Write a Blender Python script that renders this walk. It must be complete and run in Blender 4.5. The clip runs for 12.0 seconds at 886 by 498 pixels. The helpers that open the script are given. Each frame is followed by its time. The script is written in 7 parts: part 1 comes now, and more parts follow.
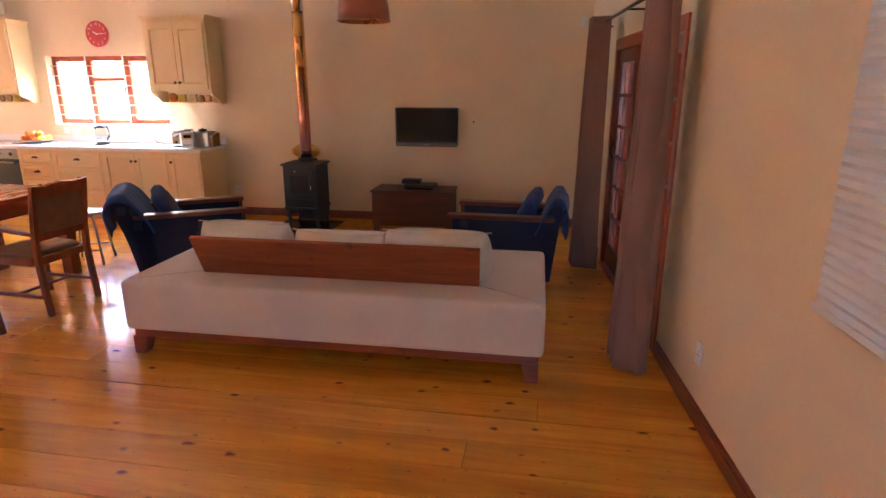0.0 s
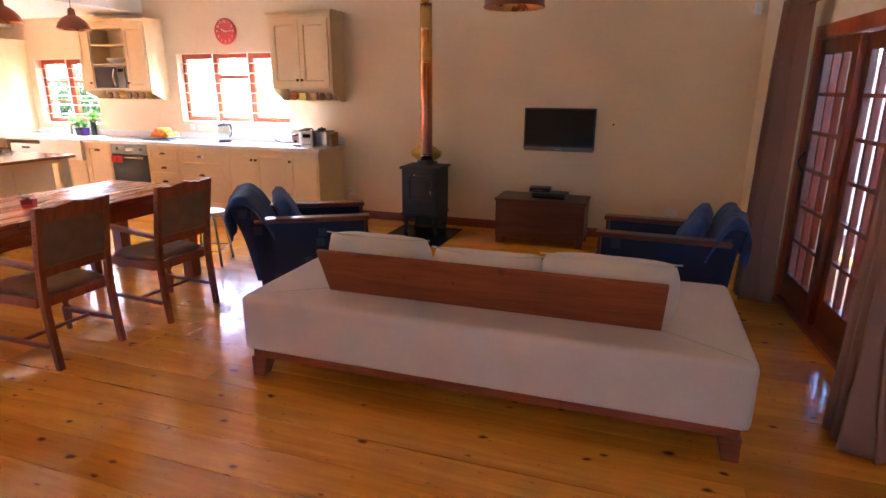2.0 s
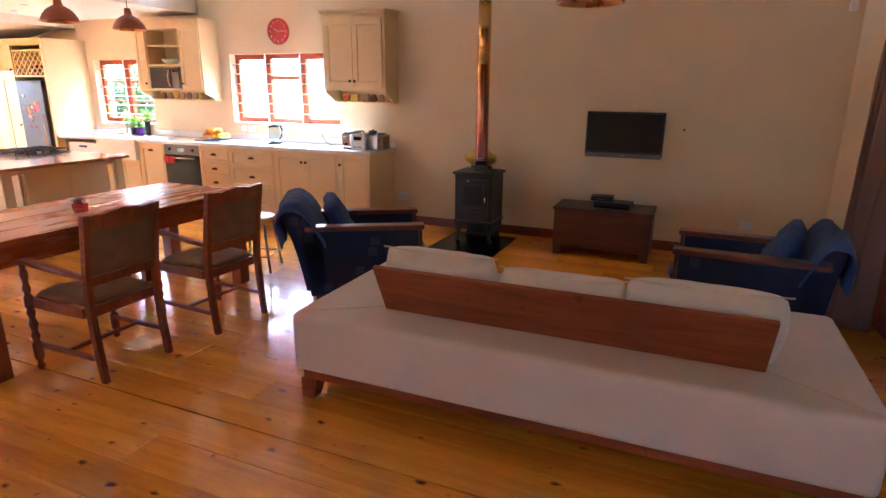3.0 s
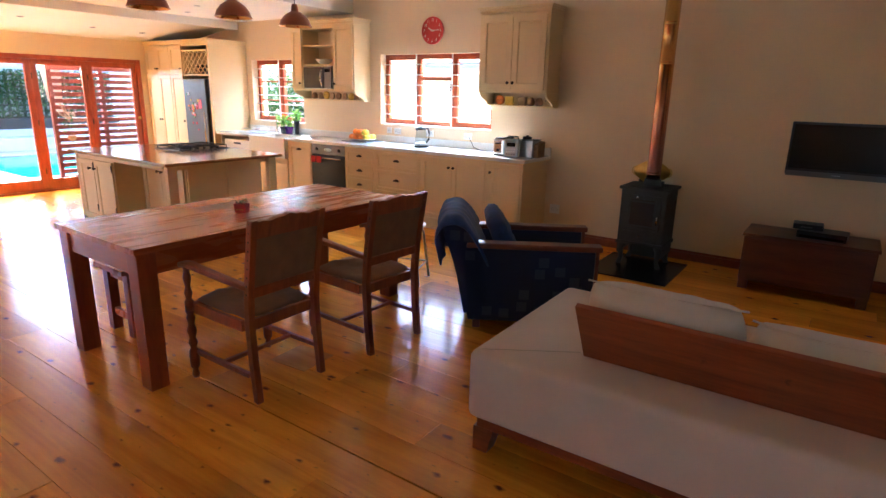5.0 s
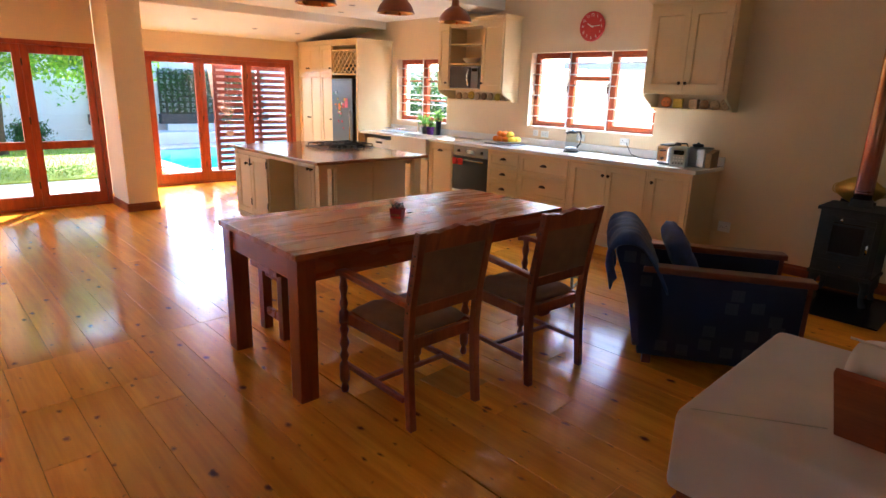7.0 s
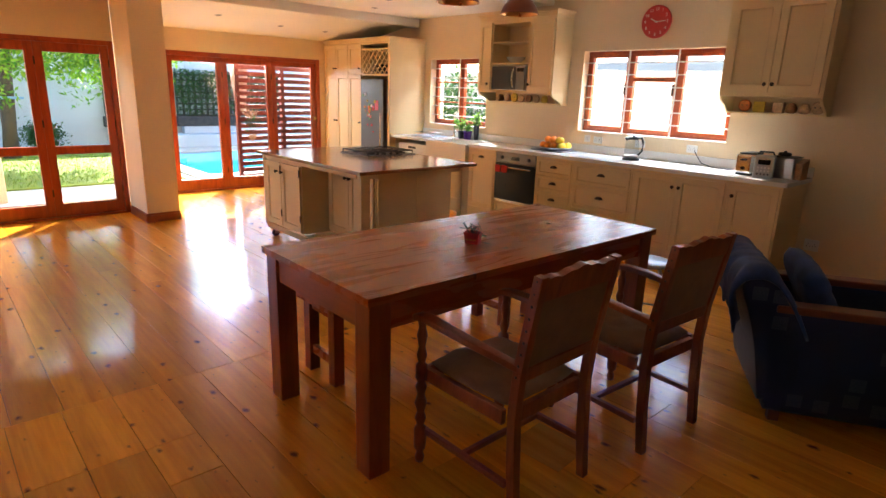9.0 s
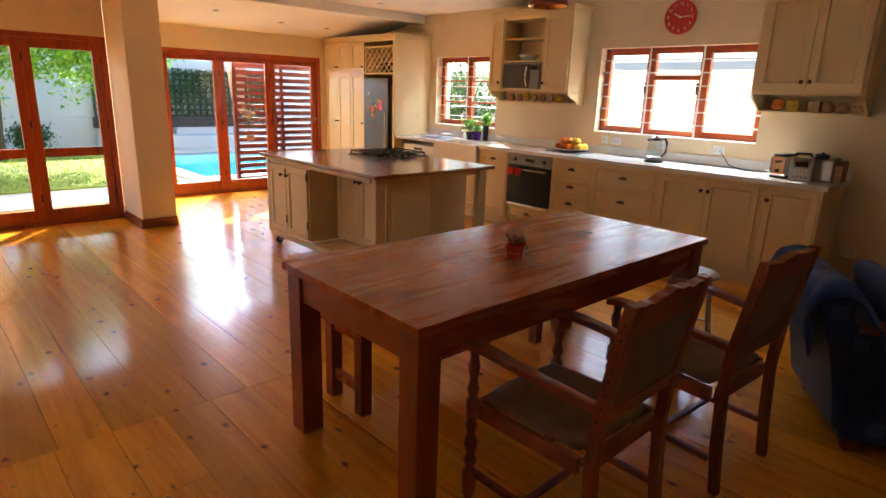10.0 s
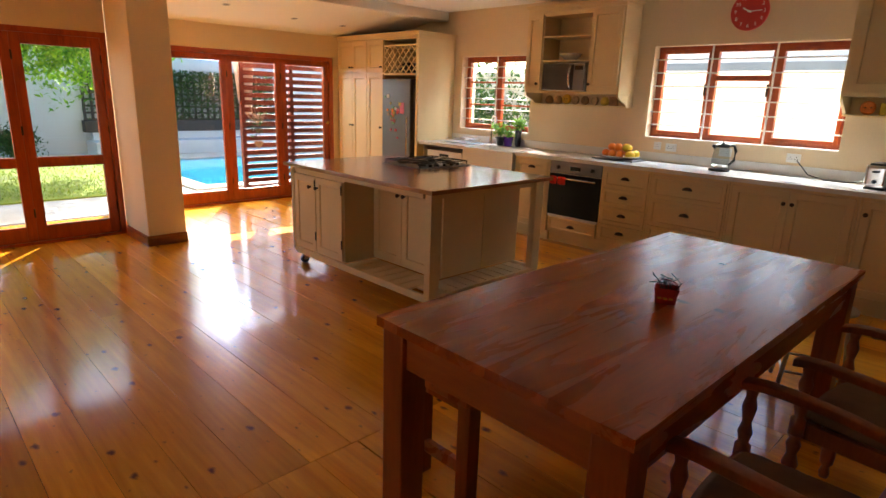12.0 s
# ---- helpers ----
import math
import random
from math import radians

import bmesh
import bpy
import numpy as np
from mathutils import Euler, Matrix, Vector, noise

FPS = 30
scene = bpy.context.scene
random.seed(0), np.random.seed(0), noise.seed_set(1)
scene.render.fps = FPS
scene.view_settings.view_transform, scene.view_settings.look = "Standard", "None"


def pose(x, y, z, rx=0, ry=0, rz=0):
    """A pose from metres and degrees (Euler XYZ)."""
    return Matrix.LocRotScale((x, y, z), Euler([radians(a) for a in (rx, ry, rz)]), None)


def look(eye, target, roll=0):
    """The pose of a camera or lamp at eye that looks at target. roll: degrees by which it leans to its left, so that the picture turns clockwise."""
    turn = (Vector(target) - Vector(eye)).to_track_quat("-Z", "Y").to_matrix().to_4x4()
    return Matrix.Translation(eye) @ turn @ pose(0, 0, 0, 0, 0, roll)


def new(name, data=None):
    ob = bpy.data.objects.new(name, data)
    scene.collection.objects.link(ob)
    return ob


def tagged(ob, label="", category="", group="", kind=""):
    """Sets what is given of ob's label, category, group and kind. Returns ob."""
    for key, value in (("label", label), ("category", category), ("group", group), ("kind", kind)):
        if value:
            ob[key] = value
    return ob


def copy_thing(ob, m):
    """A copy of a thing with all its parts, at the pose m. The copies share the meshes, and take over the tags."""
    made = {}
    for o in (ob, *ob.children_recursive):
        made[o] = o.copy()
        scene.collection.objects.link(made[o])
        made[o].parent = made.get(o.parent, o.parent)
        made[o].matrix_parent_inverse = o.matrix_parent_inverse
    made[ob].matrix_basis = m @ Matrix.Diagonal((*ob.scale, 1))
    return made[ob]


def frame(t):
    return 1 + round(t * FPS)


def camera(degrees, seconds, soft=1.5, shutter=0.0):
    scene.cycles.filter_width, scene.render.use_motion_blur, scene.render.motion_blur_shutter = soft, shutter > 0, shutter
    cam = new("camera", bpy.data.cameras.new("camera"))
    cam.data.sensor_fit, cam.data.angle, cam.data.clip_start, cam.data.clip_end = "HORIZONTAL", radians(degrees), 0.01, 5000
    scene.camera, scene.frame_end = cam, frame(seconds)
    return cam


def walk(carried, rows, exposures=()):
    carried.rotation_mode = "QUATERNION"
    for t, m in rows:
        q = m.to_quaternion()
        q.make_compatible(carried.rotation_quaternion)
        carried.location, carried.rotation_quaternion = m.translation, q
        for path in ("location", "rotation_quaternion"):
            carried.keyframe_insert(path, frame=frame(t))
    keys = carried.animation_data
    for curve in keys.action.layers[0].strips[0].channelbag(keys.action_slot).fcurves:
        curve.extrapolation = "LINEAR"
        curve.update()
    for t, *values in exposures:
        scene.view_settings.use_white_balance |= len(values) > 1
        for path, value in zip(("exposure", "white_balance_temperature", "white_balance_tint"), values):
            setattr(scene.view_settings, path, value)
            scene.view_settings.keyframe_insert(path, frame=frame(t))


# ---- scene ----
cam = camera(75.1, 12.0)
PATH = [
    (0, (-0.048, 0.145, 1.62), (-0.376, 2.041, 1.075), -0.0),
    (0.5, (-0.092, 0.325, 1.615), (-0.495, 2.206, 1.069), -0.1),
    (1, (-0.209, 0.436, 1.591), (-0.715, 2.293, 1.048), -0.1),
    (1.5, (-0.394, 0.528, 1.59), (-0.978, 2.362, 1.046), 0.0),
    (2, (-0.529, 0.635, 1.583), (-1.162, 2.454, 1.042), 0.2),
    (2.5, (-0.632, 0.781, 1.591), (-1.326, 2.577, 1.051), 0.2),
    (3, (-0.748, 0.858, 1.594), (-1.513, 2.626, 1.054), 0.4),
    (3.5, (-0.938, 0.916, 1.581), (-1.784, 2.647, 1.043), 0.6),
    (3.7, (-1.027, 0.941, 1.573), (-1.903, 2.657, 1.039), 0.6),
    (5.3, (-1.386, 1.164, 1.55), (-2.549, 2.703, 1.02), 1.4),
    (5.5, (-1.41, 1.182, 1.548), (-2.617, 2.685, 1.016), 1.4),
    (6, (-1.523, 1.19, 1.544), (-2.828, 2.609, 1.01), 1.5),
    (6.5, (-1.656, 1.198, 1.541), (-3.021, 2.559, 1.008), 1.6),
    (7, (-1.81, 1.231, 1.531), (-3.211, 2.555, 0.998), 1.8),
    (7.2, (-1.869, 1.248, 1.527), (-3.275, 2.565, 0.992), 1.8),
    (9, (-2.491, 1.352, 1.511), (-3.916, 2.653, 0.984), 1.9),
    (9.5, (-2.654, 1.345, 1.495), (-4.064, 2.663, 0.97), 2.0),
    (10, (-2.864, 1.393, 1.486), (-4.269, 2.716, 0.962), 1.9),
    (10.5, (-3.038, 1.423, 1.476), (-4.437, 2.753, 0.954), 1.9),
    (11, (-3.241, 1.42, 1.48), (-4.635, 2.757, 0.96), 1.8),
    (11.5, (-3.429, 1.405, 1.477), (-4.814, 2.752, 0.958), 1.8),
    (12, (-3.643, 1.426, 1.466), (-5.02, 2.782, 0.951), 1.9),
]
walk(cam, [(t, look(eye, target, roll)) for t, eye, target, roll in PATH], exposures=((0.0, 4.05, 5700.0, 25.0), (2.5, 3.97, 5200.0, 19.0), (5.5, 3.16, 5150.0, 9.0), (9.0, 2.60, 6000.0, 9.0), (12.0, 2.00, 6550.0, 8.0)))

# ---- world, sun, exposure ----
SUN_DIR = Vector((1.09, -0.77, -1.0)).normalized()
world = bpy.data.worlds.new("world")
scene.world = world
world.use_nodes = True
wn = world.node_tree.nodes
sky = wn.new("ShaderNodeTexSky")
sky.sky_type = "NISHITA"
sky.sun_disc = False
sky.sun_elevation = math.asin(-SUN_DIR.z)
sky.sun_rotation = math.atan2(-SUN_DIR.x, -SUN_DIR.y)
world.node_tree.links.new(sky.outputs[0], wn["Background"].inputs[0])
wn["Background"].inputs[1].default_value = 0.15
sun = new("sun", bpy.data.lights.new("sun", "SUN"))
sun.data.energy, sun.data.angle, sun.data.color = 5.0, radians(0.5), (1.0, 0.94, 0.84)
sun.matrix_world = look((0, 0, 20), Vector((0, 0, 20)) + SUN_DIR)


def sky_lamp(name, at, target, width, height, watts):
    """An area lamp added outside, above an opening's head, to boost the sky's light."""
    lamp = new(name, bpy.data.lights.new(name, "AREA"))
    lamp.data.shape, lamp.data.size, lamp.data.size_y = "RECTANGLE", width, height
    lamp.data.energy, lamp.data.color = watts, (0.72, 0.86, 1.0)
    lamp.matrix_world = look(at, target)


# added fill lamps, out of view, that brighten the kitchen
sky_lamp("sky_fill_window", (-5.62, 7.62, 2.50), (-5.62, 6.3, 0.9), 1.6, 0.45, 48)
sky_lamp("sky_fill_corner_window", (-8.5, 7.62, 2.46), (-8.5, 6.3, 0.9), 1.1, 0.45, 32)
sky_lamp("sky_fill_folding_doors", (-11.55, 5.1, 2.45), (-9.0, 5.1, 0.0), 0.5, 2.2, 52)


# ---- helpers for meshes ----
def box(bm, x0, x1, y0, y1, z0, z1, m=None):
    vs = [bm.verts.new((x, y, z)) for z in (z0, z1) for x, y in ((x0, y0), (x1, y0), (x1, y1), (x0, y1))]
    if m is not None:
        for v in vs:
            v.co = m @ v.co
    for f in ((3, 2, 1, 0), (4, 5, 6, 7), (0, 1, 5, 4), (1, 2, 6, 5), (2, 3, 7, 6), (3, 0, 4, 7)):
        bm.faces.new([vs[i] for i in f])
    return vs


def ring_loft(bm, rings, caps=True, closed=True):
    """Joins rings of equal count of points into a skin."""
    made = [[bm.verts.new(p) for p in r] for r in rings]
    n = len(made[0])
    for a, b in zip(made, made[1:]):
        for i in range(n if closed else n - 1):
            j = (i + 1) % n
            bm.faces.new((a[i], a[j], b[j], b[i]))
    if caps and closed:
        bm.faces.new(made[0][::-1])
        bm.faces.new(made[-1])
    return made


def rod(bm, p0, p1, r0, r1=None, n=12):
    p0, p1 = Vector(p0), Vector(p1)
    r1 = r0 if r1 is None else r1
    q = (p1 - p0).to_track_quat("Z", "Y")
    ring = [(math.cos(2 * math.pi * i / n), math.sin(2 * math.pi * i / n)) for i in range(n)]
    ring_loft(bm, [[p + q @ Vector((r * c, r * s, 0)) for c, s in ring] for p, r in ((p0, r0), (p1, r1))])


def tube(bm, pts, r, n=8):
    pts = [Vector(p) for p in pts]
    rings = []
    for i, p in enumerate(pts):
        d = pts[min(i + 1, len(pts) - 1)] - pts[max(i - 1, 0)]
        q = d.to_track_quat("Z", "Y")
        rr = r[i] if isinstance(r, (list, tuple)) else r
        rings.append([p + q @ Vector((rr * math.cos(2 * math.pi * k / n), rr * math.sin(2 * math.pi * k / n), 0)) for k in range(n)])
    ring_loft(bm, rings)


def lathe(bm, profile, n=24, at=(0, 0, 0), m=None, caps=True):
    """profile: (radius, height) from below to above."""
    at = Vector(at)
    rings = [[at + Vector((r * math.cos(2 * math.pi * i / n), r * math.sin(2 * math.pi * i / n), z)) for i in range(n)] for r, z in profile]
    if m is not None:
        rings = [[m @ p for p in r] for r in rings]
    ring_loft(bm, rings, caps)


def ball(bm, c, r, s=(1, 1, 1), sub=2, m=None):
    mm = Matrix.Translation(c) @ (m if m is not None else Matrix()) @ Matrix.Diagonal((r * s[0], r * s[1], r * s[2], 1))
    bmesh.ops.create_icosphere(bm, subdivisions=sub, radius=1, matrix=mm)


def cushion(bm, w, d, h, m=None, puff=1.0, nu=16, nv=12, seed=0, power=0.35, sag=0.0):
    """A soft pillow, w by d, thickest h in the middle, with wrinkles."""
    rnd = random.Random(seed)
    off = Vector((rnd.random() * 50, rnd.random() * 50, 0))
    grid = {}
    for side in (1, -1):
        for i in range(nu + 1):
            for j in range(nv + 1):
                u, v = i / nu * 2 - 1, j / nv * 2 - 1
                rim = (max(0.0, 1 - u ** 4) * max(0.0, 1 - v ** 4)) ** power
                edge = i in (0, nu) or j in (0, nv)
                if side < 0 and edge:
                    grid[side, i, j] = grid[1, i, j]
                    continue
                pinch = 1 - 0.09 * (u * u) * (v * v)
                z = side * h / 2 * rim * puff + 0.012 * noise.noise(Vector((u * 3, v * 3, side)) + off) * (0 if edge else 1)
                p = Vector((u * w / 2 * pinch, v * d / 2 * pinch - sag * (1 - u * u) * max(0, v), z))
                grid[side, i, j] = bm.verts.new(m @ p if m is not None else p)
    for side in (1, -1):
        for i in range(nu):
            for j in range(nv):
                f = [grid[side, i, j], grid[side, i + 1, j], grid[side, i + 1, j + 1], grid[side, i, j + 1]]
                bm.faces.new(f if side > 0 else f[::-1])


def finish(name, bm, material, bevel=0.0, smooth=False, seg=2):
    if bevel:
        bmesh.ops.bevel(bm, geom=list(bm.edges), offset=bevel, segments=seg, profile=0.6, affect="EDGES", clamp_overlap=True)
    bmesh.ops.recalc_face_normals(bm, faces=list(bm.faces))
    me = bpy.data.meshes.new(name)
    bm.to_mesh(me)
    bm.free()
    if smooth:
        me.shade_smooth()
    me.materials.append(material)
    return me


def part(name, bm, material, parent, label="", bevel=0.0, smooth=False, seg=2):
    ob = new(name, finish(name, bm, material, bevel, smooth, seg))
    ob.parent = parent
    if label:
        ob["label"] = label
    return ob


def thing(name, label, category, at=(0, 0, 0), rz=0.0, group=""):
    ob = new(name)
    ob.empty_display_size = 0.1
    ob.matrix_basis = pose(*at, 0, 0, rz)
    return tagged(ob, label, category, group)


def solid(name, bm, material, label, category, group="", bevel=0.0, smooth=False, kind=""):
    """A thing that is one mesh."""
    ob = new(name, finish(name, bm, material, bevel, smooth))
    return tagged(ob, label, category, group, kind)


def struct(name, bm, material, label, bevel=0.0, smooth=False):
    return solid(name, bm, material, label, name.split("_")[0], "", bevel, smooth, "structure")


# ---- materials ----
def nodes_of(name):
    m = bpy.data.materials.new(name)
    m.use_nodes = True
    return m, m.node_tree.nodes, m.node_tree.links, m.node_tree.nodes["Principled BSDF"]


def surface(name, color, rough=0.5, metal=0.0, vary=0.12, scale=6.0, fine=90.0, bump=0.08, coat=0.0, stretch=(1, 1, 1), sheen=0.0, dirt=None, rand=0.0):
    """A surface with large and small scale variation, uneven gloss and fine relief."""
    m, n, l, p = nodes_of(name)
    tc = n.new("ShaderNodeTexCoord")
    mp = n.new("ShaderNodeMapping")
    mp.inputs["Scale"].default_value = stretch
    l.new(tc.outputs["Object"], mp.inputs[0])
    big, small = n.new("ShaderNodeTexNoise"), n.new("ShaderNodeTexNoise")
    big.inputs["Scale"].default_value, small.inputs["Scale"].default_value = scale, fine
    big.inputs["Detail"].default_value, small.inputs["Detail"].default_value = 5, 3
    for t in (big, small):
        l.new(mp.outputs[0], t.inputs["Vector"])
    mix = n.new("ShaderNodeMath")
    mix.operation = "MULTIPLY_ADD"
    l.new(small.outputs[0], mix.inputs[0])
    mix.inputs[1].default_value = 0.35
    l.new(big.outputs[0], mix.inputs[2])
    ramp = n.new("ShaderNodeValToRGB")
    ramp.color_ramp.elements[0].position, ramp.color_ramp.elements[1].position = 0.42, 0.92
    low = tuple(max(0, c * (1 - vary)) for c in color) if dirt is None else dirt
    high = tuple(min(1, c * (1 + vary)) for c in color)
    ramp.color_ramp.elements[0].color, ramp.color_ramp.elements[1].color = (*low, 1), (*high, 1)
    l.new(mix.outputs[0], ramp.inputs[0])
    out = ramp.outputs[0]
    if rand:
        hsv, oi, mr = n.new("ShaderNodeHueSaturation"), n.new("ShaderNodeObjectInfo"), n.new("ShaderNodeMapRange")
        mr.inputs["To Min"].default_value, mr.inputs["To Max"].default_value = 1 - rand, 1 + rand
        l.new(oi.outputs["Random"], mr.inputs[0])
        l.new(mr.outputs[0], hsv.inputs["Value"])
        l.new(out, hsv.inputs["Color"])
        out = hsv.outputs[0]
    l.new(out, p.inputs["Base Color"])
    rr = n.new("ShaderNodeMapRange")
    rr.inputs["To Min"].default_value, rr.inputs["To Max"].default_value = max(0.02, rough * 0.82), min(1, rough * 1.18)
    l.new(big.outputs[0], rr.inputs[0])
    l.new(rr.outputs[0], p.inputs["Roughness"])
    p.inputs["Metallic"].default_value = metal
    p.inputs["Coat Weight"].default_value = coat
    p.inputs["Coat Roughness"].default_value = 0.15
    p.inputs["Sheen Weight"].default_value = sheen
    if bump:
        b = n.new("ShaderNodeBump")
        b.inputs["Strength"].default_value, b.inputs["Distance"].default_value = bump, 0.004
        l.new(mix.outputs[0], b.inputs["Height"])
        l.new(b.outputs[0], p.inputs["Normal"])
    return m


def wood(name, light, dark, rough=0.35, grain=(1.2, 14, 14), knots=0.0, coat=0.0, rand=0.0, bump=0.15, knot_color=(0.085, 0.026, 0.007), varnish=False):
    """Grained timber along the axis of the smallest grain scale; knots: share of dark knots."""
    m, n, l, p = nodes_of(name)
    tc, oi = n.new("ShaderNodeTexCoord"), n.new("ShaderNodeObjectInfo")
    sh = n.new("ShaderNodeVectorMath")
    sh.operation = "SCALE"
    sh.inputs[0].default_value = (31.0, 17.0, 23.0)
    l.new(oi.outputs["Random"], sh.inputs["Scale"])
    add = n.new("ShaderNodeVectorMath")
    l.new(tc.outputs["Object"], add.inputs[0])
    l.new(sh.outputs[0], add.inputs[1])
    mp = n.new("ShaderNodeMapping")
    mp.inputs["Scale"].default_value = grain
    l.new(add.outputs[0], mp.inputs[0])
    warp = n.new("ShaderNodeTexNoise")
    warp.inputs["Scale"].default_value, warp.inputs["Detail"].default_value, warp.inputs["Distortion"].default_value = 1.0, 6, 1.1
    l.new(mp.outputs[0], warp.inputs["Vector"])
    fine = n.new("ShaderNodeTexNoise")
    fine.inputs["Scale"].default_value, fine.inputs["Detail"].default_value = 7.0, 4
    l.new(mp.outputs[0], fine.inputs["Vector"])
    mx = n.new("ShaderNodeMath")
    mx.operation = "MULTIPLY_ADD"
    l.new(fine.outputs[0], mx.inputs[0])
    mx.inputs[1].default_value = 0.5
    l.new(warp.outputs[0], mx.inputs[2])
    ramp = n.new("ShaderNodeValToRGB")
    e = ramp.color_ramp.elements
    e[0].position, e[1].position = 0.5, 0.95
    e[0].color, e[1].color = (*dark, 1), (*light, 1)
    l.new(mx.outputs[0], ramp.inputs[0])
    out = ramp.outputs[0]
    if knots:
        km = n.new("ShaderNodeMapping")
        km.inputs["Scale"].default_value = (2.5, 4.2, 4.2)
        l.new(add.outputs[0], km.inputs[0])
        vo = n.new("ShaderNodeTexVoronoi")
        vo.voronoi_dimensions = "2D"
        vo.inputs["Scale"].default_value, vo.inputs["Randomness"].default_value = 1.7, 1.0
        wob, wadd = n.new("ShaderNodeTexNoise"), n.new("ShaderNodeVectorMath")
        wob.inputs["Scale"].default_value = 9.0
        l.new(km.outputs[0], wob.inputs["Vector"])
        wadd.operation = "MULTIPLY_ADD"
        l.new(wob.outputs["Color"], wadd.inputs[0])
        wadd.inputs[1].default_value = (0.10, 0.10, 0.0)
        l.new(km.outputs[0], wadd.inputs[2])
        l.new(wadd.outputs[0], vo.inputs["Vector"])
        # only some of the cells hold a knot, of uneven size
        sz = n.new("ShaderNodeSeparateColor")
        l.new(vo.outputs["Color"], sz.inputs[0])
        mr = n.new("ShaderNodeMapRange")
        mr.inputs["From Min"].default_value, mr.inputs["From Max"].default_value = 1 - knots, 1.0
        mr.inputs["To Min"].default_value, mr.inputs["To Max"].default_value = 0.0, 0.10
        l.new(sz.outputs[0], mr.inputs[0])
        lt = n.new("ShaderNodeMath")
        lt.operation = "SUBTRACT"
        l.new(mr.outputs[0], lt.inputs[0])
        l.new(vo.outputs["Distance"], lt.inputs[1])
        sm = n.new("ShaderNodeMapRange")
        sm.inputs["From Min"].default_value, sm.inputs["From Max"].default_value = -0.05, 0.035
        l.new(lt.outputs[0], sm.inputs[0])
        km2 = n.new("ShaderNodeMix")
        km2.data_type = "RGBA"
        l.new(sm.outputs[0], km2.inputs["Factor"])
        l.new(out, km2.inputs["A"])
        km2.inputs["B"].default_value = (*knot_color, 1)
        out = km2.outputs["Result"]
    if rand:
        hsv, mr2 = n.new("ShaderNodeHueSaturation"), n.new("ShaderNodeMapRange")
        mr2.inputs["To Min"].default_value, mr2.inputs["To Max"].default_value = 1 - rand, 1 + rand
        l.new(oi.outputs["Random"], mr2.inputs[0])
        l.new(mr2.outputs[0], hsv.inputs["Value"])
        l.new(out, hsv.inputs["Color"])
        out = hsv.outputs[0]
    l.new(out, p.inputs["Base Color"])
    rr = n.new("ShaderNodeMapRange")
    rr.inputs["To Min"].default_value, rr.inputs["To Max"].default_value = rough * 0.88, rough * 1.15
    l.new(warp.outputs[0], rr.inputs[0])
    l.new(rr.outputs[0], p.inputs["Roughness"])
    p.inputs["Coat Weight"].default_value, p.inputs["Coat Roughness"].default_value = coat, 0.09
    b = n.new("ShaderNodeBump")
    b.inputs["Strength"].default_value, b.inputs["Distance"].default_value = bump, 0.003
    l.new(mx.outputs[0], b.inputs["Height"])
    l.new(b.outputs[0], p.inputs["Normal"])
    if varnish:
        p.inputs["Specular IOR Level"].default_value = 0.2
        l.new(b.outputs[0], p.inputs["Coat Normal"])
    return m


def glass_pane(name, tint=(1, 1, 1)):
    m, n, l, p = nodes_of(name)
    tr, gl, mix, fr = n.new("ShaderNodeBsdfTransparent"), n.new("ShaderNodeBsdfGlossy"), n.new("ShaderNodeMixShader"), n.new("ShaderNodeLayerWeight")
    pw = n.new("ShaderNodeMath")
    pw.operation = "POWER"
    pw.inputs[1].default_value = 4.0
    ma = n.new("ShaderNodeMath")
    ma.operation = "MULTIPLY_ADD"
    ma.inputs[1].default_value, ma.inputs[2].default_value = 0.5, 0.025
    tr.inputs[0].default_value = (*tint, 1)
    gl.inputs["Roughness"].default_value = 0.02
    fr.inputs["Blend"].default_value = 0.5
    l.new(fr.outputs["Facing"], pw.inputs[0])
    l.new(pw.outputs[0], ma.inputs[0])
    l.new(ma.outputs[0], mix.inputs[0])
    l.new(tr.outputs[0], mix.inputs[1])
    l.new(gl.outputs[0], mix.inputs[2])
    l.new(mix.outputs[0], n["Material Output"].inputs[0])
    return m


def heat_tinted(name):
    """Polished flue steel, tinted by heat from violet near the fire to gold further up."""
    m, n, l, p = nodes_of(name)
    tc, sx, mr, ramp = n.new("ShaderNodeTexCoord"), n.new("ShaderNodeSeparateXYZ"), n.new("ShaderNodeMapRange"), n.new("ShaderNodeValToRGB")
    l.new(tc.outputs["Object"], sx.inputs[0])
    no = n.new("ShaderNodeTexNoise")
    no.inputs["Scale"].default_value = 5
    l.new(tc.outputs["Object"], no.inputs["Vector"])
    ad = n.new("ShaderNodeMath")
    ad.operation = "MULTIPLY_ADD"
    l.new(no.outputs[0], ad.inputs[0])
    ad.inputs[1].default_value = 0.22
    l.new(sx.outputs[2], ad.inputs[2])
    mr.inputs["From Min"].default_value, mr.inputs["From Max"].default_value = 0.85, 2.5
    l.new(ad.outputs[0], mr.inputs[0])
    e = ramp.color_ramp.elements
    e[0].position, e[0].color = 0.0, (0.20, 0.13, 0.20, 1)
    e[1].position, e[1].color = 1.0, (0.62, 0.40, 0.13, 1)
    k = e.new(0.3)
    k.color = (0.42, 0.17, 0.10, 1)
    k = e.new(0.6)
    k.color = (0.60, 0.29, 0.08, 1)
    l.new(mr.outputs[0], ramp.inputs[0])
    l.new(ramp.outputs[0], p.inputs["Base Color"])
    p.inputs["Metallic"].default_value, p.inputs["Roughness"].default_value = 1.0, 0.24
    return m


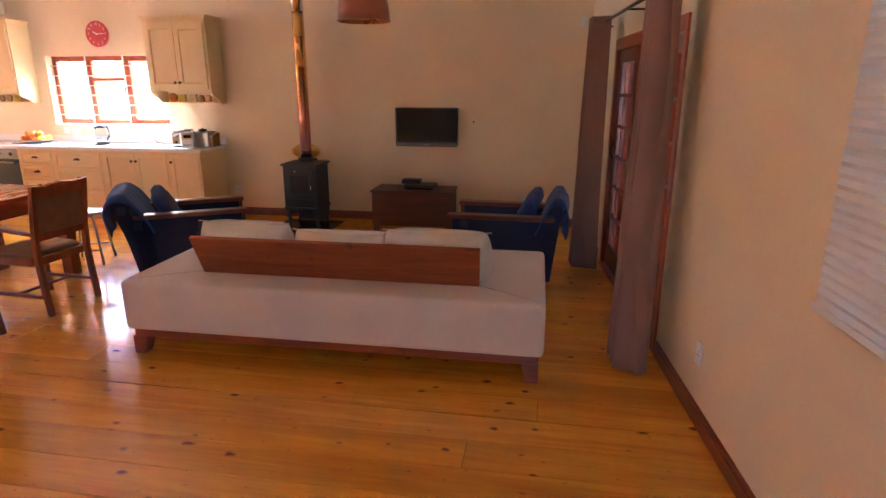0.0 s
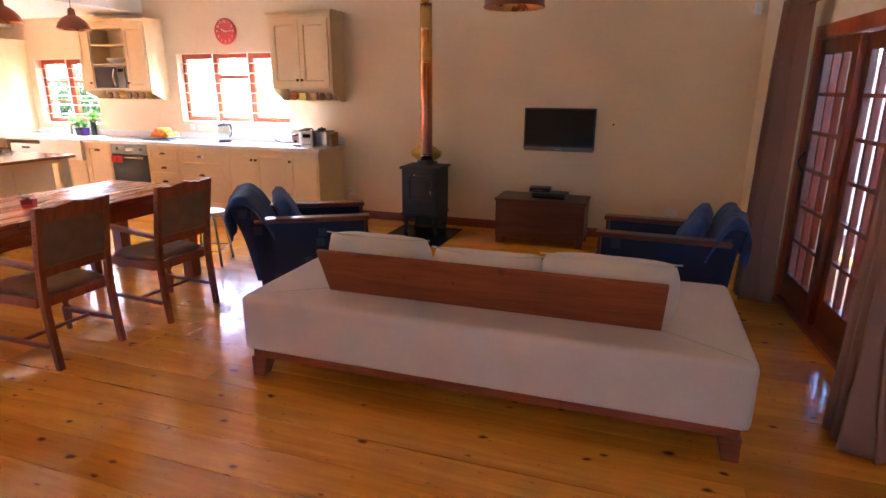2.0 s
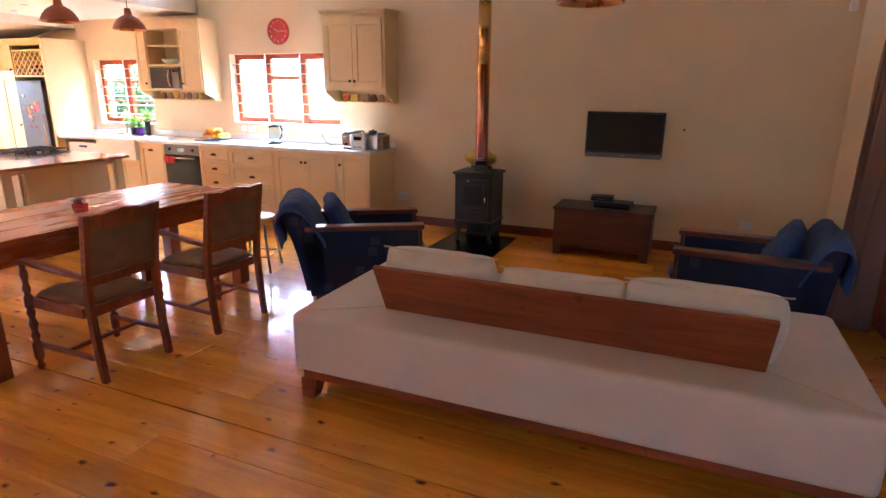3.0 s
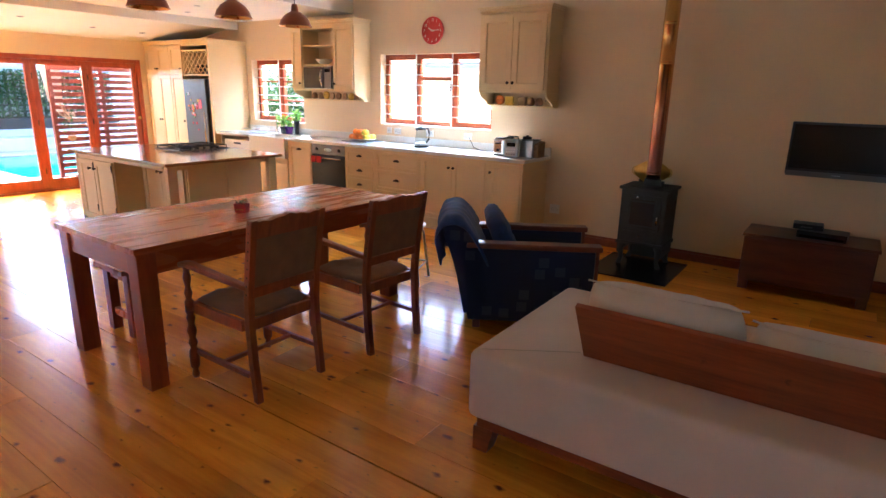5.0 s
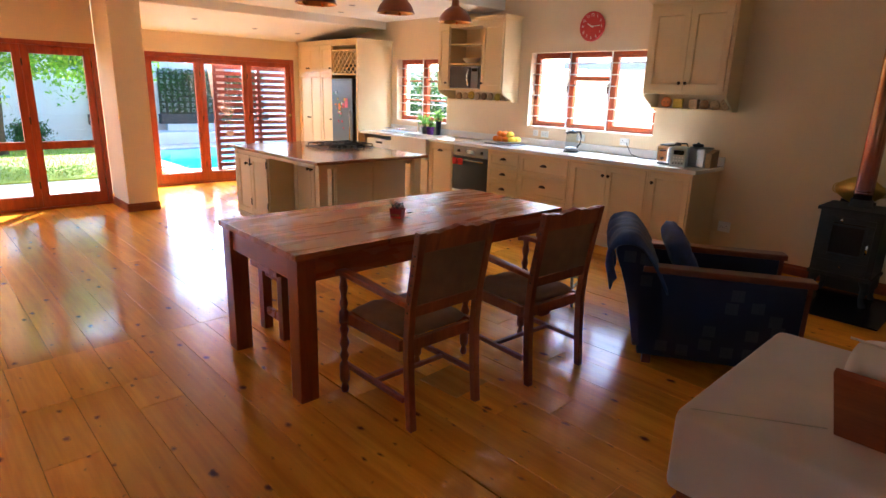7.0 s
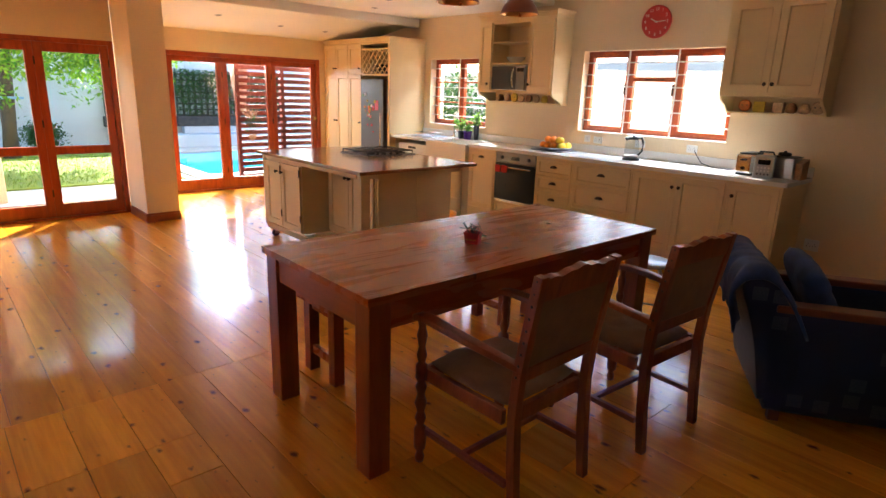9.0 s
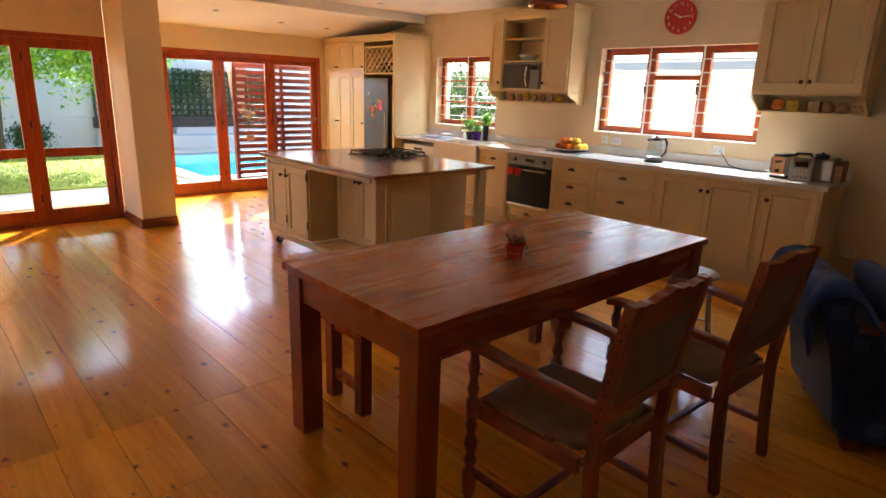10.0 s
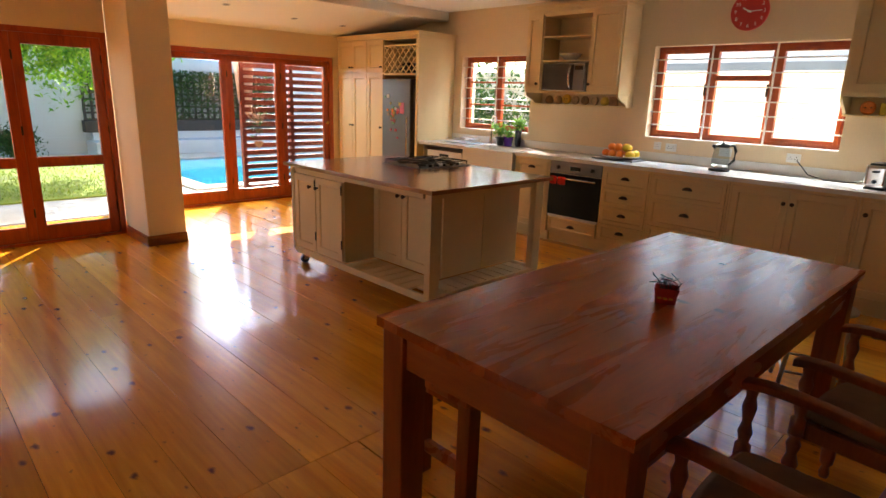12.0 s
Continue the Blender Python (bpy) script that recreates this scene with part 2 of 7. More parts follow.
def denim(name, base=(0.012, 0.020, 0.072)):
    """Blue upholstery with a pattern of scattered squares."""
    m, n, l, p = nodes_of(name)
    tc, br, no = n.new("ShaderNodeTexCoord"), n.new("ShaderNodeTexVoronoi"), n.new("ShaderNodeTexNoise")
    br.distance = "CHEBYCHEV"
    br.inputs["Scale"].default_value, br.inputs["Randomness"].default_value = 8.5, 0.6
    no.inputs["Scale"].default_value, no.inputs["Detail"].default_value = 160, 3
    l.new(tc.outputs["Object"], br.inputs["Vector"])
    l.new(tc.outputs["Object"], no.inputs["Vector"])
    lt = n.new("ShaderNodeMath")
    lt.operation = "LESS_THAN"
    l.new(br.outputs["Distance"], lt.inputs[0])
    lt.inputs[1].default_value = 0.28
    sp = n.new("ShaderNodeSeparateColor")
    l.new(br.outputs["Color"], sp.inputs[0])
    gt = n.new("ShaderNodeMath")
    gt.operation = "GREATER_THAN"
    l.new(sp.outputs[0], gt.inputs[0])
    gt.inputs[1].default_value = 0.55
    mu = n.new("ShaderNodeMath")
    mu.operation = "MULTIPLY"
    l.new(lt.outputs[0], mu.inputs[0])
    l.new(gt.outputs[0], mu.inputs[1])
    mu2 = n.new("ShaderNodeMath")
    mu2.operation = "MULTIPLY"
    l.new(mu.outputs[0], mu2.inputs[0])
    l.new(no.outputs[0], mu2.inputs[1])
    mix = n.new("ShaderNodeMix")
    mix.data_type = "RGBA"
    l.new(mu2.outputs[0], mix.inputs["Factor"])
    mix.inputs["A"].default_value, mix.inputs["B"].default_value = (*base, 1), (0.085, 0.095, 0.16, 1)
    l.new(mix.outputs["Result"], p.inputs["Base Color"])
    p.inputs["Roughness"].default_value, p.inputs["Sheen Weight"].default_value = 0.85, 0.25
    b = n.new("ShaderNodeBump")
    b.inputs["Strength"].default_value, b.inputs["Distance"].default_value = 0.3, 0.002
    l.new(no.outputs[0], b.inputs["Height"])
    l.new(b.outputs[0], p.inputs["Normal"])
    return m


def leafy(name, a, b):
    m, n, l, p = nodes_of(name)
    g, ramp = n.new("ShaderNodeNewGeometry"), n.new("ShaderNodeValToRGB")
    ramp.color_ramp.elements[0].color, ramp.color_ramp.elements[1].color = (*a, 1), (*b, 1)
    l.new(g.outputs["Random Per Island"], ramp.inputs[0])
    l.new(ramp.outputs[0], p.inputs["Base Color"])
    p.inputs["Roughness"].default_value = 0.55
    tl, mix = n.new("ShaderNodeBsdfTranslucent"), n.new("ShaderNodeMixShader")
    l.new(ramp.outputs[0], tl.inputs[0])
    mix.inputs[0].default_value = 0.4
    l.new(p.outputs[0], mix.inputs[1])
    l.new(tl.outputs[0], mix.inputs[2])
    l.new(mix.outputs[0], n["Material Output"].inputs[0])
    return m


M_WALL = surface("cream_plaster", (0.79, 0.614, 0.388), 0.75, vary=0.05, scale=1.6, fine=60, bump=0.12)
M_WALL_W = surface("white_plaster", (0.84, 0.79, 0.71), 0.75, vary=0.04, scale=1.6, fine=60, bump=0.12)
M_CEIL = surface("ceiling_paint", (0.86, 0.81, 0.72), 0.8, vary=0.03, scale=1.5, bump=0.05)
M_FLOOR = wood("pine_floor", (0.95, 0.425, 0.021), (0.70, 0.242, 0.009), 0.24, grain=(0.55, 7.5, 7.5), knots=0.44, knot_color=(0.17, 0.048, 0.010), coat=0.60, rand=0.20, bump=0.20, varnish=True)
M_PATCH = wood("floor_patch", (0.80, 0.40, 0.06), (0.60, 0.24, 0.02), 0.14, grain=(0.55, 7.5, 7.5), coat=0.8, bump=0.03)
M_GAP = surface("floor_gap", (0.03, 0.012, 0.004), 0.9)
M_SKIRT = wood("red_skirting", (0.30, 0.070, 0.020), (0.16, 0.030, 0.009), 0.3, grain=(6, 2, 12), coat=0.2)
M_MERANTI = wood("meranti", (0.46, 0.082, 0.011), (0.28, 0.038, 0.006), 0.32, grain=(12, 12, 1.6), coat=0.25)
M_MERANTI_D = wood("meranti_dark", (0.32, 0.075, 0.018), (0.16, 0.030, 0.008), 0.32, grain=(12, 12, 1.6), coat=0.2)
M_TABLE = wood("table_wood", (0.53, 0.125, 0.018), (0.33, 0.062, 0.010), 0.27, grain=(9, 1.1, 9), knots=0.06, coat=0.05, bump=0.008)
M_TABLE_END = wood("table_end_wood", (0.46, 0.115, 0.020), (0.32, 0.068, 0.012), 0.3, grain=(1.1, 9, 9), knots=0.06, coat=0.1, bump=0.012)
M_TABLE_LEG = wood("table_leg_wood", (0.40, 0.090, 0.018), (0.24, 0.045, 0.010), 0.3, grain=(9, 9, 1.1), knots=0.1, coat=0.1)
M_CHAIR = wood("chair_oak", (0.40, 0.100, 0.023), (0.20, 0.044, 0.010), 0.35, grain=(9, 9, 1.6), coat=0.15)
M_ISLTOP = wood("island_top", (0.42, 0.185, 0.070), (0.26, 0.095, 0.032), 0.2, grain=(1.3, 12, 12), knots=0.08, coat=0.3)
M_SOFAWOOD = wood("sofa_wood", (0.34, 0.080, 0.020), (0.17, 0.034, 0.009), 0.33, grain=(1.0, 10, 12), knots=0.15, coat=0.2)
M_STANDWOOD = wood("stand_wood", (0.16, 0.045, 0.018), (0.08, 0.020, 0.008), 0.4, grain=(1.5, 10, 14), coat=0.1)
M_ARMWOOD = wood("arm_wood", (0.20, 0.045, 0.018), (0.09, 0.018, 0.008), 0.28, grain=(1.5, 12, 12), coat=0.2)
M_CREAM = surface("cream_cabinet_paint", (0.77, 0.578, 0.298), 0.42, vary=0.04, scale=3, fine=120, bump=0.05)
# darker cream copy: shade of recesses and seams is put into the colour
M_CREAM_SHADE = surface("shaded_cream", (0.50, 0.42, 0.31), 0.6, vary=0.08)
M_STONE = surface("white_worktop", (0.78, 0.76, 0.72), 0.18, vary=0.05, scale=9, fine=200, bump=0.01)
M_FABRIC = surface("sofa_linen", (0.66, 0.525, 0.415), 0.9, vary=0.07, scale=4, fine=350, bump=0.35, sheen=0.3)
M_FABRIC2 = surface("cushion_cotton", (0.66, 0.57, 0.46), 0.92, vary=0.08, scale=7, fine=300, bump=0.35, sheen=0.3)
M_DENIM = denim("blue_upholstery")
M_DENIM_T = surface("blue_throw", (0.035, 0.068, 0.20), 0.9, vary=0.35, scale=14, fine=220, bump=0.4, sheen=0.1)
M_SEAT = surface("chair_cloth", (0.25, 0.135, 0.075), 0.9, vary=0.2, scale=12, fine=320, bump=0.4, sheen=0.05)
M_IRON = surface("cast_iron", (0.034, 0.034, 0.036), 0.6, vary=0.3, scale=9, fine=140, bump=0.2)
M_SLATE = surface("slate", (0.014, 0.014, 0.016), 0.25, vary=0.3, scale=5, bump=0.05)
M_FLUE = heat_tinted("heat_tinted_flue")
M_BRASS = surface("brass", (0.60, 0.40, 0.10), 0.3, 1.0, vary=0.12, scale=8, bump=0.03)
M_COPPER_OUT = surface("terracotta_enamel", (0.36, 0.115, 0.052), 0.35, 0.35, vary=0.12, scale=10, bump=0.03, coat=0.3)
M_COPPER_IN = surface("copper_lining", (0.78, 0.42, 0.15), 0.28, 1.0, vary=0.15, scale=12, bump=0.1)
M_BLACK = surface("black_plastic", (0.012, 0.012, 0.013), 0.35, vary=0.2, bump=0.02)
M_SCREEN = surface("screen_glass", (0.006, 0.006, 0.008), 0.12, vary=0.2, bump=0.0)
M_OVEN = surface("oven_glass", (0.008, 0.008, 0.010), 0.3, vary=0.2, bump=0.0)
M_OVEN.node_tree.nodes["Principled BSDF"].inputs["Specular IOR Level"].default_value = 0.15
M_GREYPL = surface("grey_plastic", (0.14, 0.13, 0.13), 0.4, vary=0.1)
M_STEEL = surface("brushed_steel", (0.52, 0.51, 0.49), 0.32, 1.0, vary=0.07, scale=3, fine=90, stretch=(1, 1, 14), bump=0.04)
M_STEEL_D = surface("dull_steel", (0.17, 0.165, 0.155), 0.46, 1.0, vary=0.08, scale=3, fine=90, stretch=(1, 1, 14), bump=0.04)
M_MWGLASS = surface("smoked_glass", (0.05, 0.04, 0.035), 0.25, vary=0.15, bump=0.0)
M_CHROME = surface("chrome", (0.75, 0.75, 0.76), 0.1, 1.0, vary=0.03, bump=0.0)
M_BRONZE = surface("dark_bronze", (0.075, 0.045, 0.028), 0.4, 0.8, vary=0.3, scale=30)
M_GLASS = glass_pane("window_glass")
M_BARS = surface("white_bar_paint", (0.78, 0.75, 0.70), 0.4, vary=0.05)
M_CURTAIN = surface("taupe_curtain", (0.30, 0.155, 0.105), 0.85, vary=0.12, scale=3, fine=260, bump=0.25, sheen=0.12)
M_BLIND = surface("blind_paper", (0.74, 0.73, 0.74), 0.8, vary=0.03, scale=5, bump=0.05)
M_WHITE = surface("white_plastic", (0.78, 0.77, 0.74), 0.35, vary=0.03, bump=0.01)
M_CERAMIC = surface("white_ceramic", (0.80, 0.78, 0.74), 0.12, vary=0.02, bump=0.0)
M_RED = surface("red_enamel", (0.55, 0.030, 0.025), 0.35, vary=0.1, scale=9, bump=0.02)
M_REDCLOTH = surface("red_cloth", (0.62, 0.020, 0.015), 0.85, vary=0.2, scale=20, fine=240, bump=0.4)
M_ORANGE = surface("orange_peel", (0.90, 0.24, 0.008), 0.42, vary=0.12, scale=14, fine=220, bump=0.3)
M_LEMON = surface("lemon_peel", (0.85, 0.58, 0.03), 0.42, vary=0.1, scale=14, fine=220, bump=0.3)
M_PURPLE = surface("purple_glaze", (0.10, 0.03, 0.22), 0.25, vary=0.15)
M_POTDARK = surface("dark_pot", (0.03, 0.028, 0.035), 0.4, vary=0.2)
M_LEAF = leafy("leaf_green", (0.07, 0.23, 0.02), (0.25, 0.46, 0.05))
M_LEAF_DARK = leafy("leaf_dark", (0.018, 0.06, 0.016), (0.06, 0.15, 0.035))
M_LEAF_TREE = leafy("tree_leaf", (0.05, 0.18, 0.012), (0.32, 0.50, 0.03))
M_BLADE = leafy("grass_blade", (0.12, 0.21, 0.015), (0.30, 0.38, 0.03))
M_BARK = surface("bark", (0.07, 0.05, 0.035), 0.9, vary=0.4, scale=8, fine=40, bump=0.6)
M_SLAT = wood("red_slat_wood", (0.24, 0.058, 0.034), (0.14, 0.030, 0.018), 0.45, grain=(10, 1.5, 10))
M_PAVE = surface("pale_paving", (0.50, 0.47, 0.42), 0.85, vary=0.12, scale=2.5, fine=60, bump=0.2)
# dark colour stands for shade on the ground outside the sliding door
M_SHADE_STRIP = surface("dark_shade_strip", (0.10, 0.060, 0.045), 0.8, vary=0.2, scale=4, fine=60, bump=0.2)
M_GRASS = surface("lawn", (0.19, 0.24, 0.025), 0.9, vary=0.4, scale=1.6, fine=45, bump=0.6)
M_WATER = surface("pool_water", (0.03, 0.26, 0.42), 0.06, vary=0.2, scale=2.5, fine=10, bump=0.15)
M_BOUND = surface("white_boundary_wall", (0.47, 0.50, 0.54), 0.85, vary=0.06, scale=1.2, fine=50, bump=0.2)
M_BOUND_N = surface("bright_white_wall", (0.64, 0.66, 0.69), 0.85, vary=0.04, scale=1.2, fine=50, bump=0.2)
# grey copy of the boundary white; the wall's shade is in its colour
M_SHADE_WALL = surface("shaded_boundary_wall", (0.34, 0.35, 0.36), 0.85, vary=0.08, scale=1.2, fine=50, bump=0.2)
M_ROOF = surface("grey_roof", (0.20, 0.22, 0.23), 0.6, vary=0.15, scale=2)
M_TRELLIS = surface("dark_trellis", (0.03, 0.025, 0.022), 0.7, vary=0.3, scale=6)
M_STONEWARE = surface("dried_gourd", (0.30, 0.17, 0.08), 0.6, vary=0.4, scale=25)
M_STRAW = surface("straw_yellow", (0.62, 0.42, 0.05), 0.6, vary=0.2, scale=25)
M_SLICE = surface("cut_wood_slice", (0.50, 0.33, 0.19), 0.7, vary=0.3, scale=40)
M_BOARD = surface("grey_slate_board", (0.22, 0.21, 0.21), 0.5, vary=0.15)

# ---- the shell ----
XW, XE, YN, YS, ZC = -10.93, 0.42, 7.0, -1.6, 3.5
XG = -9.97                     # wall with the garden doors
EAST = pose(XE, YN, 0, 0, 0, 4.75)   # the east wall stands a little askew: x outward, y along it

# floor: boards laid along x, with a seam across the room
fbm = bmesh.new()
box(fbm, -11.2, 1.6, -1.9, 7.25, -0.09, -0.022)
floor = struct("floor", fbm, M_GAP, "varnished knotty pine board floor, honey coloured and glossy")

# north wall with two kitchen windows
W1 = (-6.46, -4.79, 1.13, 1.99)
W2 = (-9.06, -7.93, 1.06, 1.95)
bm = bmesh.new()
xs = [-11.2, W2[0], W2[1], W1[0], W1[1], 0.75]
for a, b in ((0, 1), (2, 3), (4, 5)):
    box(bm, xs[a], xs[b], YN, 7.26, -0.1, ZC + 0.3)
for w in (W1, W2):
    box(bm, w[0], w[1], YN, 7.26, -0.1, w[2])
    box(bm, w[0], w[1], YN, 7.26, w[3], ZC + 0.3)
wall_n = struct("wall_north", bm, M_WALL, "cream plastered wall behind the stove and the kitchen")

# east wall with the glazed sliding door and a window with a blind
D0, D1, DT = -3.38, -1.43, 2.00     # door along the wall
V0, V1, VB, VT = -6.6, -5.03, 0.94, 2.1
bm = bmesh.new()
for y0, y1, z0, z1 in ((D1, 0.0, -0.1, ZC + 0.3), (D0, D1, DT, ZC + 0.3), (V1, D0, -0.1, ZC + 0.3), (V0, V1, -0.1, VB), (V0, V1, VT, ZC + 0.3), (-8.8, V0, -0.1, ZC + 0.3)):
    box(bm, 0.0, 0.26, y0, y1, z0, z1, EAST)
wall_e = struct("wall_east", bm, M_WALL, "cream plastered wall with a glazed sliding door")

# south wall, behind the walk, with unseen openings added to let in light
bm = bmesh.new()
for x0, x1 in ((-10.3, -7.6), (-6.9, -0.25), (0.15, 1.4)):
    box(bm, x0, x1, YS - 0.25, YS, -0.1, ZC + 0.3)
for x0, x1 in ((-7.6, -6.9), (-0.25, 0.15)):
    box(bm, x0, x1, YS - 0.25, YS, 2.25, ZC + 0.3)
struct("wall_south", bm, M_WALL, "plain cream plastered wall with unseen openings added for light")

# west: garden doors wall, the stub wall that ends in a pier, and the kitchen's end wall
G0, G1, GT = 0.24, 3.13, 1.93
bm = bmesh.new()
box(bm, XG - 0.24, XG, YS - 0.25, G0, -0.1, ZC + 0.3)
box(bm, XG - 0.24, XG, G0, G1, GT, ZC + 0.3)
struct("wall_west_garden", bm, M_WALL, "cream plastered wall over the timber garden doors")
bm = bmesh.new()
box(bm, -9.97, -9.32, G1 + 0.003, 3.48, -0.1, ZC + 0.3)
box(bm, XW - 0.24, -9.9705, 3.30, 3.48, -0.1, ZC + 0.3)
pier = struct("wall_pier", bm, M_WALL, "cream plastered pier between garden doors and kitchen", bevel=0.012)
K0, K1, KT = 3.92, 6.28, 1.93
bm = bmesh.new()
box(bm, XW - 0.24, XW, 3.48, K0, -0.1, 3.0)
box(bm, XW - 0.24, XW, K1, 7.0, -0.1, 3.0)
box(bm, XW - 0.24, XW, K0, K1, KT, 3.0)
struct("wall_west_kitchen", bm, M_WALL, "cream plastered end wall round the timber folding doors")

# ceilings: sloping lean-to, flat kitchen ceiling, high living room ceiling, and the beam
bm = bmesh.new()
vs = box(bm, XW - 0.24, -9.36, 3.48, 7.0, 2.18, 2.3)
for v in vs:
    if v.co.x > -10:
        v.co.z += 0.27
struct("ceiling_lean_to", bm, M_CEIL, "white sloping ceiling over the folding doors")
bm = bmesh.new()
box(bm, -9.36, -6.93, -1.6, 7.0, 2.50, 2.75)
struct("ceiling_kitchen", bm, M_CEIL, "white flat ceiling over the kitchen")
bm = bmesh.new()
box(bm, -9.53, -9.33, 3.48, 6.997, 2.39, 2.9)
struct("beam_kitchen", bm, M_CEIL, "white plastered beam", bevel=0.01)
bm = bmesh.new()
box(bm, -11.2, 1.8, -1.9, 7.3, ZC, ZC + 0.2)
struct("ceiling", bm, M_CEIL, "white ceiling of the living room")

# skirting boards with a rounded top
def skirting(name, m, length, at_end=True):
    b = bmesh.new()
    box(b, 0, length, -0.018, 0, 0, 0.075)
    box(b, 0, length, -0.012, 0, 0.075, 0.098)
    for v in b.verts:
        v.co = m @ v.co
    return struct(name, b, M_SKIRT, "dark red varnished timber skirting board", bevel=0.004)
skirting("baseboard_north", pose(-4.02, YN, 0), 4.42)
skirting("baseboard_east_far", EAST @ pose(0, 0, 0, 0, 0, -90), 1.25)
skirting("baseboard_east_near", EAST @ pose(0, D0 - 0.02, 0, 0, 0, -90), 5.1)
skirting("baseboard_pier_end", pose(-9.319, 3.115, 0, 0, 0, 90), 0.37)
skirting("baseboard_pier_side", pose(-9.93, 3.131, 0), 0.61)


# ---- windows and doors ----
def pane(parent, x0, x1, y0, y1, z0, z1, name="pane", m=None):
    b = bmesh.new()
    box(b, x0, x1, y0, y1, z0, z1, m)
    ob = part(name, b, M_GLASS, parent)
    ob.visible_shadow = False
    return ob


def kitchen_window(name, w, dividers, fan=None, glazing=()):
    x0, x1, z0, z1 = w
    win = tagged(new(name), "red-brown timber casement window with white burglar bars", "window", kind="structure")
    yf = 7.10
    b = bmesh.new()
    t = 0.036
    box(b, x0, x1, yf, yf + 0.07, z0 + 0.002, z0 + t)
    box(b, x0, x1, yf, yf + 0.07, z1 - t, z1 - 0.002)
    edges = [x0 + 0.002, *dividers, x1 - 0.002]
    for i, x in enumerate(edges):
        a = x if i == 0 else x - t if i == len(edges) - 1 else x - t / 2
        box(b, a, a + t, yf, yf + 0.07, z0 + t, z1 - t)
    part("window_frame", b, M_MERANTI, win, bevel=0.004)
    for i in range(len(edges) - 1):
        a, c = edges[i] + (t if i == 0 else t / 2), edges[i + 1] - (t if i == len(edges) - 2 else t / 2)
        lo, hi = z0 + t, z1 - t
        b = bmesh.new()
        s = 0.032
        spans = [(lo, hi)] if fan is None or i != 1 else [(lo, fan), (fan, hi)]
        if fan is not None and i == 1:
            s = 0.024
        for l2, h2 in spans:
            box(b, a, a + s, yf - 0.012, yf + 0.04, l2, h2)
            box(b, c - s, c, yf - 0.012, yf + 0.04, l2, h2)
            box(b, a + s, c - s, yf - 0.012, yf + 0.04, l2, l2 + s)
            box(b, a + s, c - s, yf - 0.012, yf + 0.04, h2 - s, h2)
        for g in glazing:
            zz = lo + (hi - lo) * g
            box(b, a + s, c - s, yf, yf + 0.03, zz - 0.011, zz + 0.011)
        part("sash", b, M_MERANTI, win, bevel=0.003)
        pane(win, a + 0.01, c - 0.01, yf + 0.018, yf + 0.022, lo + 0.01, hi - 0.01)
        b = bmesh.new()
        box(b, c - 0.035, c - 0.02, yf - 0.03, yf - 0.012, (lo + hi) / 2 - 0.02, (lo + hi) / 2 + 0.09)
        part("handle", b, M_BRONZE, win, bevel=0.003)
    for x in dividers:
        b = bmesh.new()
        rod(b, (x, 7.045, z0 + 0.001), (x, 7.045, z1 - 0.001), 0.009, n=8)
        part("upright_bar", b, M_BARS, win)
    n = 7
    for i in range(1, n):
        zz = z0 + (z1 - z0) * i / n
        b = bmesh.new()
        rod(b, (x0 + 0.001, 7.045, zz), (x1 - 0.001, 7.045, zz), 0.006, n=8)
        part("burglar_bar", b, M_BARS, win)
    b = bmesh.new()
    box(b, x0 - 0.0, x1 + 0.0, 7.0 + 0.004, yf, z0 - 0.02, z0 + 0.004)
    part("window_sill", b, M_WALL_W, win, bevel=0.002)
    return win


kitchen_window("window_1", W1, (-5.92, -5.38), fan=1.70)
kitchen_window("window_2", W2, (-8.50,), glazing=(0.333, 0.667))


def glazed_leaf(parent, y0, y1, z0, z1, mid, mat, x=0.0, stile=0.080, bottom=0.14, top=0.095, thick=0.045, m=None):
    """A door leaf along y with an upper and a lower pane; or with one pane when mid is None."""
    b = bmesh.new()
    box(b, x, x + thick, y0, y0 + stile, z0, z1, m)
    box(b, x, x + thick, y1 - stile, y1, z0, z1, m)
    box(b, x, x + thick, y0 + stile, y1 - stile, z0, z0 + bottom, m)
    box(b, x, x + thick, y0 + stile, y1 - stile, z1 - top, z1, m)
    if mid is not None:
        box(b, x, x + thick, y0 + stile, y1 - stile, mid - 0.045, mid + 0.045, m)
    leaf = part("door_leaf", b, mat, parent, bevel=0.004)
    pane(leaf, x + 0.02, x + 0.025, y0 + stile - 0.01, y1 - stile + 0.01, z0 + bottom - 0.01, z1 - top + 0.01, m=m)
    return leaf


# garden doors
doors = tagged(new("door_1"), "orange-red timber garden doors with glass in upper and lower panes", "door", kind="structure")
bm = bmesh.new()
for y0, y1, z0, z1 in ((G0, G0 + 0.05, 0, GT), (G1 - 0.05, G1 + 0.001, 0, GT), (G0 + 0.05, G1 - 0.05, GT - 0.05, GT), (G0 + 0.05, G1 - 0.05, 0.0, 0.025)):
    box(bm, XG - 0.13, XG - 0.012, y0, y1, z0, z1)
part("door_frame", bm, M_MERANTI, doors, bevel=0.004)
wl = (G1 - G0 - 0.1) / 4
for i in range(4):
    leaf = glazed_leaf(doors, G0 + 0.0505 + i * wl, G0 + 0.0495 + (i + 1) * wl, 0.0255, GT - 0.0505, 0.755, M_MERANTI, x=XG - 0.09)
    for hz in (0.25, 1.0, 1.65):
        b = bmesh.new()
        rod(b, (XG - 0.04, G0 + 0.05 + (i + 1) * wl, hz), (XG - 0.04, G0 + 0.05 + (i + 1) * wl, hz + 0.08), 0.008, n=8)
        part("hinge", b, M_BRONZE, leaf)

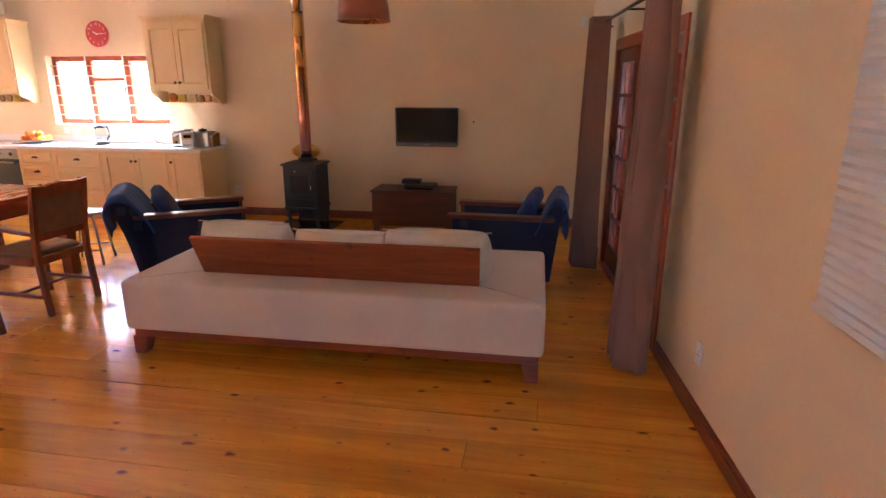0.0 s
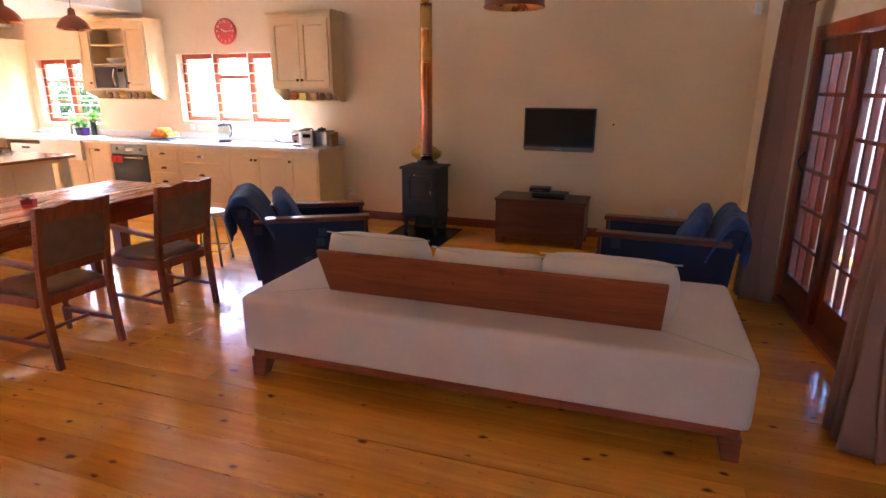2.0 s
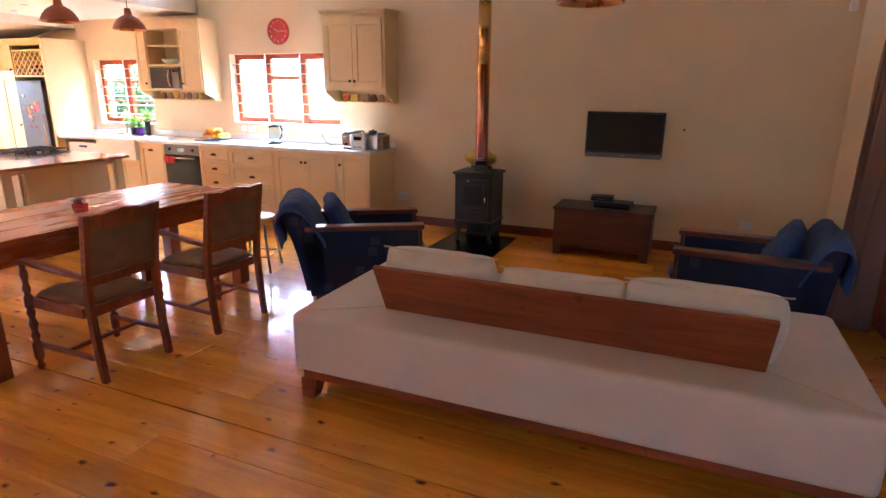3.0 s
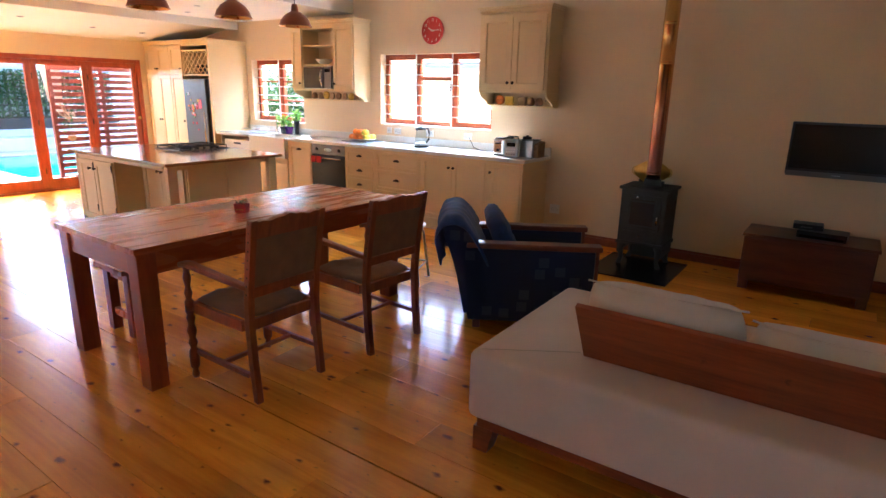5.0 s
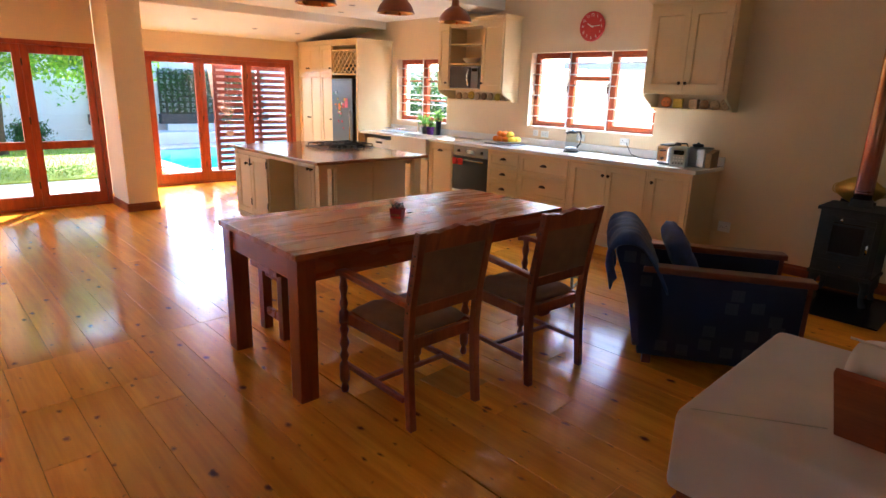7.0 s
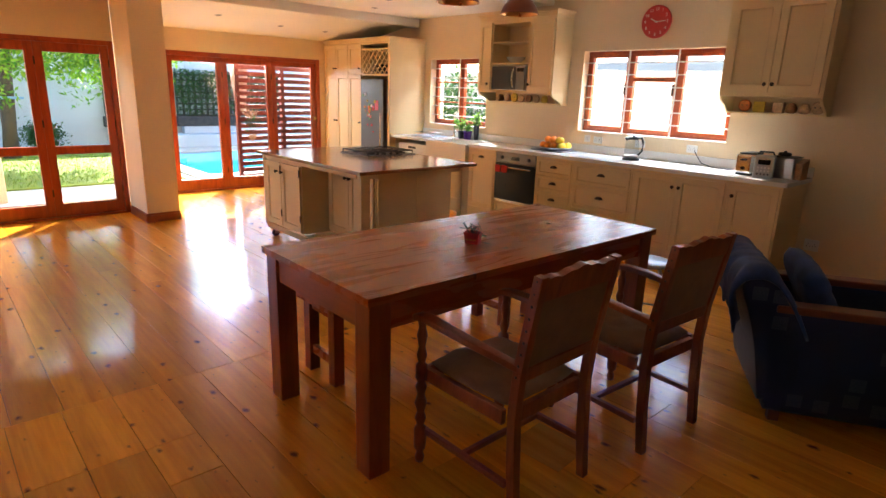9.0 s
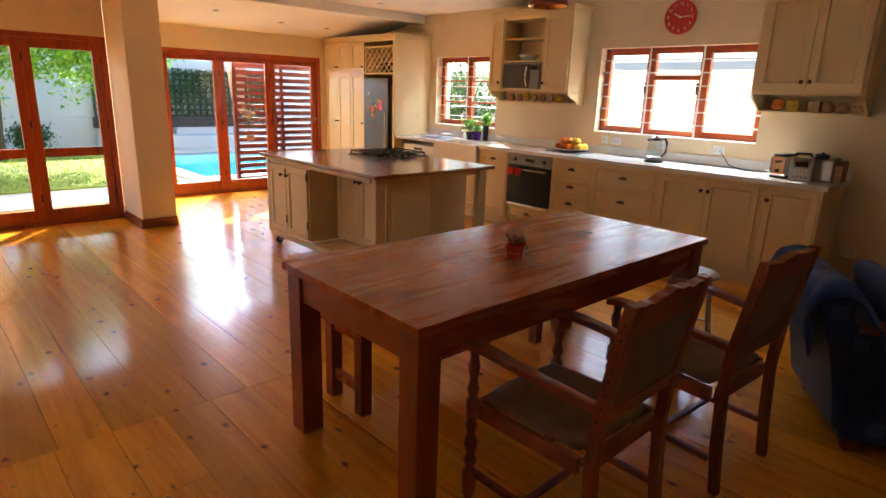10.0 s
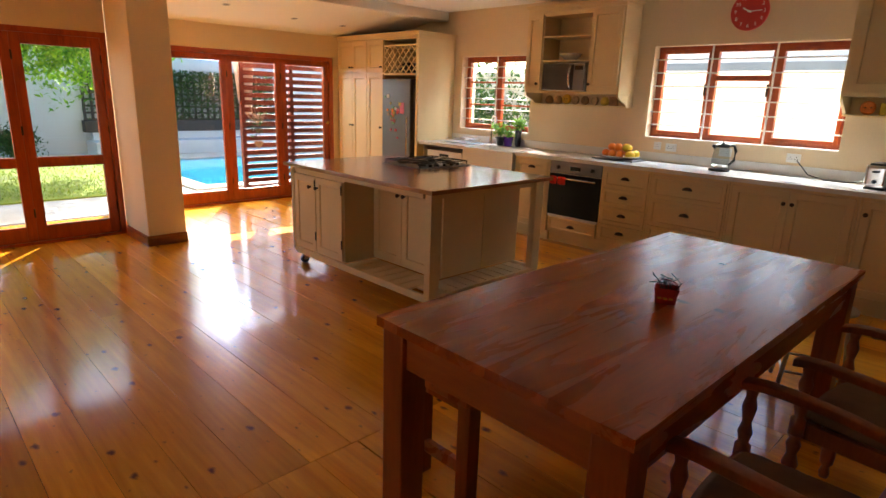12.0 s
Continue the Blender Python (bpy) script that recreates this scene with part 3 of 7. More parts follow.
# kitchen folding doors
doors = tagged(new("door_2"), "orange-red timber folding doors with tall glass panes", "door", kind="structure")
bm = bmesh.new()
for y0, y1, z0, z1 in ((K0 + 0.001, K0 + 0.06, 0, KT), (K1 - 0.06, K1 - 0.001, 0, KT), (K0 + 0.06, K1 - 0.06, KT - 0.06, KT - 0.001), (K0 + 0.06, K1 - 0.06, 0.0, 0.025)):
    box(bm, XW - 0.13, XW - 0.008, y0, y1, z0, z1)
part("door_frame", bm, M_MERANTI, doors, bevel=0.004)
wl = (K1 - K0 - 0.12) / 3
for i in range(3):
    leaf = glazed_leaf(doors, K0 + 0.0605 + i * wl, K0 + 0.0595 + (i + 1) * wl, 0.0255, KT - 0.0605, None, M_MERANTI, x=XW - 0.09, stile=0.075, bottom=0.15, top=0.075)
    for hz in (0.25, 0.95, 1.6):
        b = bmesh.new()
        rod(b, (XW - 0.04, K0 + 0.06 + i * wl, hz), (XW - 0.04, K0 + 0.06 + i * wl, hz + 0.08), 0.008, n=8)
        part("hinge", b, M_BRONZE, leaf)
    if i == 2:
        b = bmesh.new()
        lathe(b, [(0.012, 0), (0.02, 0.02), (0.024, 0.035), (0.0, 0.04)], 12, m=pose(XW - 0.045, K1 - 0.095, 1.03, 0, 90, 0))
        part("door_knob", b, M_BRASS, leaf, "brass knob", smooth=True)

# glazed sliding door in the east wall
doors = tagged(new("door_3"), "dark red timber sliding door with small glass panes", "door", kind="structure")
bm = bmesh.new()
for y0, y1, z0, z1 in ((D0, D0 + 0.06, 0, DT), (D1 - 0.06, D1, 0, DT), (D0 + 0.06, D1 - 0.06, DT - 0.09, DT), (D0 + 0.06, D1 - 0.06, 0, 0.03)):
    box(bm, -0.015, 0.16, y0, y1, z0, z1, EAST)
part("door_frame", bm, M_MERANTI, doors, bevel=0.004)
LEAF = (D1 - D0 - 0.124 + 0.06) / 3
for k, xo in enumerate((0.02, 0.068, 0.02)):
    yb = D1 - 0.062 - k * (LEAF - 0.03)
    ya = yb - LEAF
    z0, z1 = 0.035, DT - 0.095
    st, bo, to = 0.085, 0.20, 0.10
    b = bmesh.new()
    box(b, xo, xo + 0.045, ya, ya + st, z0, z1, EAST)
    box(b, xo, xo + 0.045, yb - st, yb, z0, z1, EAST)
    box(b, xo, xo + 0.045, ya + st, yb - st, z0, z0 + bo, EAST)
    box(b, xo, xo + 0.045, ya + st, yb - st, z1 - to, z1, EAST)
    leaf = part("door_leaf", b, M_MERANTI_D, doors, bevel=0.004)
    iy, iz = yb - ya - 2 * st, z1 - z0 - bo - to
    b = bmesh.new()
    for i in range(1, 3):
        yy = ya + st + iy * i / 3
        box(b, xo + 0.003, xo + 0.042, yy - 0.012, yy + 0.012, z0 + bo, z1 - to, EAST)
    for i in range(1, 6):
        zz = z0 + bo + iz * i / 6
        box(b, xo + 0.004, xo + 0.041, ya + st, yb - st, zz - 0.012, zz + 0.012, EAST)
    part("glazing_bars", b, M_MERANTI, leaf)
    for i in range(3):
        for j in range(6):
            pane(leaf, xo + 0.02, xo + 0.024, ya + st + iy * i / 3 + 0.008, ya + st + iy * (i + 1) / 3 - 0.008, z0 + bo + iz * j / 6 + 0.008, z0 + bo + iz * (j + 1) / 6 - 0.008, m=EAST)
    if k == 0:
        b = bmesh.new()
        tube(b, [EAST @ Vector((xo - 0.004 - 0.035 * math.sin(math.pi * i / 8), yb - 0.05, 1.0 + 0.14 * i / 8)) for i in range(9)], 0.007)
        part("pull_handle", b, M_BRONZE, leaf, "curved dark metal pull handle", smooth=True)

# blind window near the start
win = tagged(new("window_3"), "window with a white pleated blind let down", "window", kind="structure")
b = bmesh.new()
for y0, y1, z0, z1 in ((V0, V0 + 0.05, VB, VT), (V1 - 0.05, V1, VB, VT), (V0, V1, VB, VB + 0.05), (V0, V1, VT - 0.05, VT)):
    box(b, 0.12, 0.19, y0 + 0.002, y1 - 0.002, z0 + 0.002, z1 - 0.002, EAST)
part("window_frame", b, M_MERANTI, win, bevel=0.003)
pane(win, 0.15, 0.155, V0 + 0.04, V1 - 0.04, VB + 0.04, VT - 0.04, m=EAST)
b = bmesh.new()
box(b, 0.0, 0.12, V0, V1, VB - 0.02, VB + 0.003, EAST)
part("window_sill", b, M_WALL_W, win)
blind = thing("pleated_blind", "white pleated blind let down over the window", "blind")
b = bmesh.new()
n = 64
rows = []
for i in range(n + 1):
    zz = VB + 0.03 + (VT - VB - 0.08) * i / n
    rows.append([EAST @ Vector((-0.018 + (0.005 if i % 2 else -0.005), y, zz)) for y in (V0 - 0.03, V1 + 0.03)])
ring_loft(b, rows, caps=False, closed=False)
part("pleats", b, M_BLIND, blind)
b = bmesh.new()
box(b, -0.032, -0.002, V0 - 0.03, V1 + 0.03, VB + 0.006, VB + 0.03, EAST)
part("bottom_rail", b, M_WHITE, blind, bevel=0.003)
b = bmesh.new()
box(b, -0.036, -0.002, V0 - 0.03, V1 + 0.03, VT - 0.05, VT + 0.02, EAST)
part("head_rail", b, M_WHITE, blind, bevel=0.003)


# ---- curtains on their pole ----
pole = thing("curtain_pole", "dark metal curtain pole over the sliding door", "curtain pole")
b = bmesh.new()
rod(b, EAST @ Vector((-0.15, D0 - 0.45, 2.13)), EAST @ Vector((-0.15, D1 + 0.30, 2.13)), 0.012)
part("rail", b, M_BRONZE, pole, smooth=True)
for y in (D0 - 0.4, (D0 + D1) / 2, D1 + 0.25):
    b = bmesh.new()
    rod(b, EAST @ Vector((-0.15, y, 2.13)), EAST @ Vector((-0.001, y, 2.13)), 0.007)
    part("bracket", b, M_BRONZE, pole)


def curtain(y0, y1, z_top, seed, amp=0.05, flare=0.06, out=0.0):
    c = thing("curtain", "taupe floor-length eyelet curtain, drawn aside", "curtain", group="curtains of the sliding door")
    b = bmesh.new()
    nu, nv = 90, 24
    rows = []
    for j in range(nv + 1):
        v = j / nv
        z = z_top - (z_top - 0.012) * v
        row = []
        for i in range(nu + 1):
            u = i / nu
            f = 2 * math.pi * u * 3.6
            wob = 0.35 * noise.noise(Vector((u * 4 + seed, v * 2.2, 0)))
            a = amp * (0.75 + 0.35 * v)
            yy = y0 + (y1 - y0) * u + flare * v * (u - 0.5) + 0.012 * math.sin(2 * f + seed)
            row.append(EAST @ Vector((-0.095 - out + a * math.sin(f + wob * 2.5) - 0.02 * v + 0.02 * wob * v, yy, z)))
        rows.append(row)
    ring_loft(b, rows, caps=False, closed=False)
    cl = part("cloth", b, M_CURTAIN, c, smooth=True)
    s = cl.modifiers.new("thickness", "SOLIDIFY")
    s.thickness = 0.004
    for k in range(5):
        b = bmesh.new()
        yy = y0 + (y1 - y0) * (k + 0.5) / 5
        mm = EAST @ pose(-0.15, yy, z_top - 0.04, 90, 0, 0)
        rings = []
        for q in range(16):
            t = 2 * math.pi * q / 16
            rings.append(mm @ Vector((0.024 * math.cos(t), 0.024 * math.sin(t), 0)))
        tube(b, rings + rings[:1], 0.005, 6)
        part("eyelet", b, M_CHROME, c, smooth=True)
    return c


curtain(-1.66, -1.40, 2.17, 1.0, amp=0.10, out=0.085, flare=0.04)
curtain(-3.66, -3.42, 2.17, 5.0, amp=0.085, out=0.10, flare=0.08)

# ---- living room ----
def make_sofa():
    s = thing("daybed_sofa", "low cream linen daybed sofa on a red-brown timber base", "sofa", (-1.278, 3.62, 0), 0.6)
    w, d = 1.278, 0.545
    b = bmesh.new()
    box(b, -w, w, -d, d, 0.165, 0.485)
    up = part("upholstery", b, M_FABRIC, s, bevel=0.042, seg=5, smooth=True)
    b = bmesh.new()
    for sx in (-1, 1):
        b = bmesh.new()
        tube(b, [(sx * (w - 0.012), -d + 0.012, 0.470), (sx * (w - 0.045), -d + 0.045, 0.485), (sx * (w - 0.40), -d + 0.27, 0.4855)], 0.0028, 6)
        part("top_seam", b, M_CREAM_SHADE, up, "shadowed mitre seam")
    b = bmesh.new()
    for y0, y1 in ((-d + 0.03, -d + 0.06), (d - 0.06, d - 0.03)):
        box(b, -w + 0.04, w - 0.04, y0, y1, 0.115, 0.165)
    for x0, x1 in ((-w + 0.03, -w + 0.06), (w - 0.06, w - 0.03)):
        box(b, x0, x1, -d + 0.06, d - 0.06, 0.115, 0.165)
    part("base_frame", b, M_SOFAWOOD, s, bevel=0.004)
    for sx in (-1, 1):
        for sy in (-1, 1):
            b = bmesh.new()
            vs = box(b, -0.05, 0.05, -0.05, 0.05, 0.0, 0.118)
            for v in vs:
                if v.co.z < 0.01:
                    v.co.x = v.co.x * 0.72 + 0.014 * sx
                    v.co.y = v.co.y * 0.72 + 0.014 * sy
                v.co.x += sx * (w - 0.075)
                v.co.y += sy * (d - 0.075)
            part("leg", b, M_SOFAWOOD, s, bevel=0.004)
    # timber back board, leaning back
    b = bmesh.new()
    x0, x1 = -2.165 + 1.285, -0.385 + 1.285
    vs = box(b, x0, x1, -0.014, 0.014, 0.0, 0.262)
    m = pose(0, -0.285, 0.488, 20, 0, 0)
    for v in vs:
        v.co.x += (0.024 if v.co.x < 0 else -0.008) * (1 - v.co.z / 0.262)
        v.co = m @ v.co
    part("back_board", b, M_SOFAWOOD, s, "red-brown timber back board", bevel=0.004)
    cx = [(-0.575, 0.61, 0.345), (0.035, 0.60, 0.315), (0.63, 0.66, 0.335)]
    for i, (x, cw, hh) in enumerate(cx):
        b = bmesh.new()
        m = pose(x + 0.0, -0.265 + 0.05, 0.487 + hh * 0.5 - 0.01, 90 + 17, 0, 0)
        cushion(b, cw, hh, 0.20, m, seed=i + 3, nu=24, nv=16, power=0.33, sag=0.03 if i == 1 else 0.012)
        cu = part("back_cushion", b, M_FABRIC2, s, "plump cream cotton cushion", smooth=True)
        b = bmesh.new()
        tube(b, [m @ Vector((cw / 2 * (2 * k / 20 - 1) * 0.985, -hh / 2 * 0.0 + hh / 2 * 0.985 - (0.03 if i == 1 else 0.012) * (1 - (2 * k / 20 - 1) ** 2), 0.0)) for k in range(21)], 0.004, 6)
        part("piping", b, M_FABRIC2, cu)
    return s


make_sofa()


def rounded(pts, steps=3):
    """A smooth open curve through the points."""
    res = []
    for i in range(len(pts) - 1):
        p = [Vector(pts[min(max(i + k, 0), len(pts) - 1)]) for k in (-1, 0, 1, 2)]
        for j in range(steps):
            t = j / steps
            res.append(tuple(0.5 * (2 * p[1] + (p[2] - p[0]) * t + (2 * p[0] - 5 * p[1] + 4 * p[2] - p[3]) * t * t + (3 * p[1] - p[0] - 3 * p[2] + p[3]) * t ** 3)))
    return res + [tuple(pts[-1])]


def make_armchair(at, rz, label, flip, low=0.0, steep=0.0):
    """Faces local +x. Box arms in blue cloth with timber rails on top."""
    c = thing("armchair", label, "armchair", at, rz, "blue armchairs")
    w = 0.33
    for sy in (-1, 1):
        b = bmesh.new()
        y0, y1 = (w - 0.085, w) if sy > 0 else (-w, -w + 0.085)
        vs = box(b, -0.42, 0.40, y0, y1, 0.06, 0.565)
        for v in vs:
            if v.co.x < -0.3 and v.co.z > 0.3:
                v.co.x -= 0.06
        arm = part("arm_panel", b, M_DENIM, c, bevel=0.012, smooth=False)
        b = bmesh.new()
        box(b, -0.44, 0.44, y0 - 0.012, y1 + 0.012, 0.566, 0.602)
        part("arm_rail", b, M_ARMWOOD, arm, "dark red timber arm rail", bevel=0.009)
        b = bmesh.new()
        box(b, 0.401, 0.425, y0 + 0.006, y1 - 0.006, 0.10, 0.565)
        part("arm_front", b, M_ARMWOOD, arm, bevel=0.004)
        for x in (-0.36, 0.37):
            b = bmesh.new()
            box(b, x - 0.025, x + 0.025, (y0 + y1) / 2 - 0.025, (y0 + y1) / 2 + 0.025, 0.0, 0.07)
            part("foot", b, M_ARMWOOD, c, bevel=0.004)
    b = bmesh.new()
    box(b, -0.38, 0.44, -w + 0.087, w - 0.087, 0.09, 0.30)
    part("seat_base", b, M_DENIM, c, bevel=0.012)
    b = bmesh.new()
    cushion(b, 0.72, 2 * w - 0.18, 0.17, pose(0.11, 0, 0.37), seed=5, power=0.2)
    part("seat_cushion", b, M_DENIM, c, smooth=True)
    # back, leaning, rolled over at the top
    b = bmesh.new()
    prof = [(-0.30, 0.12), (-0.30, 0.40), (-0.38, 0.62), (-0.46, 0.76), (-0.52, 0.80), (-0.58, 0.78), (-0.60, 0.70), (-0.56, 0.58), (-0.50, 0.36), (-0.45, 0.10)]
    prof = [(-0.30 + (x + 0.30) * (1 - steep * (x < -0.30)), z) for x, z in rounded(prof, 2)]
    rings = []
    for y, k in ((-w + 0.0, 0.97), (-w + 0.02, 1.0), (-0.12, 1.01), (0.12, 1.01), (w - 0.02, 1.0), (w, 0.97)):
        rings.append([(-0.45 + (x + 0.45) * k, y, 0.45 + (z - 0.45) * k * (1 - low * (z > 0.45))) for x, z in prof])
    ring_loft(b, rings)
    part("backrest", b, M_DENIM, c, bevel=0.012, smooth=True)
    # throw laid over the back
    b = bmesh.new()
    prof = rounded([(-0.325, 0.50), (-0.39, 0.65), (-0.465, 0.785), (-0.525, 0.824), (-0.595, 0.80), (-0.628, 0.71), (-0.610, 0.60), (-0.590, 0.50)])
    prof = [(-0.30 + (x + 0.30) * (1 - steep), z) for x, z in prof]
    rows = []
    n, last = 34, len(prof) - 1
    for i in range(n + 1):
        u = i / n * 2 - 1
        side = max(0.0, abs(u) - 0.9) / 0.1
        y = u * (w + 0.012) + 0.012 * noise.noise(Vector((u * 3, 1.5, flip)))
        row = []
        for k, (x, z) in enumerate(prof):
            f = k / last
            fold = noise.noise(Vector((u * 4.5, f * 2.2, flip))) * 0.030 + noise.noise(Vector((u * 11, f * 4, 3 + flip))) * 0.013
            hem = 0.05 * noise.noise(Vector((u * 2.4, 9, flip))) * max(0.0, f - 0.75) * 4
            row.append((x + (0.5 - f) * side * 0.05 - (fold if f > 0.55 else 0), y, z - max(0, z - 0.45) * low + abs(fold) * 0.8 - side * side * 0.05 + hem))
        rows.append(row)
    ring_loft(b, rows, caps=False, closed=False)
    th = part("throw", b, M_DENIM_T, c, "rumpled denim-blue throw over the back", smooth=True)
    sm = th.modifiers.new("thickness", "SOLIDIFY")
    sm.thickness, sm.offset = 0.012, 1.0
    b = bmesh.new()
    cushion(b, 0.40, 0.40, 0.13, pose(-0.20, 0.03 * flip, 0.60 - 0.10 * low, 0, 62, 0) @ pose(0, 0, 0, 0, 0, 12 * flip), seed=8 + int(flip), power=0.32)
    part("scatter_cushion", b, M_DENIM_T, c, "blue scatter cushion", smooth=True)
    return c


make_armchair((-3.10, 4.73, 0), 31, "blue patterned armchair with a throw, beside the dining table", 1, 0.15)
make_armchair((-0.36, 5.06, 0), 178, "blue patterned armchair with a throw, beside the curtain", -1, 0.20, 0.32)


def make_stove():
    s = thing("wood_stove", "small black cast-iron wood stove with a glass door", "stove", (-2.81, 6.40, 0.012))
    b = bmesh.new()
    box(b, -0.205, 0.205, 0.0, 0.37, 0.235, 0.715)
    body = part("body", b, M_IRON, s, bevel=0.008)
    b = bmesh.new()
    box(b, -0.225, 0.225, -0.02, 0.39, 0.716, 0.742)
    part("top_plate", b, M_IRON, s, bevel=0.006)
    b = bmesh.new()
    box(b, -0.215, 0.215, -0.012, 0.38, 0.205, 0.234)
    part("base_plate", b, M_IRON, s, bevel=0.005)
    b = bmesh.new()
    box(b, -0.165, 0.165, -0.022, -0.001, 0.355, 0.375)
    box(b, -0.165, 0.165, -0.022, -0.001, 0.635, 0.675)
    box(b, -0.165, -0.105, -0.022, -0.001, 0.375, 0.635)
    box(b, 0.105, 0.165, -0.022, -0.001, 0.375, 0.635)
    door = part("fire_door", b, M_IRON, s, bevel=0.004)
    b = bmesh.new()
    box(b, -0.104, 0.104, -0.012, -0.008, 0.376, 0.634)
    part("door_glass", b, M_MWGLASS, door, "sooty dark glass")
    b = bmesh.new()
    box(b, -0.125, 0.125, -0.03, -0.0225, 0.385, 0.40)
    box(b, -0.125, 0.125, -0.03, -0.0225, 0.61, 0.625)
    box(b, -0.125, -0.11, -0.03, -0.0225, 0.40, 0.61)
    box(b, 0.11, 0.125, -0.03, -0.0225, 0.40, 0.61)
    part("door_moulding", b, M_IRON, door)
    b = bmesh.new()
    rod(b, (0.145, -0.05, 0.43), (0.145, -0.05, 0.50), 0.008)
    rod(b, (0.145, -0.05, 0.465), (0.145, -0.022, 0.465), 0.006)
    part("door_handle", b, M_CHROME, door, "bright metal handle", smooth=True)
    b = bmesh.new()
    lathe(b, [(0.0, 0.0), (0.012, 0.003), (0.012, 0.008), (0.0, 0.011)], 12, m=pose(-0.05, -0.022, 0.655, 90, 0, 0))
    part("rivet", b, M_CHROME, door, smooth=True)
    b = bmesh.new()
    box(b, -0.165, 0.165, -0.016, -0.001, 0.25, 0.335)
    drawer = part("ash_drawer", b, M_IRON, s, bevel=0.004)
    b = bmesh.new()
    lathe(b, [(0.005, 0.0), (0.007, 0.012), (0.011, 0.018), (0.0, 0.024)], 12, m=pose(-0.0, -0.016, 0.295, 90, 0, 0))
    part("drawer_knob", b, M_CHROME, drawer, smooth=True)
    for sx in (-1, 1):
        for y in (0.035, 0.33):
            b = bmesh.new()
            tube(b, [(sx * 0.16, y, 0.206), (sx * 0.175, y, 0.15), (sx * 0.165, y, 0.06), (sx * 0.185, y, 0.0)], [0.035, 0.028, 0.018, 0.024], 10)
            part("leg", b, M_IRON, s, smooth=True)
    # dark sheet added behind the legs so the space beneath looks shaded
    b = bmesh.new()
    box(b, -0.19, 0.19, 0.35, 0.36, 0.015, 0.204)
    part("rear_dark_sheet", b, M_IRON, s)
    for sx in (-1, 1):
        b = bmesh.new()
        box(b, sx * 0.2 - 0.006, sx * 0.2 + 0.006, 0.02, 0.35, 0.11, 0.204)
        part("side_apron", b, M_IRON, s)
    b = bmesh.new()
    lathe(b, [(0.085, 0.742), (0.078, 0.75), (0.074, 0.80)], 24, at=(0.0, 0.23, 0))
    part("flue_collar", b, M_IRON, s, smooth=True)
    prof = [(0.064, 0.78)]
    for z in (0.86, 1.28, 1.83, 2.16):
        prof += [(0.064, z - 0.02), (0.069, z - 0.014), (0.064, z - 0.008), (0.0635, z), (0.069, z + 0.006), (0.064, z + 0.012)] if z > 1.5 or z < 1 else []
    prof += [(0.064, 2.42)]
    b = bmesh.new()
    lathe(b, prof, 28, at=(0.0, 0.23, 0))
    part("flue", b, M_FLUE, s, "flue pipe tinted gold and violet by heat", smooth=True)
    b = bmesh.new()
    lathe(b, [(0.069, 2.40), (0.069, 3.48)], 28, at=(0.0, 0.23, 0))
    part("upper_flue", b, M_CHROME, s, "bright steel flue", smooth=True)
    return s


b = bmesh.new()
box(b, -3.16, -2.44, 6.0, 6.80, 0.0005, 0.012)
solid("hearth_slab", b, M_SLATE, "black slate hearth slab on the floor", "hearth", bevel=0.003)
make_stove()

# brass tray propped behind the flue
tray = thing("brass_tray", "oval brass tray propped behind the stove flue", "tray", (-2.865, 6.77, 0.7545))
b = bmesh.new()
pts = []
for i in range(48):
    t = 2 * math.pi * i / 48
    r = 1 + 0.05 * math.cos(4 * t)
    pts.append((0.165 * r * math.cos(t), 0.105 * r * math.sin(t)))
m = pose(0, 0, 0.105, 86, 0, 0)
ring_loft(b, [[m @ Vector((x * k, y * k, z)) for x, y in pts] for k, z in ((1.0, 0.008), (0.99, 0.0), (0.8, -0.006), (0.78, -0.004), (0.98, 0.004))], caps=True)
part("dish", b, M_BRASS, tray, smooth=True)
for sx in (-1, 1):
    b = bmesh.new()
    tube(b, [m @ Vector((sx * (0.15 + 0.035 * math.sin(math.pi * i / 8)), 0.04 * math.cos(math.pi * i / 8), 0.004)) for i in range(9)], 0.005, 6)
    part("handle", b, M_BRASS, tray, smooth=True)
b = bmesh.new()
box(b, -0.12, 0.12, 0.02, 0.03, -0.012, 0.02)
part("prop", b, M_IRON, tray)


def make_stand():
    s = thing("media_cabinet", "low dark brown timber media cabinet", "cabinet", (-1.50, 6.62, 0))
    b = bmesh.new()
    box(b, -0.455, 0.455, -0.225, 0.225, 0.075, 0.452)
    part("body", b, M_STANDWOOD, s, bevel=0.006)
    b = bmesh.new()
    box(b, -0.468, 0.468, -0.24, 0.23, 0.453, 0.478)
    part("top", b, M_STANDWOOD, s, bevel=0.006)
    b = bmesh.new()
    box(b, -0.445, 0.445, -0.232, -0.2255, 0.10, 0.44)
    part("front_panel", b, M_STANDWOOD, s, bevel=0.003)
    for sx in (-1, 1):
        for sy in (-1, 1):
            b = bmesh.new()
            vs = box(b, sx * 0.415 - 0.035, sx * 0.415 + 0.035, sy * 0.185 - 0.035, sy * 0.185 + 0.035, 0.0, 0.076)
            part("foot", b, M_STANDWOOD, s, bevel=0.005)
    return s


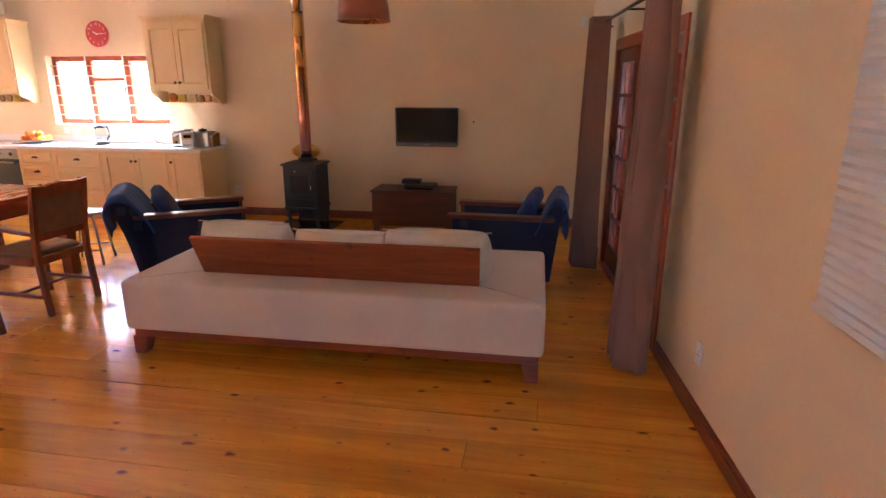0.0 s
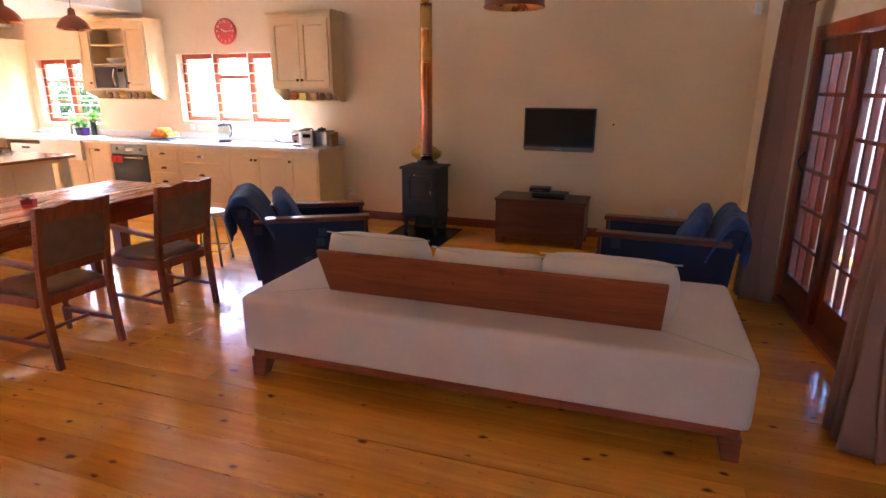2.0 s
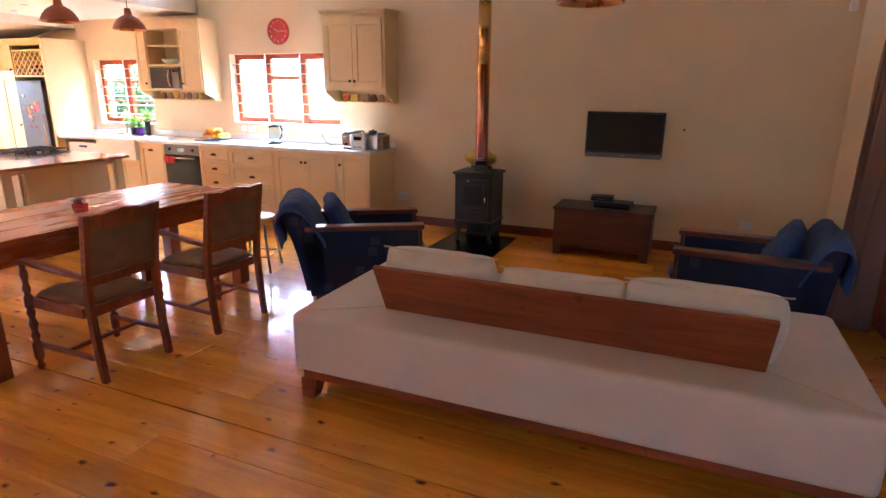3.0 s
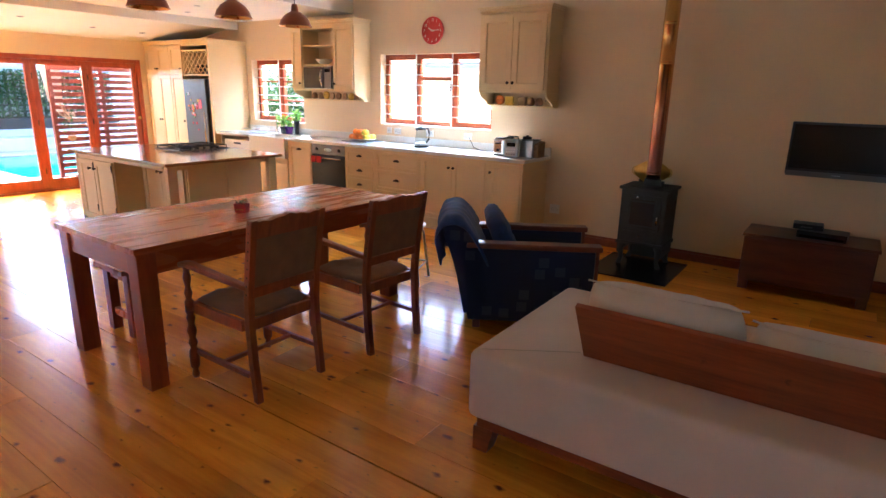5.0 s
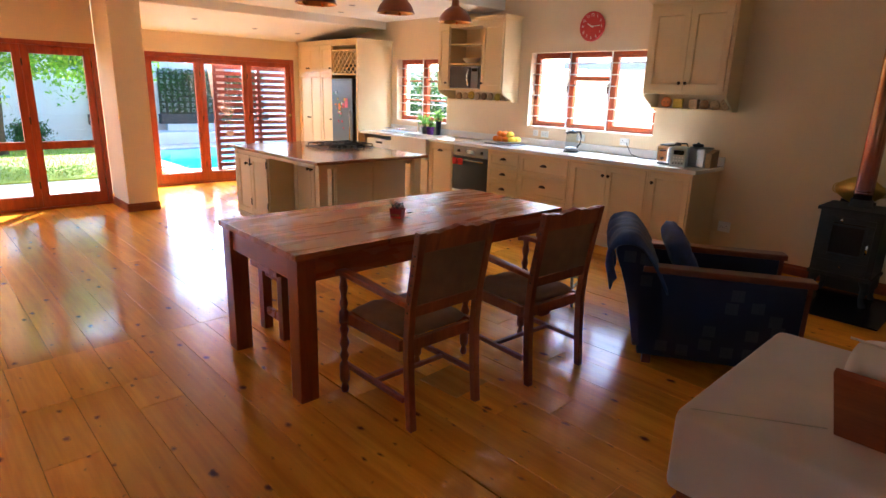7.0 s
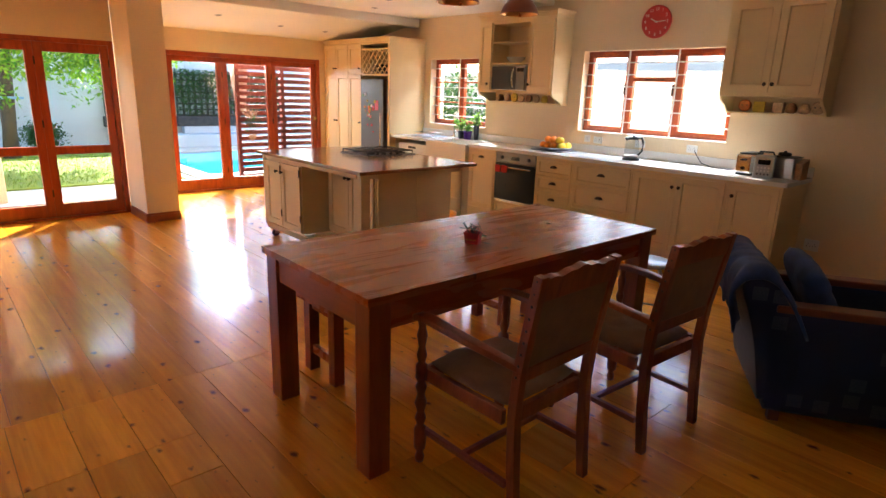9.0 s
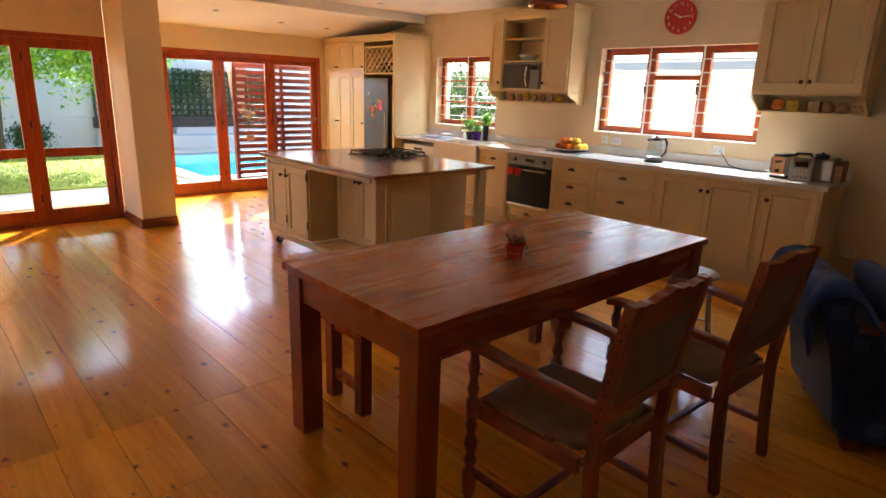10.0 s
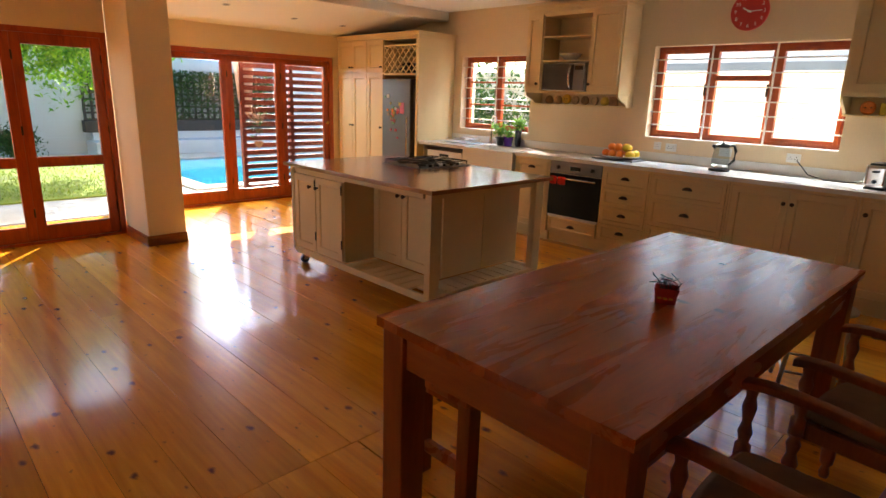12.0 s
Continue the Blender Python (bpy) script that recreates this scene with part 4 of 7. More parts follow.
make_stand()
box1 = thing("set_top_box", "small black set-top box on the media cabinet", "set-top box", (-1.42, 6.58, 0.478), -4)
b = bmesh.new()
box(b, -0.17, 0.17, -0.11, 0.11, 0.004, 0.062)
part("case", b, M_BLACK, box1, bevel=0.006)
b = bmesh.new()
box(b, -0.15, 0.15, -0.113, -0.1105, 0.012, 0.03)
part("display_strip", b, M_SCREEN, box1)
box2 = thing("media_player", "small black media player on top of the set-top box", "media player", (-1.53, 6.60, 0.540), 3)
b = bmesh.new()
box(b, -0.105, 0.105, -0.075, 0.075, 0.0005, 0.045)
part("case", b, M_BLACK, box2, bevel=0.005)
b = bmesh.new()
box(b, -0.05, 0.03, -0.078, -0.0755, 0.018, 0.026)
part("display_strip", b, M_GREYPL, box2)

tv = thing("television", "flat black television fixed to the wall", "television", (-1.415, 6.92, 1.155))
b = bmesh.new()
box(b, -0.372, 0.372, -0.028, 0.022, -0.215, 0.22)
part("case", b, M_BLACK, tv, bevel=0.008)
b = bmesh.new()
box(b, -0.352, 0.352, -0.0315, -0.0285, -0.165, 0.20)
part("screen", b, M_SCREEN, tv)
b = bmesh.new()
vs = box(b, -0.365, 0.365, -0.034, -0.024, -0.228, -0.185)
part("lower_trim", b, M_GREYPL, tv, "grey trim strip", bevel=0.003)
b = bmesh.new()
box(b, -0.03, 0.03, -0.0355, -0.0345, -0.208, -0.202)
part("maker_mark", b, M_STEEL, tv)
b = bmesh.new()
box(b, -0.12, 0.12, 0.022, 0.079, -0.1, 0.1)
part("wall_bracket", b, M_IRON, tv)


# ---- pendant lamps ----
def make_pendant(at, r, h, top, label, group="copper pendants between island and table", steep=False):
    p = thing("pendant_lamp", label, "pendant lamp", at, group=group)
    k, q = r / 0.15, h / 0.17
    out = [(0.150, 0.0), (0.147, 0.012), (0.132, 0.045), (0.098, 0.082), (0.062, 0.104), (0.040, 0.114), (0.034, 0.120), (0.031, 0.150), (0.026, 0.168), (0.012, 0.172)]
    if steep:
        out = [(0.150, 0.0), (0.149, 0.030), (0.143, 0.062), (0.128, 0.092), (0.096, 0.116), (0.058, 0.130), (0.036, 0.136), (0.031, 0.152), (0.026, 0.168), (0.012, 0.172)]
    b = bmesh.new()
    lathe(b, [(0.153 * k, 0.0), (0.156 * k, 0.004 * q)] + [(a * k, z * q + 0.004) for a, z in out], 40, caps=False)
    part("shade", b, M_COPPER_OUT, p, "domed terracotta metal shade", smooth=True)
    b = bmesh.new()
    lathe(b, [(0.1525 * k, 0.0005)] + [((a - 0.004) * k, z * q + 0.001) for a, z in out[:6]] + [(0.001, 0.11 * q)], 40, caps=False)
    part("lining", b, M_COPPER_IN, p, "shining copper lining", smooth=True)
    b = bmesh.new()
    ball(b, (0, 0, 0.055 * q), 0.03 * min(k, 1.2), sub=2)
    part("bulb", b, M_WHITE, p, smooth=True)
    b = bmesh.new()
    rod(b, (0, 0, 0.05 * q + 0.02), (0, 0, 0.115 * q), 0.016)
    part("holder", b, M_BRASS, p, smooth=True)
    b = bmesh.new()
    rod(b, (0, 0, 0.172 * q), (0, 0, top - at[2]), 0.0035, n=8)
    part("cord", b, M_BLACK, p)
    return p


for x, y in ((-5.50, 3.46), (-5.42, 4.085), (-5.46, 4.735)):
    make_pendant((x, y, 2.066), 0.136, 0.175, 3.5, "domed terracotta metal pendant lamp with a copper inside")
make_pendant((-1.43, 4.63, 2.085), 0.195, 0.33, 3.5, "large domed terracotta pendant lamp over the sofa", "pendant over the sofa", True)


# ---- dining table, chairs, bench, stool ----
def make_table():
    x0, x1, y0, y1, h = -5.000, -4.095, 2.483, 4.488, 0.778
    cx, cy = (x0 + x1) / 2, (y0 + y1) / 2
    t = thing("dining_table", "long red-brown solid timber dining table, worn and polished", "table", (cx, cy, 0), -1.0)
    w, d = (x1 - x0) / 2, (y1 - y0) / 2
    edges = (-w, -w * 0.52, 0.02, w * 0.5, w)
    for i in range(4):
        b = bmesh.new()
        box(b, edges[i] + 0.0002, edges[i + 1] - 0.0002, -d, d, h - 0.032, h)
        part("top_board", b, M_TABLE, t)
    for a in ((-w + 0.116, w - 0.116, -d + 0.03, -d + 0.055), (-w + 0.116, w - 0.116, d - 0.055, d - 0.03), (-w + 0.03, -w + 0.055, -d + 0.116, d - 0.116), (w - 0.055, w - 0.03, -d + 0.116, d - 0.116)):
        b = bmesh.new()
        box(b, *a, h - 0.155, h - 0.033)
        part("apron", b, M_TABLE_END if a[1] - a[0] > 0.3 else M_TABLE, t, bevel=0.003)
    for sx in (-1, 1):
        for sy in (-1, 1):
            b = bmesh.new()
            lx, ly = sx * (w - 0.065), sy * (d - 0.065)
            box(b, lx - 0.05, lx + 0.05, ly - 0.05, ly + 0.05, 0.0, h - 0.033)
            part("leg", b, M_TABLE_LEG, t, bevel=0.006)
    return t


make_table()
TURN_PROF = [(0.016, 0.0), (0.020, 0.02), (0.013, 0.05), (0.024, 0.065), (0.026, 0.10), (0.026, 0.15), (0.024, 0.16), (0.014, 0.175), (0.024, 0.205), (0.015, 0.235), (0.026, 0.275), (0.015, 0.315), (0.024, 0.35), (0.016, 0.37), (0.026, 0.39)]


def make_chair(at, rz):
    """Faces local +x; its back feet stand at x = 0."""
    c = thing("carver_chair", "dark oak carver chair with brown cloth seat and studded back", "chair", at, rz, "carver chairs at the table")
    hw = 0.235
    for sy in (-1, 1):
        # back post: raked leg and upright
        b = bmesh.new()
        y = sy * (hw - 0.022)
        pts = [(0.0, 0.0), (0.020, 0.20), (0.032, 0.42), (0.020, 0.60), (-0.040, 0.955)]
        rings = []
        for x, z in pts:
            a = 0.019 if z > 0.1 else 0.017
            rings.append([(x - a, y - 0.018, z), (x + a, y - 0.018, z), (x + a, y + 0.018, z), (x - a, y + 0.018, z)])
        ring_loft(b, rings)
        post = part("back_post", b, M_CHAIR, c, bevel=0.003)
        for k in range(9):
            b = bmesh.new()
            f = k / 8
            ball(b, (0.022 - 0.060 * f, y + sy * 0.0185, 0.58 + 0.36 * f), 0.006, (1, 0.5, 1), 1)
            part("stud", b, M_BRONZE, post, smooth=True)
        # turned front leg with arm post
        b = bmesh.new()
        lathe(b, TURN_PROF, 14, at=(0.50, sy * (hw + 0.01), 0))
        part("front_leg", b, M_CHAIR, c, smooth=True)
        b = bmesh.new()
        lathe(b, [(0.024, 0.39), (0.024, 0.445), (0.014, 0.458), (0.022, 0.49), (0.013, 0.525), (0.022, 0.575), (0.014, 0.61), (0.020, 0.64)], 14, at=(0.50, sy * (hw + 0.01), 0))
        part("arm_post", b, M_CHAIR, c, smooth=True)
        # curved arm
        b = bmesh.new()
        rings = []
        for i in range(13):
            u = i / 12
            x = 0.020 + 0.525 * u
            z = 0.596 + 0.050 * u + 0.012 * math.sin(math.pi * u) - 0.016 * max(0.0, u - 0.88) / 0.12
            yy = y + sy * (0.028 * u + 0.022 * math.sin(math.pi * u))
            hw2 = 0.018 + 0.010 * u
            rings.append([(x, yy - hw2, z), (x, yy + hw2, z), (x, yy + hw2, z + 0.026), (x, yy - hw2, z + 0.026)])
        ring_loft(b, rings)
        part("arm", b, M_CHAIR, c, bevel=0.005, smooth=True)
        b = bmesh.new()
        box(b, 0.035, 0.50, sy * (hw - 0.005) - 0.011, sy * (hw - 0.005) + 0.011, 0.135, 0.160)
        part("side_stretcher", b, M_CHAIR, c, bevel=0.003)
        b = bmesh.new()
        box(b, 0.07, 0.485, sy * (hw - 0.012) - 0.012, sy * (hw - 0.012) + 0.012, 0.375, 0.432)
        part("side_rail", b, M_CHAIR, c, bevel=0.003)
    b = bmesh.new()
    box(b, 0.255, 0.277, -hw + 0.01, hw - 0.01, 0.137, 0.158)
    part("cross_stretcher", b, M_CHAIR, c, bevel=0.003)
    b = bmesh.new()
    box(b, 0.485, 0.51, -hw + 0.015, hw - 0.015, 0.372, 0.432)
    part("front_rail", b, M_CHAIR, c, bevel=0.003)
    b = bmesh.new()
    box(b, 0.045, 0.07, -hw + 0.04, hw - 0.04, 0.372, 0.43)
    part("rear_rail", b, M_CHAIR, c, bevel=0.003)
    b = bmesh.new()
    vs_m = pose(0.285, 0, 0.444)
    cushion(b, 0.45, 2 * hw - 0.02, 0.058, vs_m, seed=2, power=0.25)
    part("seat", b, M_SEAT, c, "worn olive-brown cloth seat pad", smooth=True)
    # back: lower rail, padded panel, shaped top rail
    lean = pose(0.026, 0, 0.555, 0, -9.6, 0)
    b = bmesh.new()
    box(b, -0.013, 0.013, -hw + 0.04, hw - 0.04, 0.0, 0.055, lean)
    part("lower_back_rail", b, M_CHAIR, c, bevel=0.003)
    b = bmesh.new()
    n = 32
    rings = []
    for i in range(n + 1):
        u = i / n * 2 - 1
        z1 = 0.398 + 0.005 * math.cos(math.pi * u * 2) + 0.010 * (1 - abs(u)) + 0.003 * math.cos(math.pi * u * 6)
        y = u * (hw - 0.002)
        rings.append([lean @ Vector(p) for p in ((-0.014, y, 0.315), (0.014, y, 0.315), (0.014, y, z1), (-0.014, y, z1))])
    ring_loft(b, rings)
    part("top_rail", b, M_CHAIR, c, "carved wavy top rail", bevel=0.0)
    b = bmesh.new()
    box(b, -0.010, 0.016, -hw + 0.042, hw - 0.042, 0.056, 0.314, lean)
    part("back_panel", b, M_SEAT, c, "olive-brown cloth back panel", bevel=0.006)
    return c


ch = make_chair((-3.605, 2.975, 0), 180)
copy_thing(ch, pose(-3.515, 3.735, 0, 0, 0, 176))

bench = thing("bench", "narrow red-brown timber bench pushed under the table", "bench", (-5.01, 3.46, 0))
b = bmesh.new()
box(b, -0.175, 0.175, -0.72, 0.72, 0.425, 0.46)
part("seat", b, M_TABLE, bench, bevel=0.004)
for sy in (-1, 1):
    for sx in (-1, 1):
        b = bmesh.new()
        box(b, sx * 0.125 - 0.03, sx * 0.125 + 0.03, sy * 0.65 - 0.03, sy * 0.65 + 0.03, 0, 0.425)
        part("leg", b, M_TABLE_LEG, bench, bevel=0.004)
    b = bmesh.new()
    box(b, -0.095, 0.095, sy * 0.65 - 0.013, sy * 0.65 + 0.013, 0.10, 0.15)
    part("stretcher", b, M_TABLE, bench, bevel=0.003)
    b = bmesh.new()
    box(b, -0.095, 0.095, sy * 0.65 - 0.013, sy * 0.65 + 0.013, 0.36, 0.424)
    part("apron", b, M_TABLE, bench, bevel=0.003)

stool = thing("metal_stool", "pale grey round metal stool at the table's end", "stool", (-4.27, 4.80, 0), 20)
b = bmesh.new()
lathe(b, [(0.0, 0.47), (0.15, 0.468), (0.162, 0.474), (0.162, 0.482), (0.155, 0.487), (0.0, 0.483)], 32, caps=False)
part("seat", b, M_STEEL, stool, "pale grey round seat", smooth=True)
for k in range(4):
    a = math.pi / 4 + k * math.pi / 2
    b = bmesh.new()
    tube(b, [(0.12 * math.cos(a), 0.12 * math.sin(a), 0.47), (0.155 * math.cos(a), 0.155 * math.sin(a), 0.40), (0.215 * math.cos(a), 0.215 * math.sin(a), 0.0)], 0.011, 8)
    part("leg", b, M_STEEL, stool, smooth=True)
b = bmesh.new()
pts = [(0.195 * math.cos(math.pi / 4 + k * math.pi / 2), 0.195 * math.sin(math.pi / 4 + k * math.pi / 2), 0.14) for k in range(5)]
for p, q in zip(pts, pts[1:]):
    rod(b, p, q, 0.007, n=8)
part("foot_ring", b, M_STEEL, stool)

# red basket on the table
BK = 0.68
bk = thing("gift_basket", "small red basket with wire handle on the table", "basket", (-4.47, 3.36, 0.7785), 25)
b = bmesh.new()
ring_loft(b, [[(x * k * BK, y * k * BK, z * BK) for x, y in ((-0.06, -0.042), (0.06, -0.042), (0.06, 0.042), (-0.06, 0.042))] for k, z in ((0.85, 0.0), (0.95, 0.06), (1.05, 0.085), (0.98, 0.085), (0.88, 0.06), (0.8, 0.006))])
part("tub", b, M_RED, bk, bevel=0.003)
b = bmesh.new()
tube(b, [(0.055 * BK * math.cos(math.pi * i / 12), 0.007 * math.sin(i), BK * (0.08 + 0.045 * math.sin(math.pi * i / 12))) for i in range(13)], 0.0022, 6)
part("handle", b, M_RED, bk, smooth=True)
rnd = random.Random(4)
b = bmesh.new()
for k in range(14):
    a = Vector((rnd.uniform(-0.03, 0.03), rnd.uniform(-0.02, 0.02), 0.042))
    tube(b, [a, a + Vector((rnd.uniform(-0.02, 0.02), rnd.uniform(-0.02, 0.02), 0.035)), a + Vector((rnd.uniform(-0.04, 0.04), rnd.uniform(-0.03, 0.03), rnd.uniform(0.03, 0.065)))], 0.002, 5)
part("wire_twigs", b, M_BRONZE, bk)
for k in range(3):
    b = bmesh.new()
    box(b, -0.027 + 0.019 * k, -0.014 + 0.019 * k, -0.0282, -0.0268, 0.018, 0.025)
    part("lettering_bar", b, M_STRAW, bk)

# ---- kitchen along the north wall ----
def shaker(bm_, x0, x1, z0, z1, y=0.0, rail=0.055, t=0.02):
    """A framed door in the plane y, its face towards -y, with a recessed panel."""
    levels = ((0.0, y), (0.0, y - t), (rail, y - t), (rail + 0.005, y - t + 0.005), (rail + 0.007, y - t + 0.011))
    ring_loft(bm_, [[(x0 + k, v, z0 + k), (x1 - k, v, z0 + k), (x1 - k, v, z1 - k), (x0 + k, v, z1 - k)] for k, v in levels])


def knob(parent, x, y, z, r=0.016):
    b_ = bmesh.new()
    lathe(b_, [(r * 0.5, 0), (r * 0.42, 0.012), (r * 0.95, 0.02), (r, 0.026), (r * 0.7, 0.032), (0.0, 0.034)], 14, m=pose(x, y, z, 90, 0, 0))
    part("knob", b_, M_BRONZE, parent, "dark bronze knob", smooth=True)


def cup_pull(parent, x, y, z):
    b_ = bmesh.new()
    rings = []
    for i in range(9):
        a = math.pi * i / 8
        rings.append([(x - 0.045 * math.cos(a) * k, y - d, z + 0.028 * math.sin(a) * k) for k, d in ((1.0, 0.0), (0.9, 0.016), (0.55, 0.024), (0.05, 0.026), (0.05, 0.022), (0.5, 0.02), (0.82, 0.012), (0.9, 0.0))])
    ring_loft(b_, rings, caps=False, closed=False)
    part("cup_pull", b_, M_BRONZE, parent, "dark bronze cup handle", smooth=True)


YF, Y0C, ZK, ZT = 6.405, 6.425, 0.11, 0.862     # door faces, carcass front, plinth top, carcass top


def unit(x0, x1, label, fronts, name="base_cabinet"):
    """fronts: (kind, x0, x1, z0, z1) with kind door, door_r or drawer; in world x and z."""
    cx = (x0 + x1) / 2
    u = thing(name, label, "cabinet", (cx, 0, 0), group="cream base cabinets")
    b_ = bmesh.new()
    box(b_, x0 - cx + 0.001, x1 - cx - 0.001, Y0C + 0.004, 6.996, ZK, ZT)
    body = part("body", b_, M_CREAM, u)
    b_ = bmesh.new()
    box(b_, x0 - cx + 0.001, x1 - cx - 0.001, Y0C + 0.035, Y0C + 0.055, 0.0005, ZK - 0.001)
    part("plinth", b_, M_CREAM, u)
    # face frame
    b_ = bmesh.new()
    box(b_, x0 - cx + 0.001, x0 - cx + 0.018, Y0C - 0.016, Y0C + 0.003, ZK, ZT)
    box(b_, x1 - cx - 0.018, x1 - cx - 0.001, Y0C - 0.016, Y0C + 0.003, ZK, ZT)
    box(b_, x0 - cx + 0.018, x1 - cx - 0.018, Y0C - 0.016, Y0C + 0.003, ZT - 0.022, ZT)
    box(b_, x0 - cx + 0.018, x1 - cx - 0.018, Y0C - 0.016, Y0C + 0.003, ZK, ZK + 0.03)
    part("face_frame", b_, M_CREAM, u, bevel=0.0015)
    for kind, a, c_, z0, z1 in fronts:
        b_ = bmesh.new()
        shaker(b_, a - cx, c_ - cx, z0, z1, Y0C, rail=0.05 if kind != "drawer" else 0.028)
        f = part("drawer_front" if kind == "drawer" else "door", b_, M_CREAM, u, bevel=0.0015)
        if kind == "drawer":
            cup_pull(f, (a + c_) / 2 - cx, Y0C - 0.02, (z0 + z1) / 2)
        elif kind == "door_cup":
            cup_pull(f, (a + c_) / 2 - cx, Y0C - 0.02, z1 - 0.08)
        else:
            knob(f, (c_ - 0.028 if kind == "door" else a + 0.028) - cx, Y0C - 0.02, z1 - 0.095)
    return u


zb, zt = ZK + 0.034, ZT - 0.026
unit(-7.62, -7.165, "narrow cream kitchen cabinet beside the oven", [("door_cup", -7.598, -7.187, zb, zt)])
stack = [(0.665, zt), (0.490, 0.655), (0.315, 0.480), (zb, 0.305)]
unit(-6.55, -6.055, "cream kitchen drawer unit with four drawers", [("drawer", -6.528, -6.077, a, c) for a, c in stack])
unit(-6.053, -5.37, "wide cream kitchen drawer unit with three drawers", [("drawer", -6.031, -5.392, a, c) for a, c in ((0.635, zt), (0.385, 0.625), (zb, 0.375))])
unit(-5.368, -4.475, "cream kitchen cabinet with two panelled doors", [("door", -5.346, -4.924, zb, zt), ("door_r", -4.920, -4.497, zb, zt)])
unit(-4.473, -4.05, "cream kitchen cabinet at the end of the counter", [("door_r", -4.451, -4.072, zb, zt)])

# oven in its housing
ov = thing("built_in_oven", "built-in steel and black glass oven", "oven", (-6.857, 0, 0))
b = bmesh.new()
box(b, -0.305, 0.305, Y0C + 0.02, 6.99, ZK, ZT)
part("housing", b, M_CREAM, ov)
b = bmesh.new()
box(b, -0.300, 0.300, Y0C - 0.012, Y0C + 0.019, 0.735, ZT - 0.005)
part("control_panel", b, M_STEEL_D, ov, "steel control panel", bevel=0.003)
b = bmesh.new()
box(b, -0.300, 0.300, Y0C - 0.018, Y0C + 0.019, 0.303, 0.730)
door = part("oven_door", b, M_OVEN, ov, "black glass door", bevel=0.004)
b = bmesh.new()
rod(b, (-0.26, Y0C - 0.05, 0.69), (0.26, Y0C - 0.05, 0.69), 0.009)
for x in (-0.25, 0.25):
    rod(b, (x, Y0C - 0.05, 0.69), (x, Y0C - 0.018, 0.69), 0.007)
part("handle_bar", b, M_CHROME, door, "steel handle bar", smooth=True)
for x in (-0.2, 0.2):
    b = bmesh.new()
    lathe(b, [(0.02, 0), (0.02, 0.018), (0.016, 0.022), (0, 0.023)], 16, m=pose(x, Y0C - 0.012, 0.795, 90, 0, 0))
    part("dial", b, M_BLACK, ov, smooth=True)
b = bmesh.new()
box(b, -0.06, 0.06, Y0C - 0.0145, Y0C - 0.0125, 0.775, 0.815)
part("display", b, M_SCREEN, ov)
b = bmesh.new()
shaker(b, -0.285, 0.285, ZK + 0.02, 0.270, Y0C + 0.008, rail=0.026)
dr = part("drawer_front", b, M_CREAM, ov, bevel=0.0015)
cup_pull(dr, 0.0, Y0C - 0.012, 0.185)
b = bmesh.new()
box(b, -0.305, 0.305, Y0C + 0.055, Y0C + 0.075, 0.0005, ZK - 0.001)
part("plinth", b, M_CREAM, ov)
b = bmesh.new()
box(b, -0.300, 0.300, Y0C - 0.014, Y0C + 0.019, 0.277, 0.3)
part("lower_trim", b, M_STEEL, ov, "steel strip under the door", bevel=0.002)
mt = thing("oven_mitts", "pair of bright red oven cloths over the oven handle", "oven cloth", (-7.02, 6.37, 0.70))
for x in (-0.055, 0.045):
    b = bmesh.new()
    cushion(b, 0.09, 0.085, 0.012, pose(x, -0.012, -0.032, 90, 0, 4 * (1 if x > 0 else -1)), seed=int(90 * x) + 20)
    part("cloth", b, M_REDCLOTH, mt, smooth=True)

# dishwasher, butler sink
dw = thing("dishwasher", "white dishwasher under the worktop, in a dark recess", "dishwasher", (-8.78, 0, 0))
b = bmesh.new()
for a in ((-0.36, -0.345, 6.43, 6.98), (0.345, 0.36, 6.43, 6.98)):
    box(b, *a, 0.001, ZT)
box(b, -0.345, 0.345, 6.9, 6.98, 0.001, ZT)
part("recess", b, M_CREAM_SHADE, dw)
b = bmesh.new()
box(b, -0.30, 0.30, 6.47, 6.89, 0.02, 0.80)
part("body", b, M_WHITE, dw, bevel=0.006)
b = bmesh.new()
box(b, -0.30, 0.30, 6.445, 6.469, 0.10, 0.70)
dd = part("door", b, M_WHITE, dw, bevel=0.004)
b = bmesh.new()
box(b, -0.30, 0.30, 6.447, 6.469, 0.705, 0.80)
part("control_strip", b, M_WHITE, dw, bevel=0.003)
b = bmesh.new()
box(b, -0.08, 0.08, 6.4435, 6.4465, 0.735, 0.765)
part("grip", b, M_BLACK, dd)
b = bmesh.new()
for x in (-0.27, 0.27):
    rod(b, (x, 6.55, 0.0005), (x, 6.55, 0.021), 0.02)
part("foot", b, M_BLACK, dw)

sk = thing("butler_sink", "white ceramic butler sink set in the worktop", "sink", (-8.0, 0, 0))
b = bmesh.new()
for a in ((-0.375, 0.375, 6.355, 6.385, 0.62, 0.892), (-0.375, 0.375, 6.80, 6.825, 0.62, 0.892), (-0.375, -0.35, 6.385, 6.80, 0.62, 0.892), (0.35, 0.375, 6.385, 6.80, 0.62, 0.892), (-0.35, 0.35, 6.385, 6.80, 0.62, 0.65)):
    box(b, *a)
part("basin", b, M_CERAMIC, sk, bevel=0.004)
b = bmesh.new()
box(b, -0.375, 0.375, Y0C + 0.004, 6.99, ZK, 0.615)
part("cupboard", b, M_CREAM, sk)
